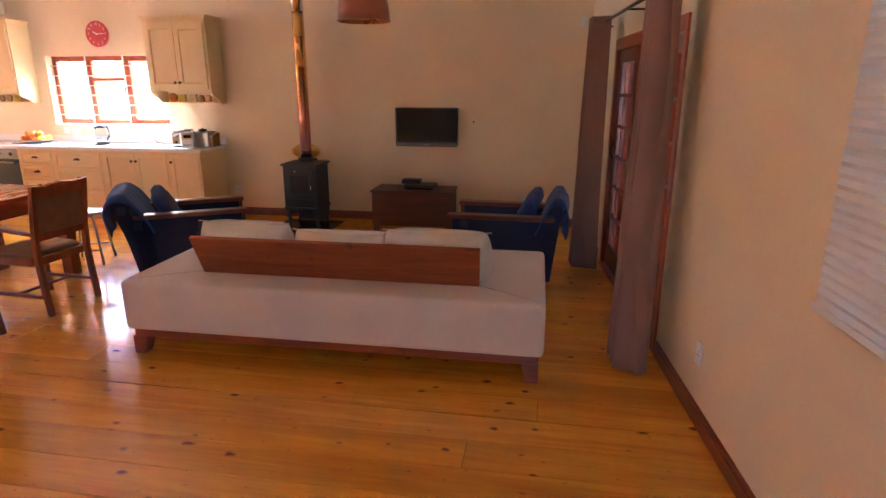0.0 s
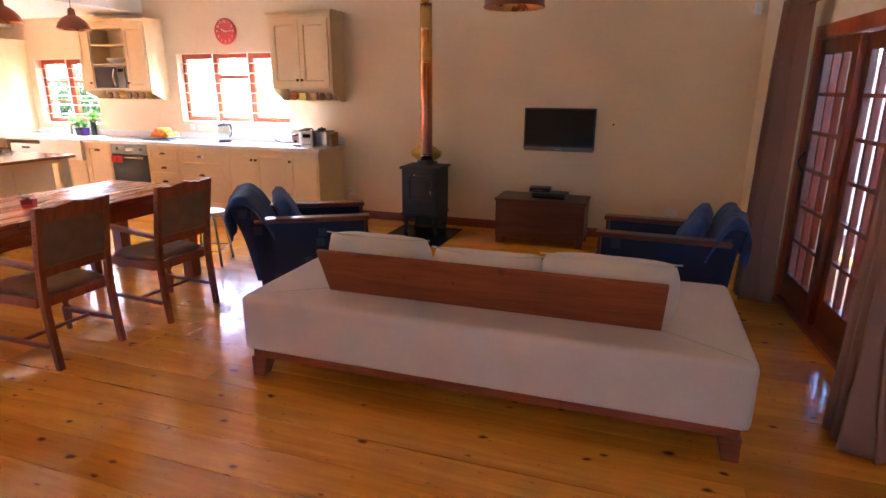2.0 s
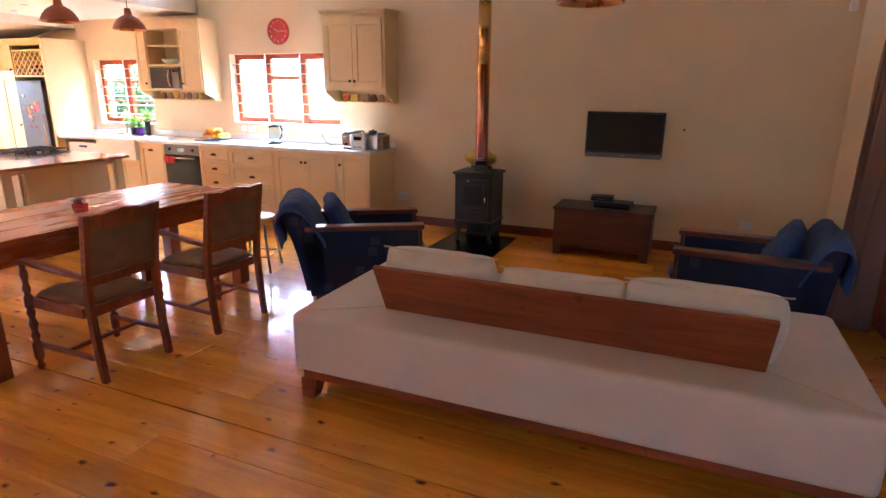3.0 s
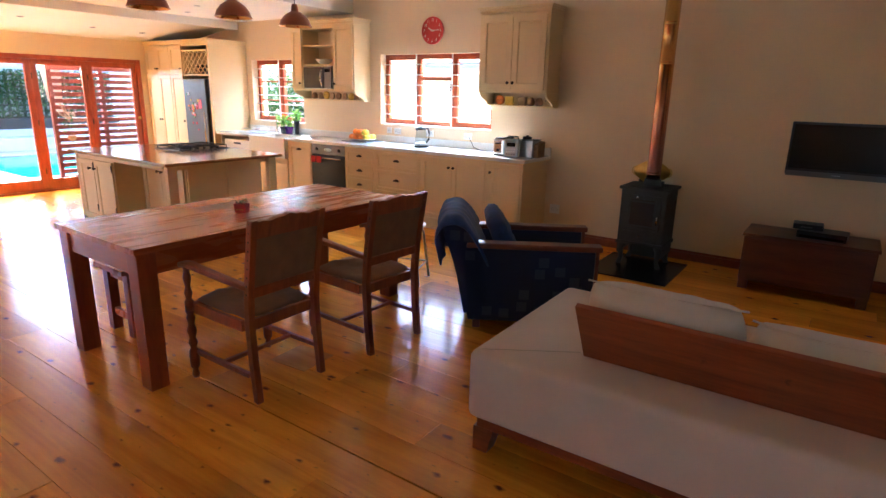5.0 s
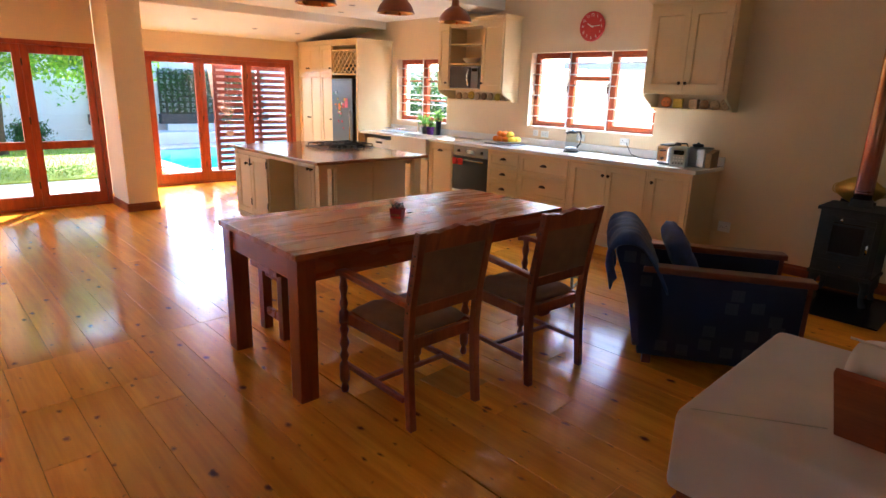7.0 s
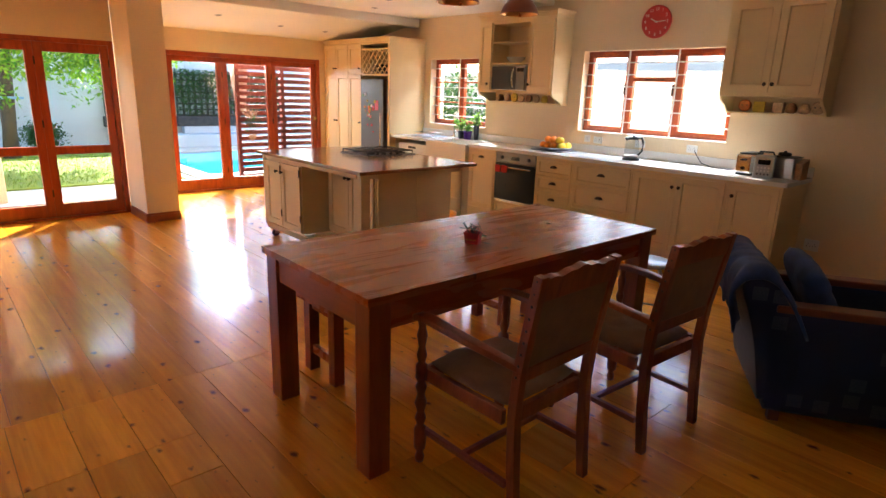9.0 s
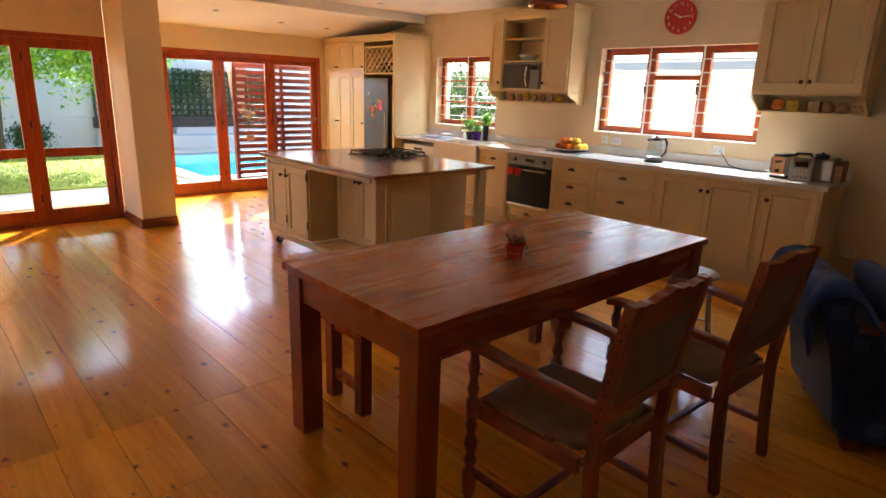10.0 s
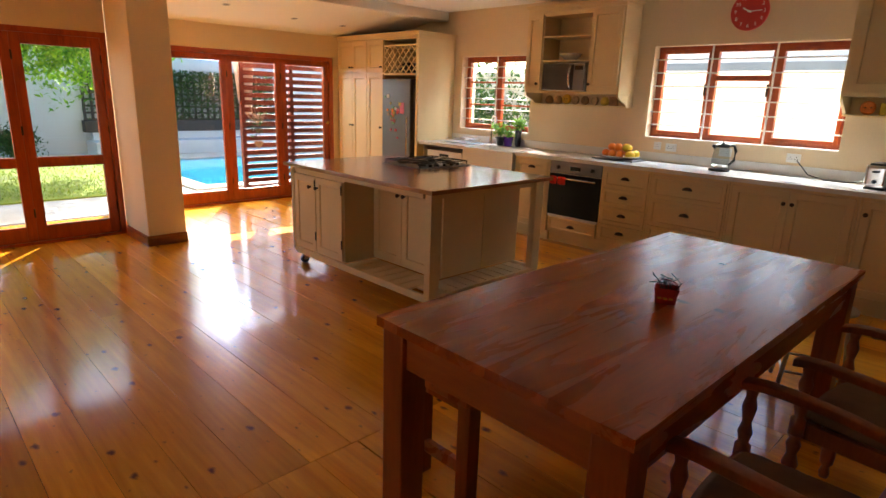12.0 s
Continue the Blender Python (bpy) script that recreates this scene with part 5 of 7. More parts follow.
for k, (a, c) in enumerate(((-0.36, -0.004), (0.004, 0.36))):
    b = bmesh.new()
    shaker(b, a, c, ZK + 0.02, 0.605, Y0C + 0.002)
    d = part("door", b, M_CREAM, sk, bevel=0.0015)
    knob(d, (c - 0.03 if k == 0 else a + 0.03), Y0C - 0.018, 0.53)
b = bmesh.new()
box(b, -0.375, 0.375, Y0C + 0.055, Y0C + 0.075, 0.0005, ZK - 0.001)
part("plinth", b, M_CREAM, sk)

wt = thing("worktop", "long white stone kitchen worktop with upstand", "worktop", (-6.58, 0, 0))
b = bmesh.new()
box(b, -9.185 + 6.58, -8.378 + 6.58, 6.385, 6.999, ZT + 0.001, 0.900)
part("slab_end", b, M_STONE, wt, bevel=0.003)
b = bmesh.new()
box(b, -8.378 + 6.58 + 0.001, -7.622 + 6.58, 6.827, 6.999, ZT + 0.001, 0.900)
part("slab_behind_sink", b, M_STONE, wt, bevel=0.003)
b = bmesh.new()
box(b, -7.621 + 6.58, -4.02 + 6.58, 6.385, 6.999, ZT + 0.001, 0.900)
part("slab", b, M_STONE, wt, bevel=0.004)
b = bmesh.new()
box(b, -9.185 + 6.58, -4.02 + 6.58, 6.982, 6.999, 0.901, 0.985)
part("upstand", b, M_STONE, wt, bevel=0.002)


# wall cabinets
def bracket(bm_, x0, x1, y_back, y_front, z_top, z_low):
    """Side cheek that sweeps back from the cabinet's depth to a shallow shelf."""
    n_ = 12
    pts_ = [(y_back, z_top), (y_front, z_top), (y_front, z_top - 0.012)]
    for i_ in range(n_ + 1):
        u_ = i_ / n_
        yy = y_front + (y_back - 0.13 - y_front) * (0.5 - 0.5 * math.cos(math.pi * u_))
        pts_.append((yy, z_top - 0.012 - (z_top - 0.012 - z_low - 0.012) * u_))
    pts_ += [(y_back - 0.13, z_low), (y_back, z_low)]
    ring_loft(bm_, [[(x, y, z) for y, z in pts_] for x in (x0, x1)])


def crown(parent, x0, x1, y0, y1, z):
    b_ = bmesh.new()
    for k, (o, a, c_) in enumerate(((0.0, 0.0, 0.03), (0.012, 0.03, 0.045), (0.026, 0.045, 0.065))):
        box(b_, x0 - o, x1 + o, y0 - o, y1, z + a, z + c_)
    part("cornice", b_, M_CREAM, parent, bevel=0.003)


wc = thing("wall_cabinet", "cream wall cabinet with two panelled doors and a low shelf", "wall cabinet", (-4.385, 0, 0), group="cream wall cabinets")
b = bmesh.new()
box(b, -0.405, 0.405, 6.692, 6.999, 1.555, 2.345)
part("body", b, M_CREAM, wc, bevel=0.002)
for k, (a, c) in enumerate(((-0.375, -0.002), (0.002, 0.375))):
    b = bmesh.new()
    shaker(b, a, c, 1.585, 2.315, 6.690, rail=0.06)
    d = part("door", b, M_CREAM, wc, bevel=0.0015)
    knob(d, -0.03 if k == 0 else 0.03, 6.67, 1.655)
crown(wc, -0.405, 0.405, 6.690, 6.999, 2.346)
for x0, x1 in ((-0.405, -0.385), (0.385, 0.405)):
    b = bmesh.new()
    bracket(b, x0, x1, 6.999, 6.70, 1.554, 1.408)
    part("bracket", b, M_CREAM, wc)
b = bmesh.new()
box(b, -0.384, 0.384, 6.862, 6.999, 1.408, 1.424)
part("low_shelf", b, M_CREAM, wc, bevel=0.002)

mc = thing("wall_cabinet", "cream wall cabinet with open shelves round a microwave", "wall cabinet", (-7.21, 0, 0), group="cream wall cabinets")
x0, xa, xb, x1, zt2 = -0.575, -0.355, 0.215, 0.575, 2.345
for a, c in ((x0, xa), (xb, x1)):
    b = bmesh.new()
    box(b, a, c, 6.692, 6.999, 1.525, zt2)
    part("side_box", b, M_CREAM, mc, bevel=0.002)
b = bmesh.new()
box(b, xa + 0.0005, xb - 0.0005, 6.98, 6.999, 1.525, zt2)
part("back_panel", b, M_CREAM, mc)
for z0, z1 in ((1.525, 1.545), (1.845, 1.863), (2.088, 2.104), (2.30, zt2)):
    b = bmesh.new()
    box(b, xa + 0.0005, xb - 0.0005, 6.695, 6.979, z0, z1)
    part("shelf", b, M_CREAM, mc, bevel=0.0015)
for k, (a, c) in enumerate(((x0 + 0.012, xa - 0.01), (xb + 0.012, x1 - 0.015))):
    b = bmesh.new()
    shaker(b, a, c, 1.55, 2.32, 6.690, rail=0.045)
    d = part("door", b, M_CREAM, mc, bevel=0.0015)
    knob(d, c - 0.028 if k == 0 else a + 0.028, 6.67, 1.62)
crown(mc, x0, x1, 6.690, 6.999, zt2 + 0.001)
for a, c in ((x0, x0 + 0.02), (x1 - 0.02, x1)):
    b = bmesh.new()
    bracket(b, a, c, 6.999, 6.70, 1.524, 1.40)
    part("bracket", b, M_CREAM, mc)
b = bmesh.new()
box(b, x0 + 0.021, x1 - 0.021, 6.862, 6.999, 1.40, 1.416)
part("low_shelf", b, M_CREAM, mc, bevel=0.002)

mw = thing("microwave", "steel microwave oven on the open shelf", "microwave", (-7.28, 6.80, 1.546))
b = bmesh.new()
box(b, -0.255, 0.265, -0.12, 0.16, 0.006, 0.285)
part("case", b, M_STEEL, mw, bevel=0.004)
b = bmesh.new()
box(b, -0.250, 0.13, -0.142, -0.121, 0.012, 0.278)
d = part("door", b, M_MWGLASS, mw, "dark glass door", bevel=0.003)
b = bmesh.new()
tube(b, [(0.105 , -0.15 - 0.03 * math.sin(math.pi * i / 10), 0.04 + 0.21 * i / 10) for i in range(11)], 0.010, 8)
part("handle", b, M_CHROME, d, "bowed steel handle", smooth=True)
b = bmesh.new()
box(b, 0.133, 0.262, -0.138, -0.121, 0.012, 0.278)
part("control_panel", b, M_STEEL_D, mw, bevel=0.002)
b = bmesh.new()
box(b, 0.15, 0.245, -0.1405, -0.1385, 0.215, 0.255)
part("display", b, M_SCREEN, mw)
bowl = bmesh.new()
lathe(bowl, [(0.05, 0.0), (0.055, 0.004), (0.105, 0.045), (0.115, 0.07), (0.111, 0.07), (0.10, 0.045), (0.05, 0.01), (0.0, 0.008)], 28, at=(-7.31, 6.83, 1.8635))
solid("serving_bowl", bowl, M_CERAMIC, "white ceramic serving bowl on the shelf above the microwave", "bowl", smooth=True)

# pantry wall with fridge niche
pn = thing("pantry_cupboard", "tall cream pantry cupboard with panelled doors and a wine rack", "pantry", (-10.06, 0, 0))
X = lambda v: v + 10.06
b = bmesh.new()
box(b, X(-10.925), X(-9.885), 6.382, 6.999, 0.09, 2.15)
part("body", b, M_CREAM, pn, bevel=0.002)
b = bmesh.new()
box(b, X(-9.235), X(-9.19), 6.36, 6.999, 0.0005, 2.15)
part("side_panel", b, M_CREAM, pn, bevel=0.002)
b = bmesh.new()
box(b, X(-9.884), X(-9.236), 6.97, 6.999, 0.0005, 2.15)
part("niche_back", b, M_CREAM_SHADE, pn)
for z0, z1 in ((1.700, 1.722), (2.05, 2.07), (2.13, 2.15)):
    b = bmesh.new()
    box(b, X(-9.884), X(-9.236), 6.37, 6.969, z0, z1)
    part("shelf", b, M_CREAM, pn, bevel=0.0015)
b = bmesh.new()
box(b, X(-10.925), X(-9.885), 6.42, 6.44, 0.0005, 0.089)
part("plinth", b, M_CREAM, pn)
leaves = [(-10.915, -10.585, 1), (-10.580, -10.245, -1), (-10.235, -9.893, 1)]
for a, c, side in leaves:
    for z0, z1 in ((0.11, 1.715), (1.735, 2.135)):
        b = bmesh.new()
        shaker(b, X(a), X(c), z0, z1, 6.380, rail=0.055)
        d = part("door", b, M_CREAM, pn, bevel=0.0015)
        knob(d, X(c - 0.028 if side > 0 else a + 0.028), 6.36, 1.02 if z0 < 1 else 1.80, 0.014)
b = bmesh.new()
# diagonal wine lattice
x_a, x_b, z_a, z_b = X(-9.884), X(-9.236), 1.723, 2.049
step = 0.108
for s in (1, -1):
    k = -6
    while k < 12:
        # line x = x_a + k*step + s*(z - z_a), cut to the opening
        pts2 = []
        for z in (z_a, z_b):
            pts2.append((x_a + k * step + s * (z - z_a), z))
        (xA, zA), (xB, zB) = pts2
        ts = sorted(((x_a - xA) / (xB - xA), (x_b - xA) / (xB - xA)))
        t0, t1 = max(0, ts[0]), min(1, ts[1])
        if t1 - t0 > 0.08:
            p0 = Vector((xA + (xB - xA) * t0, 0, zA + (zB - zA) * t0))
            p1 = Vector((xA + (xB - xA) * t1, 0, zA + (zB - zA) * t1))
            dv = (p1 - p0).normalized()
            nrm = Vector((-dv.z, 0, dv.x)) * 0.006
            yy0 = 6.375 + (0.0 if s > 0 else 0.012)
            ring_loft(b, [[p + nrm + Vector((0, yy0, 0)), p - nrm + Vector((0, yy0, 0)), p - nrm + Vector((0, yy0 + 0.011, 0)), p + nrm + Vector((0, yy0 + 0.011, 0))] for p in (p0, p1)])
        k += 1
part("wine_lattice", b, M_CREAM, pn, "diagonal cream lattice wine rack")
for (bx, bz) in ((-9.70, 1.77), (-9.59, 1.77), (-9.48, 1.77), (-9.37, 1.78), (-9.64, 1.83)):
    bo = thing("wine_bottle", "dark wine bottle lying in the lattice rack", "bottle", (bx, 6.40, bz), group="bottles in the wine rack")
    b = bmesh.new()
    lathe(b, [(0.013, 0.0), (0.014, 0.02), (0.013, 0.08), (0.036, 0.12), (0.037, 0.29), (0.0, 0.29)], 14, m=pose(0, 0.015, 0, -90, 0, 0))
    part("glass", b, M_BLACK, bo, smooth=True)
crown(pn, X(-10.93), X(-9.19), 6.36, 6.999, 2.151)

fr = thing("fridge", "tall steel fridge with colourful magnets and notes", "fridge", (-9.585, 6.68, 0))
b = bmesh.new()
box(b, -0.28, 0.28, -0.29, 0.27, 0.03, 1.655)
part("body", b, M_GREYPL, fr, bevel=0.006)
for z0, z1 in ((0.05, 0.62), (0.635, 1.65)):
    b = bmesh.new()
    box(b, -0.28, 0.28, -0.345, -0.292, z0, z1)
    d = part("door", b, M_STEEL_D, fr, "brushed steel door", bevel=0.012)
    b = bmesh.new()
    rod(b, (0.25, -0.375, z0 + 0.08 if z0 > 0.5 else z1 - 0.35), (0.25, -0.375, z0 + 0.55 if z0 > 0.5 else z1 - 0.06), 0.010)
    part("handle", b, M_CHROME, d, smooth=True)
for x in (-0.24, 0.24):
    b = bmesh.new()
    rod(b, (x, -0.2, 0.0005), (x, -0.2, 0.031), 0.02)
    part("foot", b, M_BLACK, fr)
rnd = random.Random(6)
MAG = [M_RED, M_STRAW, M_ORANGE, surface("pink_card", (0.75, 0.16, 0.22), 0.6), surface("green_tin", (0.10, 0.30, 0.10), 0.5), M_CERAMIC, M_STONEWARE]
for k in range(26):
    mg = thing("fridge_magnet", "small coloured magnet on the fridge door", "magnet", (-9.56 + rnd.gauss(-0.06, 0.08), 6.3345, 1.22 + rnd.gauss(0, 0.12)), group="magnets on the fridge")
    b = bmesh.new()
    s = rnd.uniform(0.012, 0.026)
    if k % 2:
        lathe(b, [(s, 0), (s, 0.005), (s * 0.7, 0.008), (0, 0.008)], 8, m=pose(0, 0, 0, 90, 0, 0))
    else:
        box(b, -s, s, -0.007, 0, -s * 0.8, s * 0.9)
    part("disc", b, MAG[k % len(MAG)], mg)
nt = bmesh.new()
box(nt, -9.50, -9.42, 6.330, 6.3335, 1.22, 1.36)
solid("pink_note", nt, MAG[3], "pink card held on the fridge door", "note")

# ---- island ----
IX0, IX1, IY0, IY1, IZ = -8.085, -6.25, 3.88, 5.175, 0.881
isl = thing("kitchen_island", "cream kitchen island on castors with a timber top", "kitchen island", ((IX0 + IX1) / 2, (IY0 + IY1) / 2, 0))
cx, cy = (IX0 + IX1) / 2, (IY0 + IY1) / 2
w, d_ = (IX1 - IX0) / 2, (IY1 - IY0) / 2
b = bmesh.new()
box(b, -w - 0.02, w, -d_, d_, IZ - 0.028, IZ)
part("top", b, M_ISLTOP, isl, "polished red-brown timber top", bevel=0.004)
fx0, fx1, fy0, fy1 = -w + 0.03, w - 0.05, -d_ + 0.045, d_ - 0.05
# posts at the corners
for px, py in ((fx1 - 0.045, fy0 + 0.045), (fx1 - 0.045, fy1 - 0.045)):
    b = bmesh.new()
    box(b, px - 0.012, px + 0.045, py - 0.045, py + 0.045, 0.13, IZ - 0.029)
    part("corner_post", b, M_CREAM, isl, bevel=0.004)
b = bmesh.new()
for px, py in ((fx0 + 0.02, fy0 + 0.02),):
    box(b, px - 0.02, px + 0.02, py - 0.02, py + 0.02, 0.13, IZ - 0.029)
part("left_post", b, M_CREAM, isl, bevel=0.004)
# top rails
b = bmesh.new()
box(b, fx0 + 0.041, fx1 - 0.091, fy0 + 0.01, fy0 + 0.03, IZ - 0.07, IZ - 0.029)
part("front_rail", b, M_CREAM, isl)
b = bmesh.new()
box(b, fx1 - 0.06, fx1 - 0.03, fy0 + 0.091, fy1 - 0.091, IZ - 0.075, IZ - 0.029)
part("side_rail", b, M_CREAM, isl)
# left cupboard
lc1 = -7.30 - cx
b = bmesh.new()
box(b, fx0 + 0.042, lc1, fy0 + 0.022, fy1, 0.155, IZ - 0.071)
part("left_cupboard", b, M_CREAM, isl)
for k, (a, c) in enumerate(((fx0 + 0.052, -7.685 - cx), (-7.675 - cx, lc1 - 0.012))):
    b = bmesh.new()
    shaker(b, a, c, 0.17, IZ - 0.085, fy0 + 0.020, rail=0.05)
    dd = part("door", b, M_CREAM, isl, bevel=0.0015)
    knob(dd, (c - 0.06 if k == 0 else a + 0.03), fy0, IZ - 0.17)
    for hz in (0.27, 0.70):
        bh = bmesh.new()
        rod(bh, (c, fy0 - 0.003, hz), (c, fy0 - 0.003, hz + 0.07), 0.006, n=8)
        part("hinge", bh, M_BRONZE, dd)
# middle cupboard, set back
ry = 4.215 - cy
b = bmesh.new()
box(b, lc1 + 0.001, fx1 - 0.23, ry + 0.021, fy1 - 0.02, 0.16, IZ - 0.029)
part("middle_cupboard", b, M_CREAM, isl)
mid = (lc1 + fx1 - 0.23) / 2 - 0.02
for k, (a, c) in enumerate(((lc1 + 0.02, mid - 0.002), (mid + 0.002, fx1 - 0.25))):
    b = bmesh.new()
    shaker(b, a, c, 0.18, IZ - 0.09, ry + 0.019, rail=0.055)
    dd = part("door", b, M_CREAM, isl, bevel=0.0015)
    knob(dd, (c - 0.03 if k == 0 else a + 0.03), ry, IZ - 0.16)
# end panels on the east face, set in
for k, (a, c) in enumerate(((ry + 0.03, (ry + fy1) / 2), ((ry + fy1) / 2 + 0.004, fy1 - 0.03))):
    b = bmesh.new()
    box(b, fx1 - 0.229, fx1 - 0.212, a, c, 0.17, IZ - 0.08)
    part("end_panel", b, M_CREAM, isl, bevel=0.004)
# base frame and slatted shelf
b = bmesh.new()
box(b, fx0 + 0.041, fx1 - 0.001, fy0 + 0.002, fy0 + 0.024, 0.10, 0.152)
part("base_rail_front", b, M_CREAM, isl, bevel=0.002)
b = bmesh.new()
box(b, fx1 - 0.026, fx1 - 0.002, fy0 + 0.025, fy1, 0.10, 0.152)
part("base_rail_side", b, M_CREAM, isl, bevel=0.002)
b = bmesh.new()
box(b, fx0 + 0.041, fx1 - 0.027, fy1 - 0.022, fy1 - 0.001, 0.10, 0.152)
part("base_rail_back", b, M_CREAM, isl, bevel=0.002)
n = 7
for k in range(n):
    a = lc1 + 0.005 + (fx1 - 0.24 - lc1) * k / n
    b = bmesh.new()
    box(b, a + 0.006, a + (fx1 - 0.24 - lc1) / n - 0.006, fy0 + 0.025, ry + 0.02, 0.135, 0.153)
    part("slat", b, M_CREAM, isl, bevel=0.002)
n = 10
for k in range(n):
    a = fy0 + 0.09 + (fy1 - fy0 - 0.18) * k / n
    b = bmesh.new()
    box(b, fx1 - 0.229, fx1 - 0.027, a + 0.006, a + (fy1 - fy0 - 0.18) / n - 0.006, 0.135, 0.153)
    part("slat", b, M_CREAM, isl, bevel=0.002)
for px in (fx0 + 0.07, fx1 - 0.07):
    for py in (fy0 + 0.07, fy1 - 0.07):
        b = bmesh.new()
        rod(b, (px - 0.014, py, 0.038), (px + 0.014, py, 0.038), 0.0375, n=20)
        ca = part("castor", b, M_BLACK, isl, "black rubber castor", bevel=0.003)
        b = bmesh.new()
        box(b, px - 0.022, px - 0.016, py - 0.015, py + 0.03, 0.03, 0.099)
        box(b, px + 0.016, px + 0.022, py - 0.015, py + 0.03, 0.03, 0.099)
        box(b, px - 0.022, px + 0.022, py - 0.015, py + 0.03, 0.088, 0.0995)
        part("fork", b, M_STEEL, ca)

hob = thing("gas_hob", "steel gas hob with black iron grates set in the island", "hob", (-7.35, 4.84, IZ))
b = bmesh.new()
box(b, -0.25, 0.25, -0.295, 0.295, 0.0005, 0.010)
part("plate", b, M_STEEL_D, hob, bevel=0.003)
for bx, by, rr in ((-0.12, -0.17, 0.04), (-0.12, 0.17, 0.035), (0.13, -0.17, 0.035), (0.13, 0.17, 0.045), (0.0, 0.0, 0.05)):
    b = bmesh.new()
    lathe(b, [(rr, 0.010), (rr, 0.02), (rr * 0.8, 0.026), (0.0, 0.027)], 18, at=(bx, by, 0))
    part("burner", b, M_IRON, hob, smooth=True)
for by in (-0.19, 0.0, 0.19):
    b = bmesh.new()
    for gy in (-0.085, 0.085):
        rod(b, (-0.22, by + gy, 0.04), (0.22, by + gy, 0.04), 0.005, n=6)
    for gx in (-0.22, -0.12, 0.0, 0.12, 0.22):
        rod(b, (gx, by - 0.085, 0.04), (gx, by + 0.085, 0.04), 0.005, n=6)
    for gx in (-0.22, 0.22):
        for gy in (-0.085, 0.085):
            rod(b, (gx, by + gy, 0.010), (gx, by + gy, 0.042), 0.006, n=6)
    part("grate", b, M_IRON, hob)
for k in range(5):
    b = bmesh.new()
    lathe(b, [(0.016, 0.010), (0.015, 0.03), (0.0, 0.031)], 12, at=(0.222, -0.16 + 0.08 * k, 0))
    part("knob", b, M_BLACK, hob, smooth=True)

# ---- small things in the kitchen ----
ck = thing("wall_clock", "round red wall clock with white numerals", "clock", (-5.635, 6.999, 2.245))
FACE = pose(0, 0, 0, 90, 0, 0)
b = bmesh.new()
lathe(b, [(0.150, 0.0), (0.156, 0.006), (0.156, 0.022), (0.150, 0.030), (0.142, 0.030)], 56, m=FACE, caps=False)
part("rim", b, M_RED, ck, smooth=True)
b = bmesh.new()
lathe(b, [(0.149, 0.0), (0.149, 0.020), (0.0, 0.0201)], 56, m=FACE)
part("face", b, M_RED, ck, "red dial")
for h in range(1, 13):
    a = math.radians(90 - 30 * h)
    cu = bpy.data.curves.new("numeral", "FONT")
    cu.body, cu.size, cu.align_x, cu.align_y, cu.extrude = str(h), 0.042, "CENTER", "CENTER", 0.0006
    ob = new("numeral", cu)
    ob.parent = ck
    cu.materials.append(M_CERAMIC)
    ob.matrix_basis = pose(0.118 * math.cos(a), -0.0212, 0.118 * math.sin(a), 90, 0, 0)
for nm, ang, ln, wd in (("hour_hand", 298, 0.066, 0.0055), ("minute_hand", 87, 0.10, 0.004)):
    b = bmesh.new()
    box(b, -wd, wd, -0.0245, -0.0225, -0.018, ln, pose(0, 0, 0, 0, ang, 0))
    part(nm, b, M_CERAMIC, ck)
b = bmesh.new()
lathe(b, [(0.009, 0.0205), (0.009, 0.026), (0, 0.027)], 16, m=FACE)
part("hub", b, M_CERAMIC, ck, smooth=True)


def socket_plate(x, z, wd=0.075, hg=0.075, holes=1, label="white plastic wall socket plate", m=None):
    s_ = thing("wall_socket", label, "socket", (0, 0, 0), group="white wall sockets")
    s_.matrix_basis = pose(x, 6.9995, z) if m is None else m
    b_ = bmesh.new()
    box(b_, -wd / 2, wd / 2, -0.009, 0, -hg / 2, hg / 2)
    part("plate", b_, M_WHITE, s_, bevel=0.003)
    for k_ in range(holes):
        ox = (k_ - (holes - 1) / 2) * 0.045
        b_ = bmesh.new()
        for dx, dz in ((-0.011, -0.008), (0.011, -0.008), (0.0, 0.010)):
            rod(b_, (ox + dx, -0.0105, dz), (ox + dx, -0.0085, dz), 0.0035, n=8)
        part("pin_holes", b_, M_BLACK, s_)
    b_ = bmesh.new()
    box(b_, wd / 2 - 0.02, wd / 2 - 0.008, -0.012, -0.0085, hg / 2 - 0.024, hg / 2 - 0.008)
    part("switch", b_, M_CERAMIC, s_, bevel=0.001)
    return s_


socket_plate(-6.315, 1.052)
socket_plate(-6.175, 1.045, 0.11, holes=2)
socket_plate(-5.10, 1.045, 0.11, holes=2)
socket_plate(-5.66, 1.045, 0.11, holes=2)
socket_plate(-3.93, 0.325, 0.115, 0.10, 2)
socket_plate(-0.22, 0.33, 0.115, 0.075, 1)
socket_plate(0, 0, 0.075, 0.115, 1, m=EAST @ pose(-0.0005, -4.10, 0.35, 0, 0, -90))
b = bmesh.new()
lathe(b, [(0.011, 0.0), (0.011, 0.002), (0.006, 0.0022), (0, 0.0022)], 12, m=pose(-0.87, 6.9995, 1.212, 90, 0, 0))
solid("cable_hole_cap", b, M_BLACK, "small black cap in the wall beside the television", "wall cap")
se = thing("alarm_sensor", "small white alarm sensor high on the wall", "sensor", (0.33, 6.999, 2.29))
b = bmesh.new()
box(b, -0.03, 0.03, -0.045, 0, -0.055, 0.055)
part("case", b, M_WHITE, se, bevel=0.012)
b = bmesh.new()
box(b, -0.02, 0.02, -0.0475, -0.0455, -0.03, 0.01)
part("lens", b, M_BLIND, se, bevel=0.003)

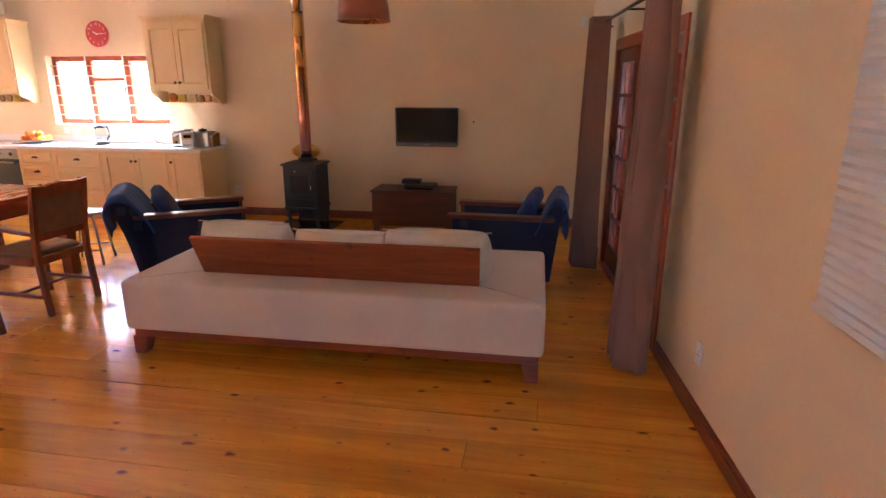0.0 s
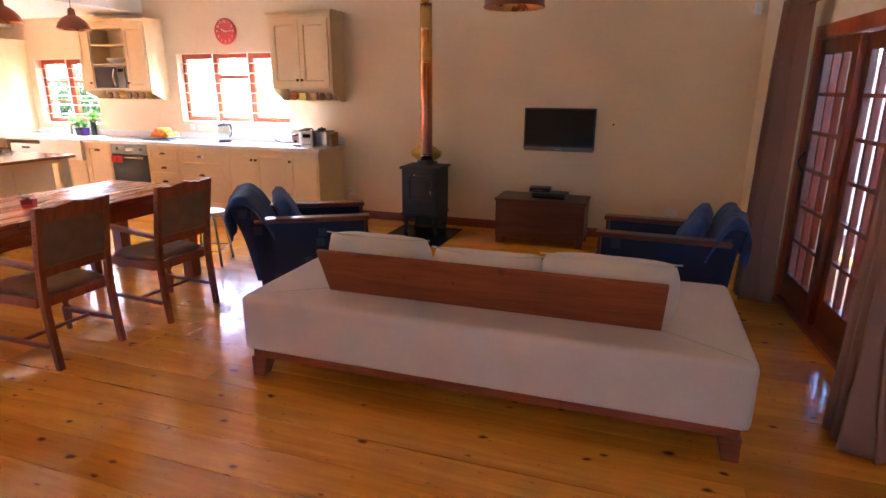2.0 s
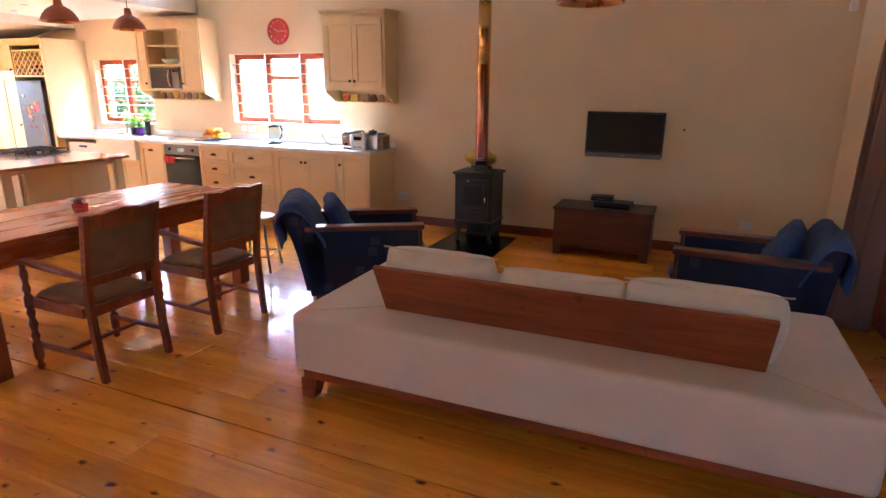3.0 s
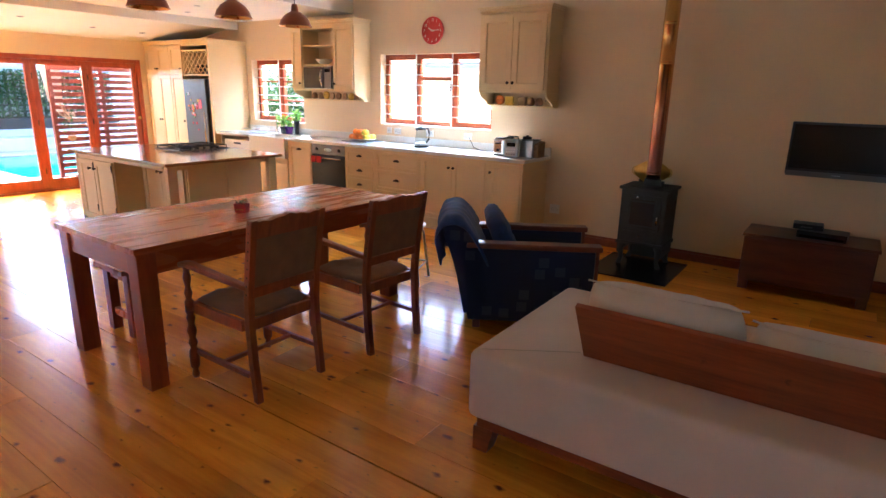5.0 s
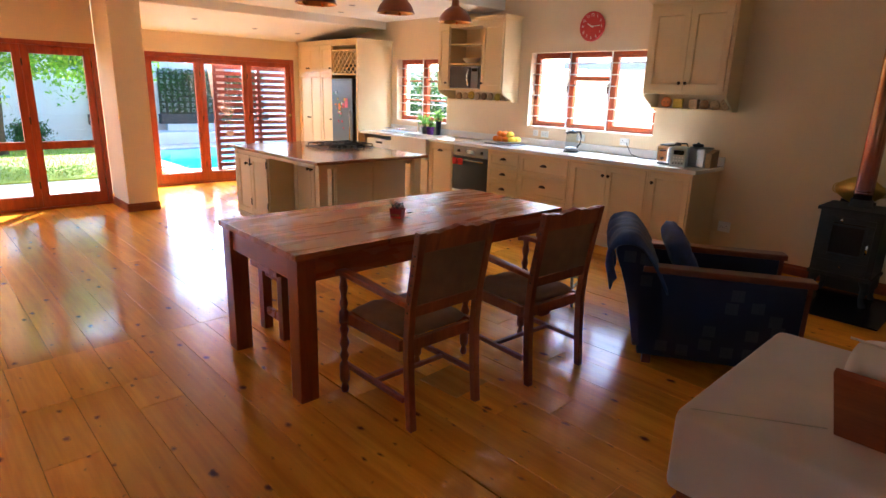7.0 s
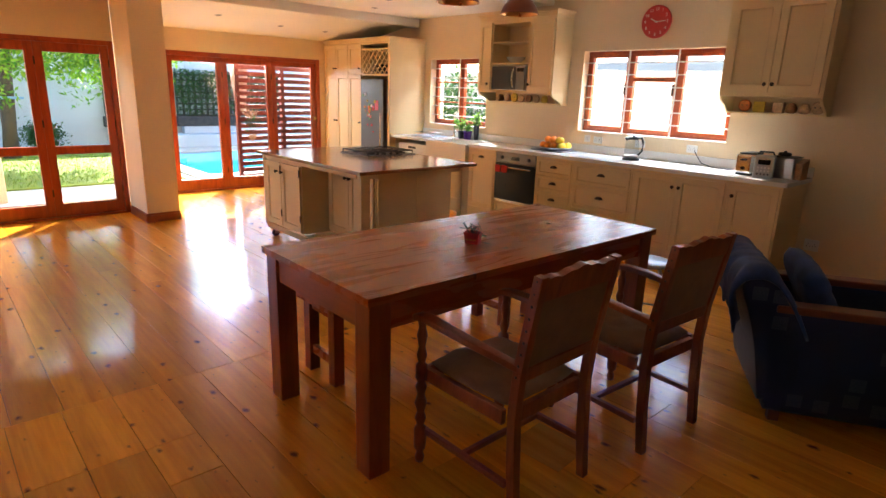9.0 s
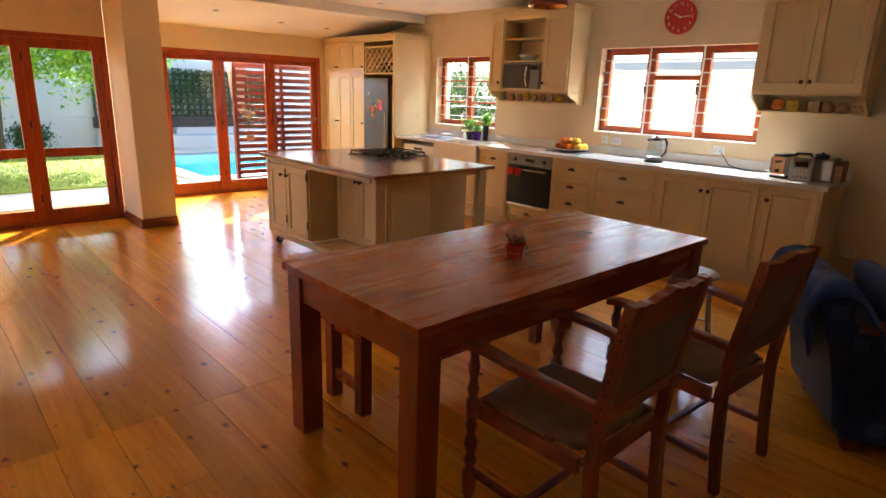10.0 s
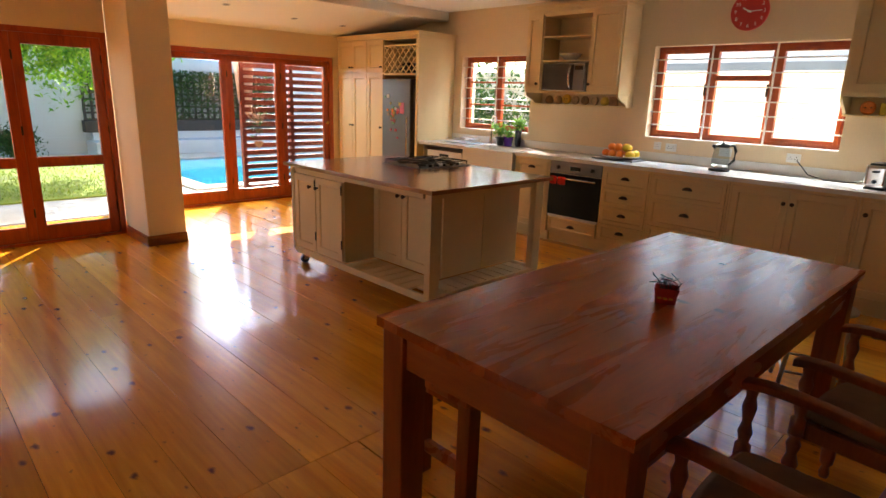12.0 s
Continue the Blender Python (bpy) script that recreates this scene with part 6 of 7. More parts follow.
kt = thing("glass_kettle", "glass and black electric kettle on the worktop", "kettle", (-5.60, 6.74, 0.9005))
b = bmesh.new()
lathe(b, [(0.085, 0.0), (0.085, 0.018), (0.07, 0.022), (0, 0.022)], 28)
part("power_base", b, M_BLACK, kt, smooth=True)
b = bmesh.new()
lathe(b, [(0.068, 0.023), (0.070, 0.05), (0.0, 0.052)], 28)
part("heater", b, M_STEEL, kt, smooth=True)
b = bmesh.new()
lathe(b, [(0.069, 0.05), (0.072, 0.09), (0.064, 0.17), (0.058, 0.205)], 28, caps=False)
g = part("jug", b, glass_pane("kettle_glass", (0.80, 0.84, 0.86)), kt, "clear glass jug", smooth=True)
b = bmesh.new()
lathe(b, [(0.059, 0.205), (0.055, 0.228), (0.02, 0.236), (0.014, 0.25), (0, 0.252)], 28)
part("lid", b, M_BLACK, kt, smooth=True)
b = bmesh.new()
tube(b, [(0.055, 0, 0.225), (0.10, 0, 0.225), (0.118, 0, 0.18), (0.112, 0, 0.10), (0.075, 0, 0.055)], [0.012, 0.013, 0.012, 0.012, 0.01], 8)
part("handle", b, M_BLACK, kt, smooth=True)
b = bmesh.new()
tube(b, [(-0.055, 0, 0.20), (-0.075, 0, 0.212), (-0.082, 0, 0.218)], [0.018, 0.014, 0.01], 8)
part("spout", b, M_BLACK, kt, smooth=True)

bd = bmesh.new()
box(bd, -6.80, -6.36, 6.60, 6.88, 0.9005, 0.914)
solid("serving_board", bd, M_BOARD, "grey slate serving board on the worktop", "board", bevel=0.003)
pl = bmesh.new()
lathe(pl, [(0.09, 0.0), (0.095, 0.003), (0.165, 0.018), (0.185, 0.026), (0.183, 0.030), (0.16, 0.023), (0.09, 0.008), (0, 0.007)], 36, at=(-6.57, 6.75, 0.9145))
solid("fruit_plate", pl, M_CERAMIC, "wide white plate for fruit", "plate", smooth=True)
rnd = random.Random(12)
spots = [(0.0, 0.0, 0), (0.085, 0.0, 0), (-0.085, 0.01, 0), (0.045, 0.075, 0), (-0.045, 0.075, 0), (0.04, -0.075, 0), (-0.045, -0.072, 0), (0.125, 0.06, 0), (-0.13, -0.05, 0), (0.13, -0.05, 0), (0.04, 0.02, 1), (-0.045, 0.03, 1), (0.0, -0.05, 1), (0.085, -0.03, 1), (-0.08, -0.03, 1)]
for k, (x, y, lv) in enumerate(spots):
    rr = 0.041
    lemon = k in (7, 9, 13)
    f = thing("lemon" if lemon else "orange", "ripe yellow lemon on the fruit plate" if lemon else "ripe orange heaped on the fruit plate", "fruit", (-6.57 + x, 6.75 + y, 0.9225 + rr * (0.95 if lv == 0 else 2.45)), rnd.uniform(0, 90), "fruit on the plate")
    b = bmesh.new()
    ball(b, (0, 0, 0), rr, (1.22, 0.95, 0.95) if lemon else (1, 1, 0.94), 3)
    part("peel", b, M_LEMON if lemon else M_ORANGE, f, smooth=True)
    b = bmesh.new()
    lathe(b, [(0.005, rr * 0.90), (0.004, rr * 0.96), (0, rr * 0.965)], 6)
    part("stalk", b, M_LEAF_DARK, f)

ts = thing("toaster", "silver two-slice toaster with a black top on the worktop", "toaster", (-4.43, 6.70, 0.9005), -6)
b = bmesh.new()
box(b, -0.075, 0.065, -0.12, 0.12, 0.014, 0.178)
part("body", b, M_CHROME, ts, bevel=0.022, seg=3)
b = bmesh.new()
box(b, -0.068, 0.058, -0.11, 0.11, 0.0, 0.016)
part("base", b, M_BLACK, ts)
b = bmesh.new()
box(b, -0.055, 0.045, -0.105, 0.105, 0.1785, 0.190)
top = part("top_plate", b, M_BLACK, ts, "black top plate", bevel=0.003)
for x in (-0.032, 0.022):
    b = bmesh.new()
    box(b, x - 0.012, x + 0.012, -0.085, 0.085, 0.1902, 0.1925)
    part("slot", b, M_GREYPL, top)
b = bmesh.new()
box(b, -0.022, 0.012, -0.148, -0.119, 0.125, 0.140)
part("lever", b, M_BLACK, ts, bevel=0.003)
b = bmesh.new()
lathe(b, [(0.014, 0.0), (0.014, 0.012), (0.0, 0.013)], 14, m=pose(-0.005, -0.119, 0.06, 90, 0, 0))
part("browning_dial", b, M_BLACK, ts, smooth=True)

rd = thing("kitchen_radio", "pale silver kitchen radio with round buttons and display", "radio", (-4.275, 6.57, 0.9005), 14)
M_RADIO = surface("pale_blue_plastic", (0.50, 0.56, 0.58), 0.32, vary=0.06)
b = bmesh.new()
vs = box(b, -0.075, 0.075, -0.05, 0.05, 0.0, 0.185)
for v in vs:
    if v.co.z > 0.1:
        v.co.y += 0.022
case = part("case", b, M_RADIO, rd, bevel=0.014, seg=3)
LEAN = pose(0, -0.05, 0, -math.degrees(math.atan(0.022 / 0.185)), 0, 0)
b = bmesh.new()
box(b, -0.058, 0.058, -0.0035, -0.0005, 0.02, 0.170, LEAN)
face = part("face_plate", b, M_STEEL, rd, "brushed silver face plate", bevel=0.001)
b = bmesh.new()
box(b, -0.045, 0.045, -0.0062, -0.0037, 0.112, 0.152, LEAN)
part("display", b, M_SCREEN, face)
for i in range(4):
    for j in range(3):
        b = bmesh.new()
        lathe(b, [(0.008, 0.0), (0.008, 0.004), (0.0, 0.005)], 10, m=LEAN @ pose(-0.039 + 0.026 * i, -0.0036, 0.034 + 0.026 * j, 90, 0, 0))
        part("button", b, M_CERAMIC if j else M_GREYPL, face)
b = bmesh.new()
tube(b, [(-0.06, 0.03, 0.186), (-0.05, 0.03, 0.212), (0.05, 0.03, 0.212), (0.06, 0.03, 0.186)], 0.007, 8)
part("carry_handle", b, M_BLACK, rd, smooth=True)
sp = thing("bread_tin", "grey steel bread tin behind the radio", "tin", (-4.155, 6.76, 0.9005))
b = bmesh.new()
box(b, -0.10, 0.075, -0.09, 0.09, 0.0, 0.170)
part("case", b, M_STEEL, sp, bevel=0.012, seg=3)
b = bmesh.new()
box(b, -0.102, 0.077, -0.092, 0.092, 0.171, 0.180)
part("lid", b, M_STEEL_D, sp, bevel=0.003)
kb = thing("knife_block", "brown timber knife block at the end of the worktop", "knife block", (-4.048, 6.76, 0.9005))
b = bmesh.new()
vs = box(b, -0.028, 0.026, -0.08, 0.08, 0.0, 0.165)
for v in vs:
    if v.co.z > 0.1 and v.co.y < 0:
        v.co.z -= 0.03
part("block", b, M_STONEWARE, kb, bevel=0.004)
jr = thing("black_jar", "small black lidded jar on top of the bread tin", "jar", (-4.19, 6.75, 1.0807))
b = bmesh.new()
lathe(b, [(0.045, 0.0), (0.05, 0.008), (0.05, 0.022), (0.044, 0.028), (0.012, 0.032), (0.010, 0.042), (0.0, 0.044)], 20)
part("pot", b, M_BLACK, jr, smooth=True)
b = bmesh.new()
tube(b, [(-5.07, 6.985, 1.03), (-5.03, 6.95, 1.0), (-4.95, 6.90, 0.93), (-4.82, 6.86, 0.905), (-4.66, 6.85, 0.906), (-4.52, 6.80, 0.94), (-4.46, 6.74, 0.97)], 0.0045, 6)
solid("power_cable", b, M_BLACK, "black power cable from toaster to wall socket", "cable", smooth=True)

# ornaments on the low shelves
rnd = random.Random(2)
def carved(x, y, z, kind, mat, label, group, size=1.0):
    o = thing("ornament", label, "ornament", (x, y, z), rnd.uniform(-12, 12), group)
    b_ = bmesh.new()
    if kind == "face":
        lathe(b_, [(0.045, -0.018), (0.052, -0.01), (0.052, 0.01), (0.04, 0.02), (0, 0.022)], 18, m=pose(0, 0, 0.0525, 90, 0, 0))
    elif kind == "slice":
        lathe(b_, [(0.04, -0.014), (0.044, -0.01), (0.044, 0.01), (0.04, 0.014), (0.0, 0.012)], 16, m=pose(0, 0, 0.045, 90, 0, 0))
    elif kind == "block":
        box(b_, -0.045, 0.045, -0.02, 0.02, 0, 0.09)
    else:
        lathe(b_, [(0.02, 0.0), (0.04, 0.01), (0.047, 0.04), (0.03, 0.075), (0.02, 0.085), (0, 0.088)], 14)
    part("body", b_, mat, o, smooth=kind == "gourd", bevel=0.004 if kind == "block" else 0)
    if kind == "face":
        b_ = bmesh.new()
        for ex in (-0.018, 0.018):
            ball(b_, (ex, -0.024 if kind != "gourd" else -0.043, 0.055), 0.007, sub=1)
        part("painted_spots", b_, M_BLACK if mat is not M_STONEWARE else M_STRAW, o)
M_PAINT = surface("orange_paint", (0.62, 0.17, 0.03), 0.5, vary=0.35, scale=30)
for k, (x, kind, mat) in enumerate(((-4.64, "face", M_PAINT), (-4.52, "block", M_STRAW), (-4.36, "block", M_SLICE), (-4.26, "gourd", M_STONEWARE), (-4.16, "gourd", M_SLICE), (-4.06, "face", M_SLICE))):
    carved(x, 6.915, 1.4245, kind, mat, "small painted wooden ornament on the low shelf", "ornaments under the wall cabinets")
for k, (x, kind, mat) in enumerate(((-7.60, "gourd", M_STONEWARE), (-7.48, "gourd", M_SLICE), (-7.37, "face", M_STRAW), (-7.26, "slice", M_SLICE), (-7.14, "slice", M_STONEWARE), (-7.02, "slice", M_SLICE), (-6.90, "gourd", M_STRAW), (-6.80, "block", M_STONEWARE), (-6.70, "gourd", M_SLICE))):
    carved(x, 6.915, 1.4165, kind, mat, "small carved wooden ornament on the low shelf", "ornaments under the wall cabinets")

# tap, drying rack, plants
tp = thing("mixer_tap", "tall chrome gooseneck tap behind the sink", "tap", (-8.42, 6.90, 0.9005))
b = bmesh.new()
lathe(b, [(0.026, 0), (0.026, 0.012), (0.018, 0.02), (0.017, 0.10), (0.012, 0.11)], 18)
part("base", b, M_CHROME, tp, smooth=True)
b = bmesh.new()
tube(b, [(0, 0, 0.10), (0, 0, 0.27)] + [(0.055 - 0.055 * math.cos(math.pi * i / 10), -0.05 * i / 10, 0.27 + 0.07 * math.sin(math.pi * i / 10)) for i in range(1, 11)] + [(0.11, -0.05, 0.22)], 0.011, 10)
part("spout", b, M_CHROME, tp, smooth=True)
b = bmesh.new()
rod(b, (0.015, 0, 0.06), (0.075, 0, 0.085), 0.006)
part("lever", b, M_CHROME, tp, smooth=True)
rk = thing("drying_rack", "low wire dish rack with a pale blue tray", "dish rack", (-8.72, 6.72, 0.9005))
b = bmesh.new()
box(b, -0.20, 0.20, -0.14, 0.14, 0.0, 0.014)
part("tray", b, surface("pale_blue_tray", (0.40, 0.50, 0.58), 0.4, vary=0.1), rk, bevel=0.004)
b = bmesh.new()
for k in range(9):
    x = -0.18 + 0.045 * k
    tube(b, [(x, -0.12, 0.014), (x, -0.12, 0.055), (x, 0.12, 0.055), (x, 0.12, 0.014)], 0.0025, 5)
for y in (-0.12, 0.12):
    rod(b, (-0.19, y, 0.055), (0.19, y, 0.055), 0.003, n=6)
part("wires", b, M_CHROME, rk)


def pot_plant(at, pot_mat, rp, hp, label, n_, spread, height, leaf, seed):
    p_ = thing("potted_plant", label, "plant", at)
    b_ = bmesh.new()
    lathe(b_, [(rp * 0.75, 0), (rp, hp * 0.92), (rp * 1.06, hp * 0.93), (rp * 1.06, hp), (rp * 0.95, hp), (rp * 0.9, hp * 0.9), (0, hp * 0.88)], 22)
    part("pot", b_, pot_mat, p_, smooth=True)
    r_ = random.Random(seed)
    b_ = bmesh.new()
    tips_ = []
    for _ in range(16):
        a_ = r_.uniform(0, 6.28)
        t_ = Vector((math.cos(a_) * spread * r_.uniform(0.2, 1), math.sin(a_) * spread * 0.7 * r_.uniform(0.2, 1), hp + height * r_.uniform(0.45, 1)))
        tube(b_, [(0, 0, hp * 0.88), Vector((t_.x * 0.4, t_.y * 0.4, hp + (t_.z - hp) * 0.6)), t_], 0.0025, 5)
        tips_.append(t_)
    part("stems", b_, M_LEAF_DARK, p_)
    b_ = bmesh.new()
    for t_ in tips_:
        for _ in range(n_):
            c_ = t_ + Vector((r_.gauss(0, 0.025), r_.gauss(0, 0.025), r_.gauss(-0.02, 0.03)))
            q_ = Euler((r_.uniform(-0.9, 0.9), r_.uniform(-0.9, 0.9), r_.uniform(0, 6.28))).to_matrix()
            s_ = leaf * r_.uniform(0.7, 1.3)
            vs_ = [b_.verts.new(c_ + q_ @ Vector(v_) * s_) for v_ in ((-0.5, 0, 0), (-0.15, -0.26, 0.06), (0.5, 0, -0.05), (-0.15, 0.26, 0.06))]
            b_.faces.new(vs_)
    part("leaves", b_, M_LEAF, p_, "fresh green leaves")
    return p_


pot_plant((-8.27, 6.90, 0.9005), M_POTDARK, 0.055, 0.10, "leafy green herb in a dark pot by the window", 9, 0.11, 0.15, 0.05, 3)
pot_plant((-8.13, 6.88, 0.9005), M_PURPLE, 0.062, 0.11, "leafy plant in a purple glazed pot", 6, 0.06, 0.07, 0.04, 4)
pot_plant((-8.02, 6.93, 0.9005), M_POTDARK, 0.04, 0.20, "bright green plant in a tall dark pot", 8, 0.07, 0.12, 0.05, 5)

# ceiling downlights
for x, y in ((-10.10, 4.38), (-10.30, 5.32), (-10.35, 6.05)):
    z = 2.18 + (x - (XW - 0.24)) / (-9.36 - XW + 0.24) * 0.27
    dl = thing("downlight", "small recessed ceiling downlight, off", "downlight", (x, y, z - 0.001), group="downlights")
    dl.matrix_basis = pose(x, y, z - 0.001, 0, -8.5, 0)
    b = bmesh.new()
    lathe(b, [(0.03, -0.004), (0.042, -0.004), (0.044, 0.0)], 20, caps=False)
    part("ring", b, M_STEEL, dl, smooth=True)
    b = bmesh.new()
    lathe(b, [(0.03, -0.002), (0.0, -0.0015)], 20, caps=False)
    part("lamp", b, M_GREYPL, dl)
for x, y in ((-8.9, 4.0), (-8.2, 5.6), (-8.9, 5.9)):
    dl = thing("downlight", "small recessed ceiling downlight, off", "downlight", (x, y, 2.4995), group="downlights")
    b = bmesh.new()
    lathe(b, [(0.03, -0.004), (0.042, -0.004), (0.044, 0.0)], 20, caps=False)
    part("ring", b, M_STEEL, dl, smooth=True)
    b = bmesh.new()
    lathe(b, [(0.03, -0.002), (0.0, -0.0015)], 20, caps=False)
    part("lamp", b, M_GREYPL, dl)
# a glossy repair piece let into the floor under the chair
b = bmesh.new()
box(b, -0.135, 0.135, -0.125, 0.125, 0.0012, 0.0035, pose(-3.82, 3.24, 0, 0, 0, 4))
solid("loose_floor_board", b, M_PATCH, "glossy pale floor piece under the dining chair", "floor piece", bevel=0.001)

# ---- outdoors ----
bm = bmesh.new()
box(bm, -300, 300, -300, 300, -0.6, -0.10)
struct("ground", bm, M_PAVE, "pale sunlit paving and ground")
bm = bmesh.new()
box(bm, -18.4, -12.9, -6, 4.75, -0.096, -0.075)
tagged(struct("lawn", bm, M_GRASS, "sunlit green lawn"), category="lawn", kind="structure")
rnd = random.Random(11)
verts, faces = [], []
for i in range(9000):
    x, y = rnd.uniform(-18.3, -12.95), rnd.uniform(0.5, 4.7)
    a, h, wd = rnd.uniform(0, 6.28), rnd.uniform(0.02, 0.05), 0.006
    k = len(verts)
    verts += [(x - wd * math.cos(a), y - wd * math.sin(a), -0.076), (x + wd * math.cos(a), y + wd * math.sin(a), -0.076), (x + rnd.uniform(-0.02, 0.02), y + rnd.uniform(-0.02, 0.02), -0.076 + h)]
    faces.append((k, k + 1, k + 2))
me = bpy.data.meshes.new("grass")
me.from_pydata(verts, [], faces)
me.materials.append(M_BLADE)
tagged(new("grass", me), "short green lawn grass", "grass", kind="stuff")
bm = bmesh.new()
box(bm, -16.9, -13.0, 5.2, 11.0, -0.0995, -0.085)
struct("water", bm, M_WATER, "bright blue pool water")
bm = bmesh.new()
for a in ((-17.2, -16.9, 4.9, 11.3), (-13.0, -12.7, 4.9, 11.3), (-16.9, -13.0, 4.9, 5.2), (-16.9, -13.0, 11.0, 11.3)):
    box(bm, *a, -0.0995, -0.06)
struct("pavement_pool_coping", bm, M_PAVE, "pale stone coping round the pool", bevel=0.01)
# boundary wall of precast panels with capping and posts
bw = tagged(new("wall_boundary"), "white precast boundary wall", "wall", kind="structure")
for i in range(12):
    y0 = -7 + 2.0 * i
    for k in range(6):
        b = bmesh.new()
        box(b, -19.06, -19.0, y0 + 0.069, y0 + 1.931, -0.1 + 0.38 * k, -0.1 + 0.38 * (k + 1) - 0.0005)
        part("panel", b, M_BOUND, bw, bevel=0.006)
    b = bmesh.new()
    box(b, -19.07, -18.985, y0 - 0.0695, y0 + 0.0695, -0.1, 2.24)
    part("post", b, M_BOUND, bw, bevel=0.01)
# raised white step and planter boxes with climbers on trellis
bm = bmesh.new()
box(bm, -18.95, -18.1, 4.9, 14, -0.1, 0.22)
struct("pavement_step", bm, M_BOUND, "low white plastered step along the wall", bevel=0.02)


def leaf_cloud(bm_, n, fn, size, rnd_):
    for _ in range(n):
        p = fn()
        if p is None:
            continue
        q = Euler((rnd_.uniform(-1.2, 1.2), rnd_.uniform(-1.2, 1.2), rnd_.uniform(0, 6.28))).to_matrix()
        s = size * rnd_.uniform(0.6, 1.3)
        vs = [bm_.verts.new(p + q @ Vector(c) * s) for c in ((-0.5, 0, 0), (0, -0.22, 0.05), (0.5, 0, -0.03), (0, 0.22, 0.05))]
        bm_.faces.new(vs)


def trellis(y0, y1, seed, dens):
    t = thing("planted_trellis", "dark timber trellis with a green climber in a black planter", "trellis", (-18.9, (y0 + y1) / 2, 0), group="trellises on the boundary wall")
    hw = (y1 - y0) / 2
    for k in range(int((y1 - y0) / 0.16) + 1):
        b = bmesh.new()
        box(b, -0.02, 0.0, -hw + 0.16 * k, -hw + 0.16 * k + 0.06, 0.62, 1.78)
        part("upright", b, M_TRELLIS, t)
    for k in range(8):
        b = bmesh.new()
        box(b, 0.002, 0.02, -hw, hw, 0.66 + 0.15 * k, 0.70 + 0.15 * k)
        part("slat", b, M_TRELLIS, t)
    b = bmesh.new()
    box(b, -0.03, 0.24, -hw - 0.05, hw + 0.05, 0.40, 0.66)
    part("planter", b, M_TRELLIS, t, "black planter box", bevel=0.01)
    b = bmesh.new()
    box(b, 0.0, 0.2, -hw + 0.1, hw - 0.1, 0.2, 0.40)
    part("plinth", b, M_BOUND, t)
    r = random.Random(seed)
    b = bmesh.new()
    leaf_cloud(b, int(dens * (y1 - y0)), lambda: Vector((r.gauss(0.06, 0.05), r.uniform(-hw, hw), 0.65 + 1.2 * r.random() ** 0.7)), 0.085, r)
    part("climber", b, M_LEAF_DARK, t, "dark green climbing plant")


trellis(6.6, 9.6, 1, 1500)
trellis(4.9, 5.9, 2, 420)
# shrub by the wall
r = random.Random(9)
sh = thing("shrub", "dark green rounded shrub by the wall", "shrub", (-18.1, 3.45, -0.08))
b = bmesh.new()
for k in range(5):
    tube(b, [(0, 0, 0), (r.uniform(-0.15, 0.15), r.uniform(-0.15, 0.15), 0.3), (r.uniform(-0.3, 0.3), r.uniform(-0.3, 0.3), 0.6)], [0.03, 0.02, 0.01], 6)
part("stems", b, M_BARK, sh)
b = bmesh.new()
leaf_cloud(b, 2800, lambda: Vector((r.gauss(0, 0.17), r.gauss(0, 0.17), 0.34 + r.gauss(0, 0.13))), 0.075, r)
part("foliage", b, M_LEAF_DARK, sh)

# tree over the lawn: tapered trunk, limbs, hanging sprays of leaves
r = random.Random(21)
tree = thing("garden_tree", "leafy garden tree with hanging bright green sprays", "tree", (-17.1, 2.75, -0.08))
b = bmesh.new()
tube(b, [(0, 0, 0), (0.05, 0.03, 0.8), (0.0, 0.1, 1.7), (0.12, 0.18, 2.6), (0.2, 0.3, 3.6)], [0.17, 0.13, 0.115, 0.10, 0.06], 12)
part("trunk", b, M_BARK, tree, smooth=True)
tips = []
b = bmesh.new()
for k in range(30):
    a = r.uniform(0, 6.28) if k > 20 else r.uniform(-0.3, 1.25)
    z0 = r.uniform(1.7, 3.4)
    ln = r.uniform(1.3, 2.9)
    p0 = Vector((0.1, 0.15, z0))
    p1 = p0 + Vector((math.cos(a) * ln * 0.5, math.sin(a) * ln * 0.5, r.uniform(0.4, 0.9)))
    p2 = p0 + Vector((math.cos(a) * ln, math.sin(a) * ln, r.uniform(0.0, 0.5)))
    tube(b, [p0, p1, p2], [0.05, 0.03, 0.012], 6)
    tips += [p1, p2, (p1 + p2) / 2]
part("limbs", b, M_BARK, tree, smooth=True)
b = bmesh.new()
for tip in tips:
    for _ in range(6):
        c = tip + Vector((r.gauss(0, 0.35), r.gauss(0, 0.35), r.gauss(0.1, 0.25)))
        drop = r.uniform(0.2, 0.9)
        leaf_cloud(b, 60, lambda: c + Vector((r.gauss(0, 0.11), r.gauss(0, 0.11), -drop * r.random())), 0.115, r)
part("crown", b, M_LEAF_TREE, tree)
ty = thing("hanging_tray", "pale blue tray hung on the tree trunk", "tray", (-16.96, 2.83, 1.10))
b = bmesh.new()
box(b, 0.0, 0.22, -0.22, 0.22, 0, 0.045)
part("dish", b, surface("pale_blue_paint", (0.20, 0.36, 0.62), 0.5, vary=0.1), ty, bevel=0.008)
b = bmesh.new()
rod(b, (0.02, 0, 0.04), (-0.04, 0, 0.32), 0.006, n=6)
part("wire", b, M_BRONZE, ty)
# plastered pillar outside the garden doors
bm = bmesh.new()
box(bm, -12.25, -11.9, 1.72, 2.13, -0.1, 2.62)
solid("veranda_pillar", bm, M_WALL, "cream plastered pillar outside the garden doors", "pillar", bevel=0.012)
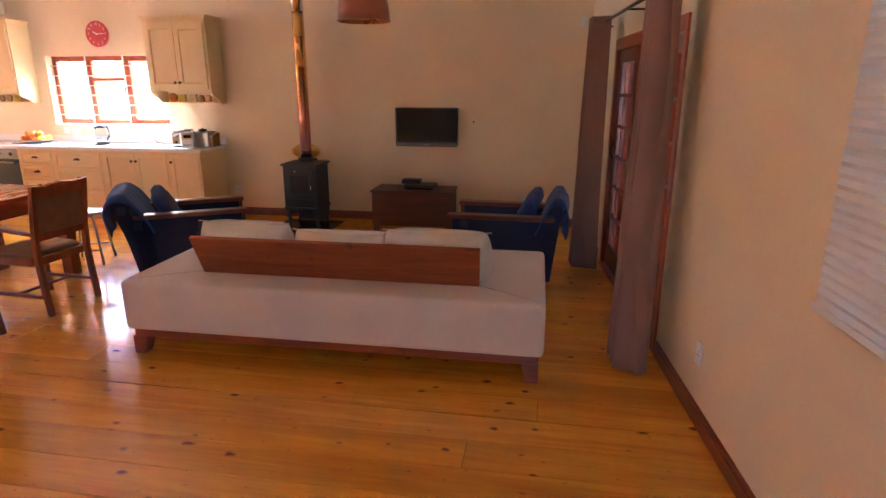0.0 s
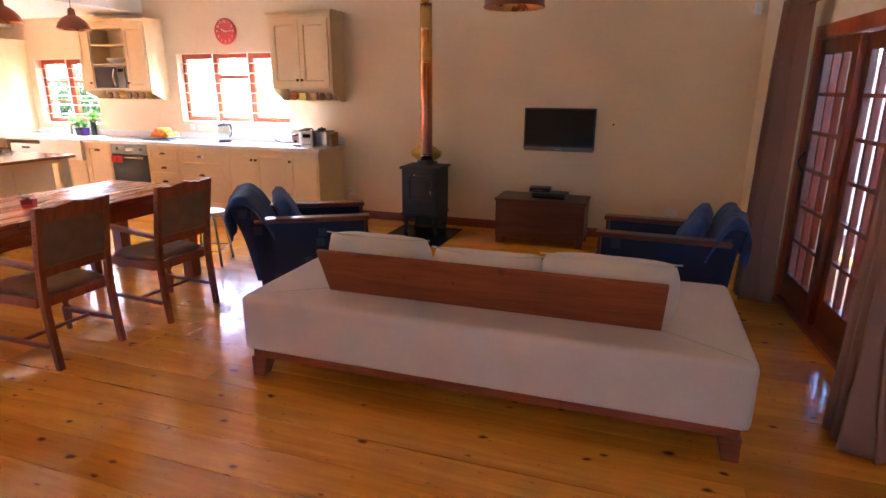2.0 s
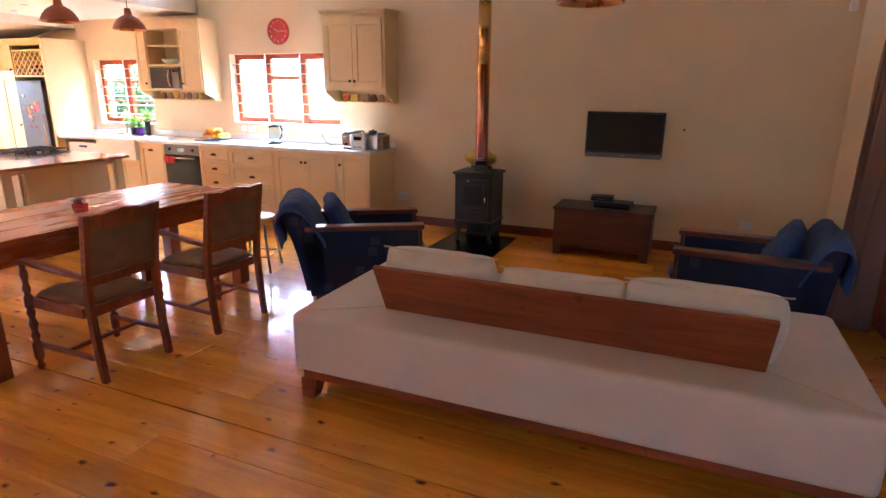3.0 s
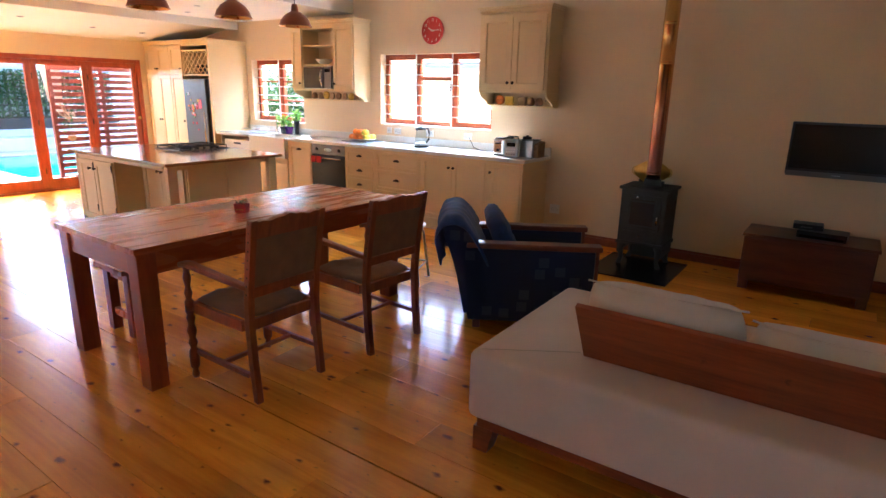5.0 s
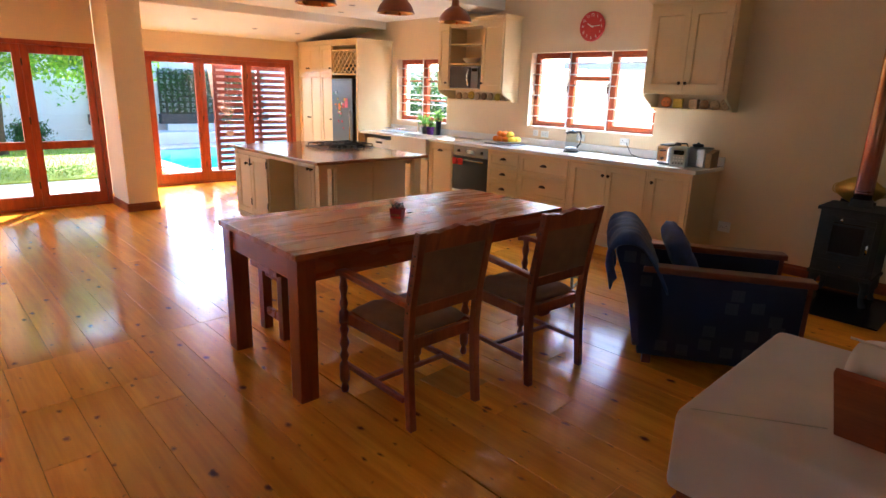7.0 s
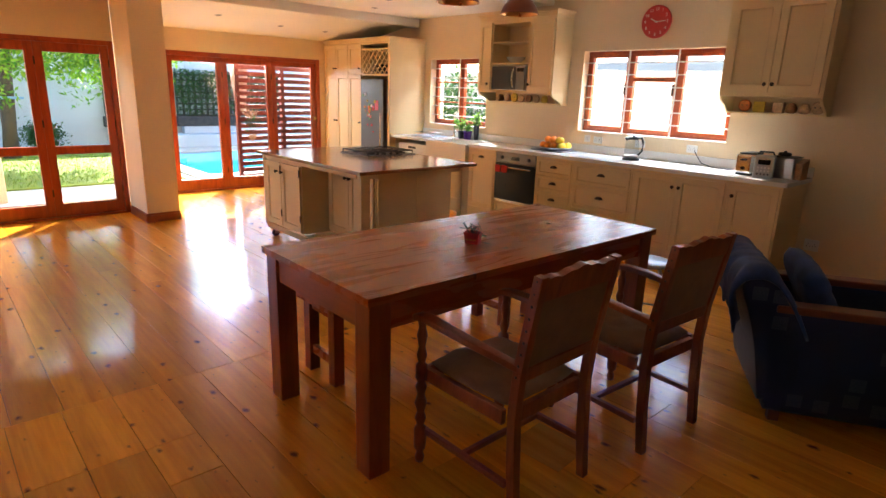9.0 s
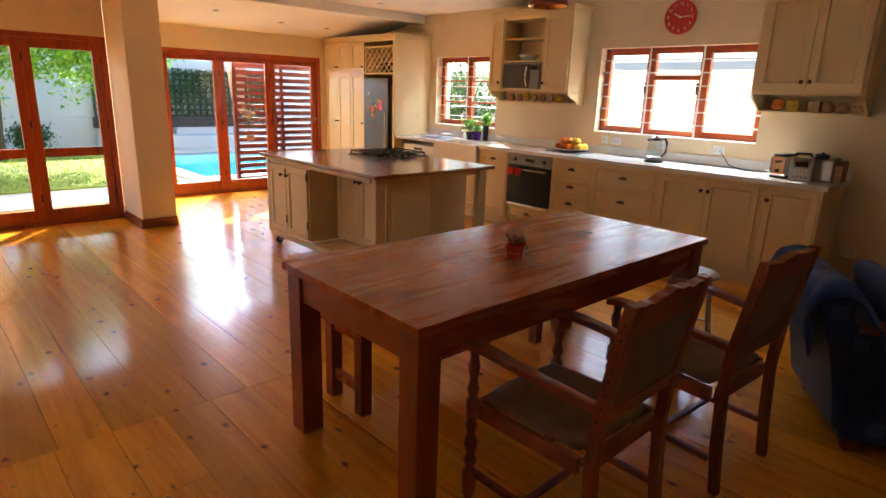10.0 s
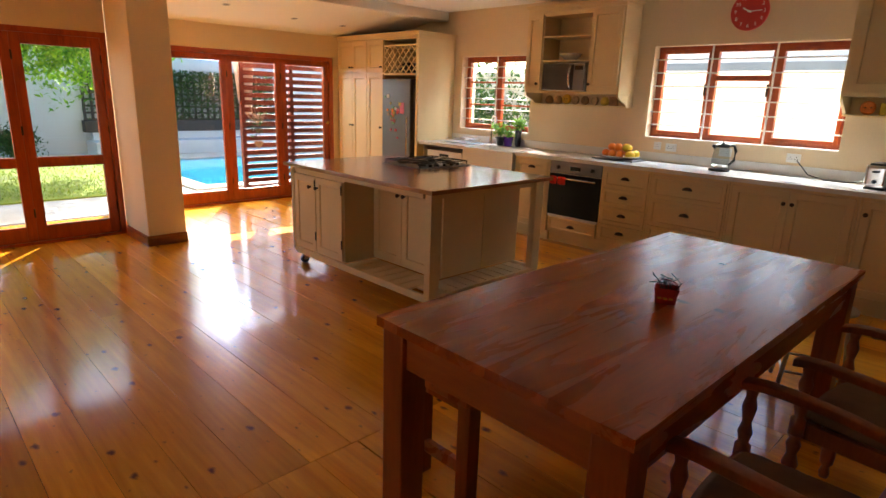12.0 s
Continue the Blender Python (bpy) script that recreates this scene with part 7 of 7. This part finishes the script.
# neighbour behind the west wall: sunlit tree line
for k, (x, y, s) in enumerate(((-24, -1, 2.2), (-25, 5.5, 2.0), (-24.5, 11, 2.4))):
    nb = thing("garden_tree", "leafy tree beyond the boundary wall", "tree", (x, y, -0.1), group="trees beyond the wall")
    b = bmesh.new()
    tube(b, [(0, 0, 0), (0.1, 0, 1.5), (0, 0.1, 3.0)], [0.2, 0.15, 0.08], 8)
    part("trunk", b, M_BARK, nb)
    b = bmesh.new()
    leaf_cloud(b, 1800, lambda: Vector((r.gauss(0, s * 0.45), r.gauss(0, s * 0.5), 2.1 + r.gauss(0, 0.55))), 0.22, r)
    part("crown", b, M_LEAF_TREE, nb)

# slatted screen outside the folding doors, with an ornament of driftwood and a heart
sc = thing("slatted_screen", "red-brown horizontal slatted timber screen outside the door", "screen", (-11.34, 5.82, -0.1))
for y in (-0.74, 0.0, 0.74):
    b = bmesh.new()
    box(b, -0.03, 0.03, y - 0.03, y + 0.03, 0, 1.93)
    part("post", b, M_SLAT, sc, bevel=0.003)
for k in range(18):
    b = bmesh.new()
    box(b, 0.032, 0.052, -0.77, 0.77, 0.20 + 0.0965 * k, 0.262 + 0.0965 * k)
    part("slat", b, M_SLAT, sc, bevel=0.002)
# pale cloth hung over the top of the screen
cl = thing("hanging_cloth", "white cloth draped over the end of the slatted screen", "cloth", (-11.36, 5.10, 0))
b = bmesh.new()
rows = []
for i in range(15):
    s = i / 14
    z = 1.86 - 0.62 * s
    rows.append([Vector((0.05 + 0.018 * math.sin(9 * u + 2 * s) * (0.4 + s), -0.14 + 0.30 * u * (1 - 0.35 * s) + 0.05 * s, z + 0.05 * math.sin(5 * u + 1) - 0.16 * u * s)) for u in [j / 10 for j in range(11)]])
ring_loft(b, rows, caps=False, closed=False)
part("drape", b, M_WHITE, cl, smooth=True)
orn = thing("hanging_ornament", "hanging dried twigs with a pale wooden heart", "ornament", (-11.24, 5.25, 0.70))
b = bmesh.new()
rod(b, (0, 0, 0.0), (0, 0, 0.92), 0.002, n=5)
rod(b, (-0.046, 0, 0.92), (0.003, 0, 0.92), 0.004, n=5)
part("string", b, M_SLICE, orn)
b = bmesh.new()
for k in range(26):
    a, e = r.uniform(0, 6.28), r.uniform(0.1, 0.9)
    p0 = Vector((0, 0, 0.30 + 0.12 * r.random()))
    tube(b, [p0, p0 + Vector((0.05 * math.cos(a), 0.09 * math.sin(a), 0.05 * e)), p0 + Vector((0.06 * math.cos(a), 0.2 * math.sin(a) * e, 0.24 * e - 0.05))], 0.004, 5)
part("twigs", b, M_SLICE, orn)
b = bmesh.new()
leaf_cloud(b, 70, lambda: Vector((r.gauss(0, 0.03), r.gauss(0, 0.06), 0.30 + r.gauss(0, 0.07))), 0.05, r)
part("dried_leaves", b, M_LEAF_DARK, orn)
b = bmesh.new()
pts = []
for i in range(28):
    t = 2 * math.pi * i / 28
    pts.append((0.0042 * 16 * math.sin(t) ** 3, 0.0042 * (13 * math.cos(t) - 5 * math.cos(2 * t) - 2 * math.cos(3 * t) - math.cos(4 * t))))
ring_loft(b, [[(x, y, z + 0.03) for y, z in pts] for x in (-0.006, 0.006)])
part("heart", b, M_SLICE, orn, "pale wooden heart", bevel=0.002)

# north side: white boundary wall and the neighbour's house
bm = bmesh.new()
box(bm, -13.5, 6, 9.2, 9.4, -0.1, 1.80)
box(bm, -13.5, 6, 9.15, 9.45, 1.80, 1.87)
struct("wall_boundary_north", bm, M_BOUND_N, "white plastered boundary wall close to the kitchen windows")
hs = thing("neighbour_house", "white single-storey house with a grey roof beyond the wall", "house", (-5.5, 15, -0.1))
b = bmesh.new()
box(b, -5.5, 5.5, 0, 6, 0, 2.35)
part("wall", b, M_BOUND, hs)
b = bmesh.new()
ring_loft(b, [[(x, -0.45, 2.35), (x, 3.0, 4.2), (x, 6.4, 2.35)] for x in (-5.9, 5.9)])
part("roof", b, M_ROOF, hs)
b = bmesh.new()
box(b, -5.9, 5.9, -0.5, -0.451, 2.25, 2.42)
part("fascia", b, M_ROOF, hs)
# shrubs between window and wall on the kitchen's corner
for x, y, n in ((-10.3, 8.7, 2300), (-11.3, 8.8, 2300), (-9.5, 8.9, 900)):
    sh = thing("shrub", "green leafy shrub outside the kitchen window", "shrub", (x, y, -0.1), group="shrubs outside the kitchen window")
    b = bmesh.new()
    for k in range(4):
        tube(b, [(0, 0, 0), (r.uniform(-0.15, 0.15), r.uniform(-0.1, 0.1), 0.6), (r.uniform(-0.3, 0.3), r.uniform(-0.2, 0.2), 1.3)], [0.03, 0.02, 0.01], 6)
    part("stems", b, M_BARK, sh)
    b = bmesh.new()
    leaf_cloud(b, n, lambda: Vector((r.gauss(0, 0.3), r.gauss(0, 0.16), 1.1 + r.gauss(0, 0.45))), 0.10, r)
    part("foliage", b, M_LEAF_DARK, sh)
# east side, beyond the sliding door: white wall greyed for shade, and greenery
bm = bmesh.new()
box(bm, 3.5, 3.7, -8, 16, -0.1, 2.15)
struct("wall_boundary_east", bm, M_SHADE_WALL, "plastered boundary wall, greyed for shade, beyond the sliding door")
# added dark strip: the ground's shade is put into its colour
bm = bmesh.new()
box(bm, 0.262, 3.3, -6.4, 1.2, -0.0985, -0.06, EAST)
struct("pavement_veranda", bm, M_SHADE_STRIP, "dark strip standing for shaded ground outside the sliding door")
# unseen roof, added to keep sky and sun off the wall outside
bm = bmesh.new()
box(bm, 0.262, 3.55, -6.4, 1.2, 2.32, 2.42, EAST)
solid("shade_roof", bm, M_ROOF, "unseen flat roof added to shade the ground outside the sliding door", "roof", "", 0.0, False, "structure")
for y, n in ((6.2, 1500), (8.6, 1500), (11.0, 1500)):
    sh = thing("shrub", "tall green shrub beyond the sliding door", "shrub", (4.6, y - 3, -0.1), group="shrubs beyond the sliding door")
    b = bmesh.new()
    tube(b, [(0, 0, 0), (0.05, 0.1, 1.2), (0, 0, 2.2)], [0.06, 0.04, 0.02], 6)
    part("stem", b, M_BARK, sh)
    b = bmesh.new()
    leaf_cloud(b, n, lambda: Vector((r.gauss(0, 0.3), r.gauss(0, 0.6), 2.2 + r.gauss(0, 0.45))), 0.14, r)
    part("foliage", b, M_LEAF_TREE, sh)

# ---- floor boards, last ----
SEAM = -5.46
WIDE_GAP = 2.735
r = random.Random(3)
def board_mesh(x0, x1, y0, y1):
    hx, hy = (x1 - x0) / 2 - 0.0008, (y1 - y0) / 2 - 0.0008
    z0, z1, e = -0.022, 0.0, 0.0009
    vs = [(sx * (hx - k), sy * (hy - k), z) for k, z in ((0, z0), (0, z1 - e), (e, z1)) for sx, sy in ((-1, -1), (1, -1), (1, 1), (-1, 1))]
    fs = [(8, 9, 10, 11)]
    for a in (0, 4):
        for i in range(4):
            j = (i + 1) % 4
            fs.append((a + i, a + j, a + 4 + j, a + 4 + i))
    me_ = bpy.data.meshes.new("board")
    me_.from_pydata(vs, [], fs)
    me_.materials.append(M_FLOOR)
    return me_


def lay(x_from, x_to, joints, y0, y1, width, ph):
    n = round((y1 - y0) / width)
    for i in range(n):
        a, c = y0 + (y1 - y0) * i / n, y0 + (y1 - y0) * (i + 1) / n
        if abs(c - WIDE_GAP) < 0.01 and x_to > 0:
            c -= 0.007
        cuts = [x_from] + sorted(joints(i, (a + c) / 2)) + [x_to]
        for p, q in zip(cuts, cuts[1:]):
            if q - p < 0.05:
                continue
            ob = new("board", board_mesh(p, q, a, c))
            ob.parent = floor
            ob.location = ((p + q) / 2, (a + c) / 2, r.uniform(-0.0006, 0.0006))


lay(-11.0, SEAM, lambda i, y: [r.uniform(-10.2, -7.4)] if i % 2 else ([r.uniform(-8.8, -6.9)] if i % 3 else []), -1.6, 7.0, 0.205, 0)
lay(SEAM, 1.5, lambda i, y: ([-4.895] if 0.9 < y < 2.05 else []) + [r.uniform(-4.6, -2.6)] + ([r.uniform(-1.8, 0.4)] if i % 2 else []), -1.78, 7.035, 0.215, 1)
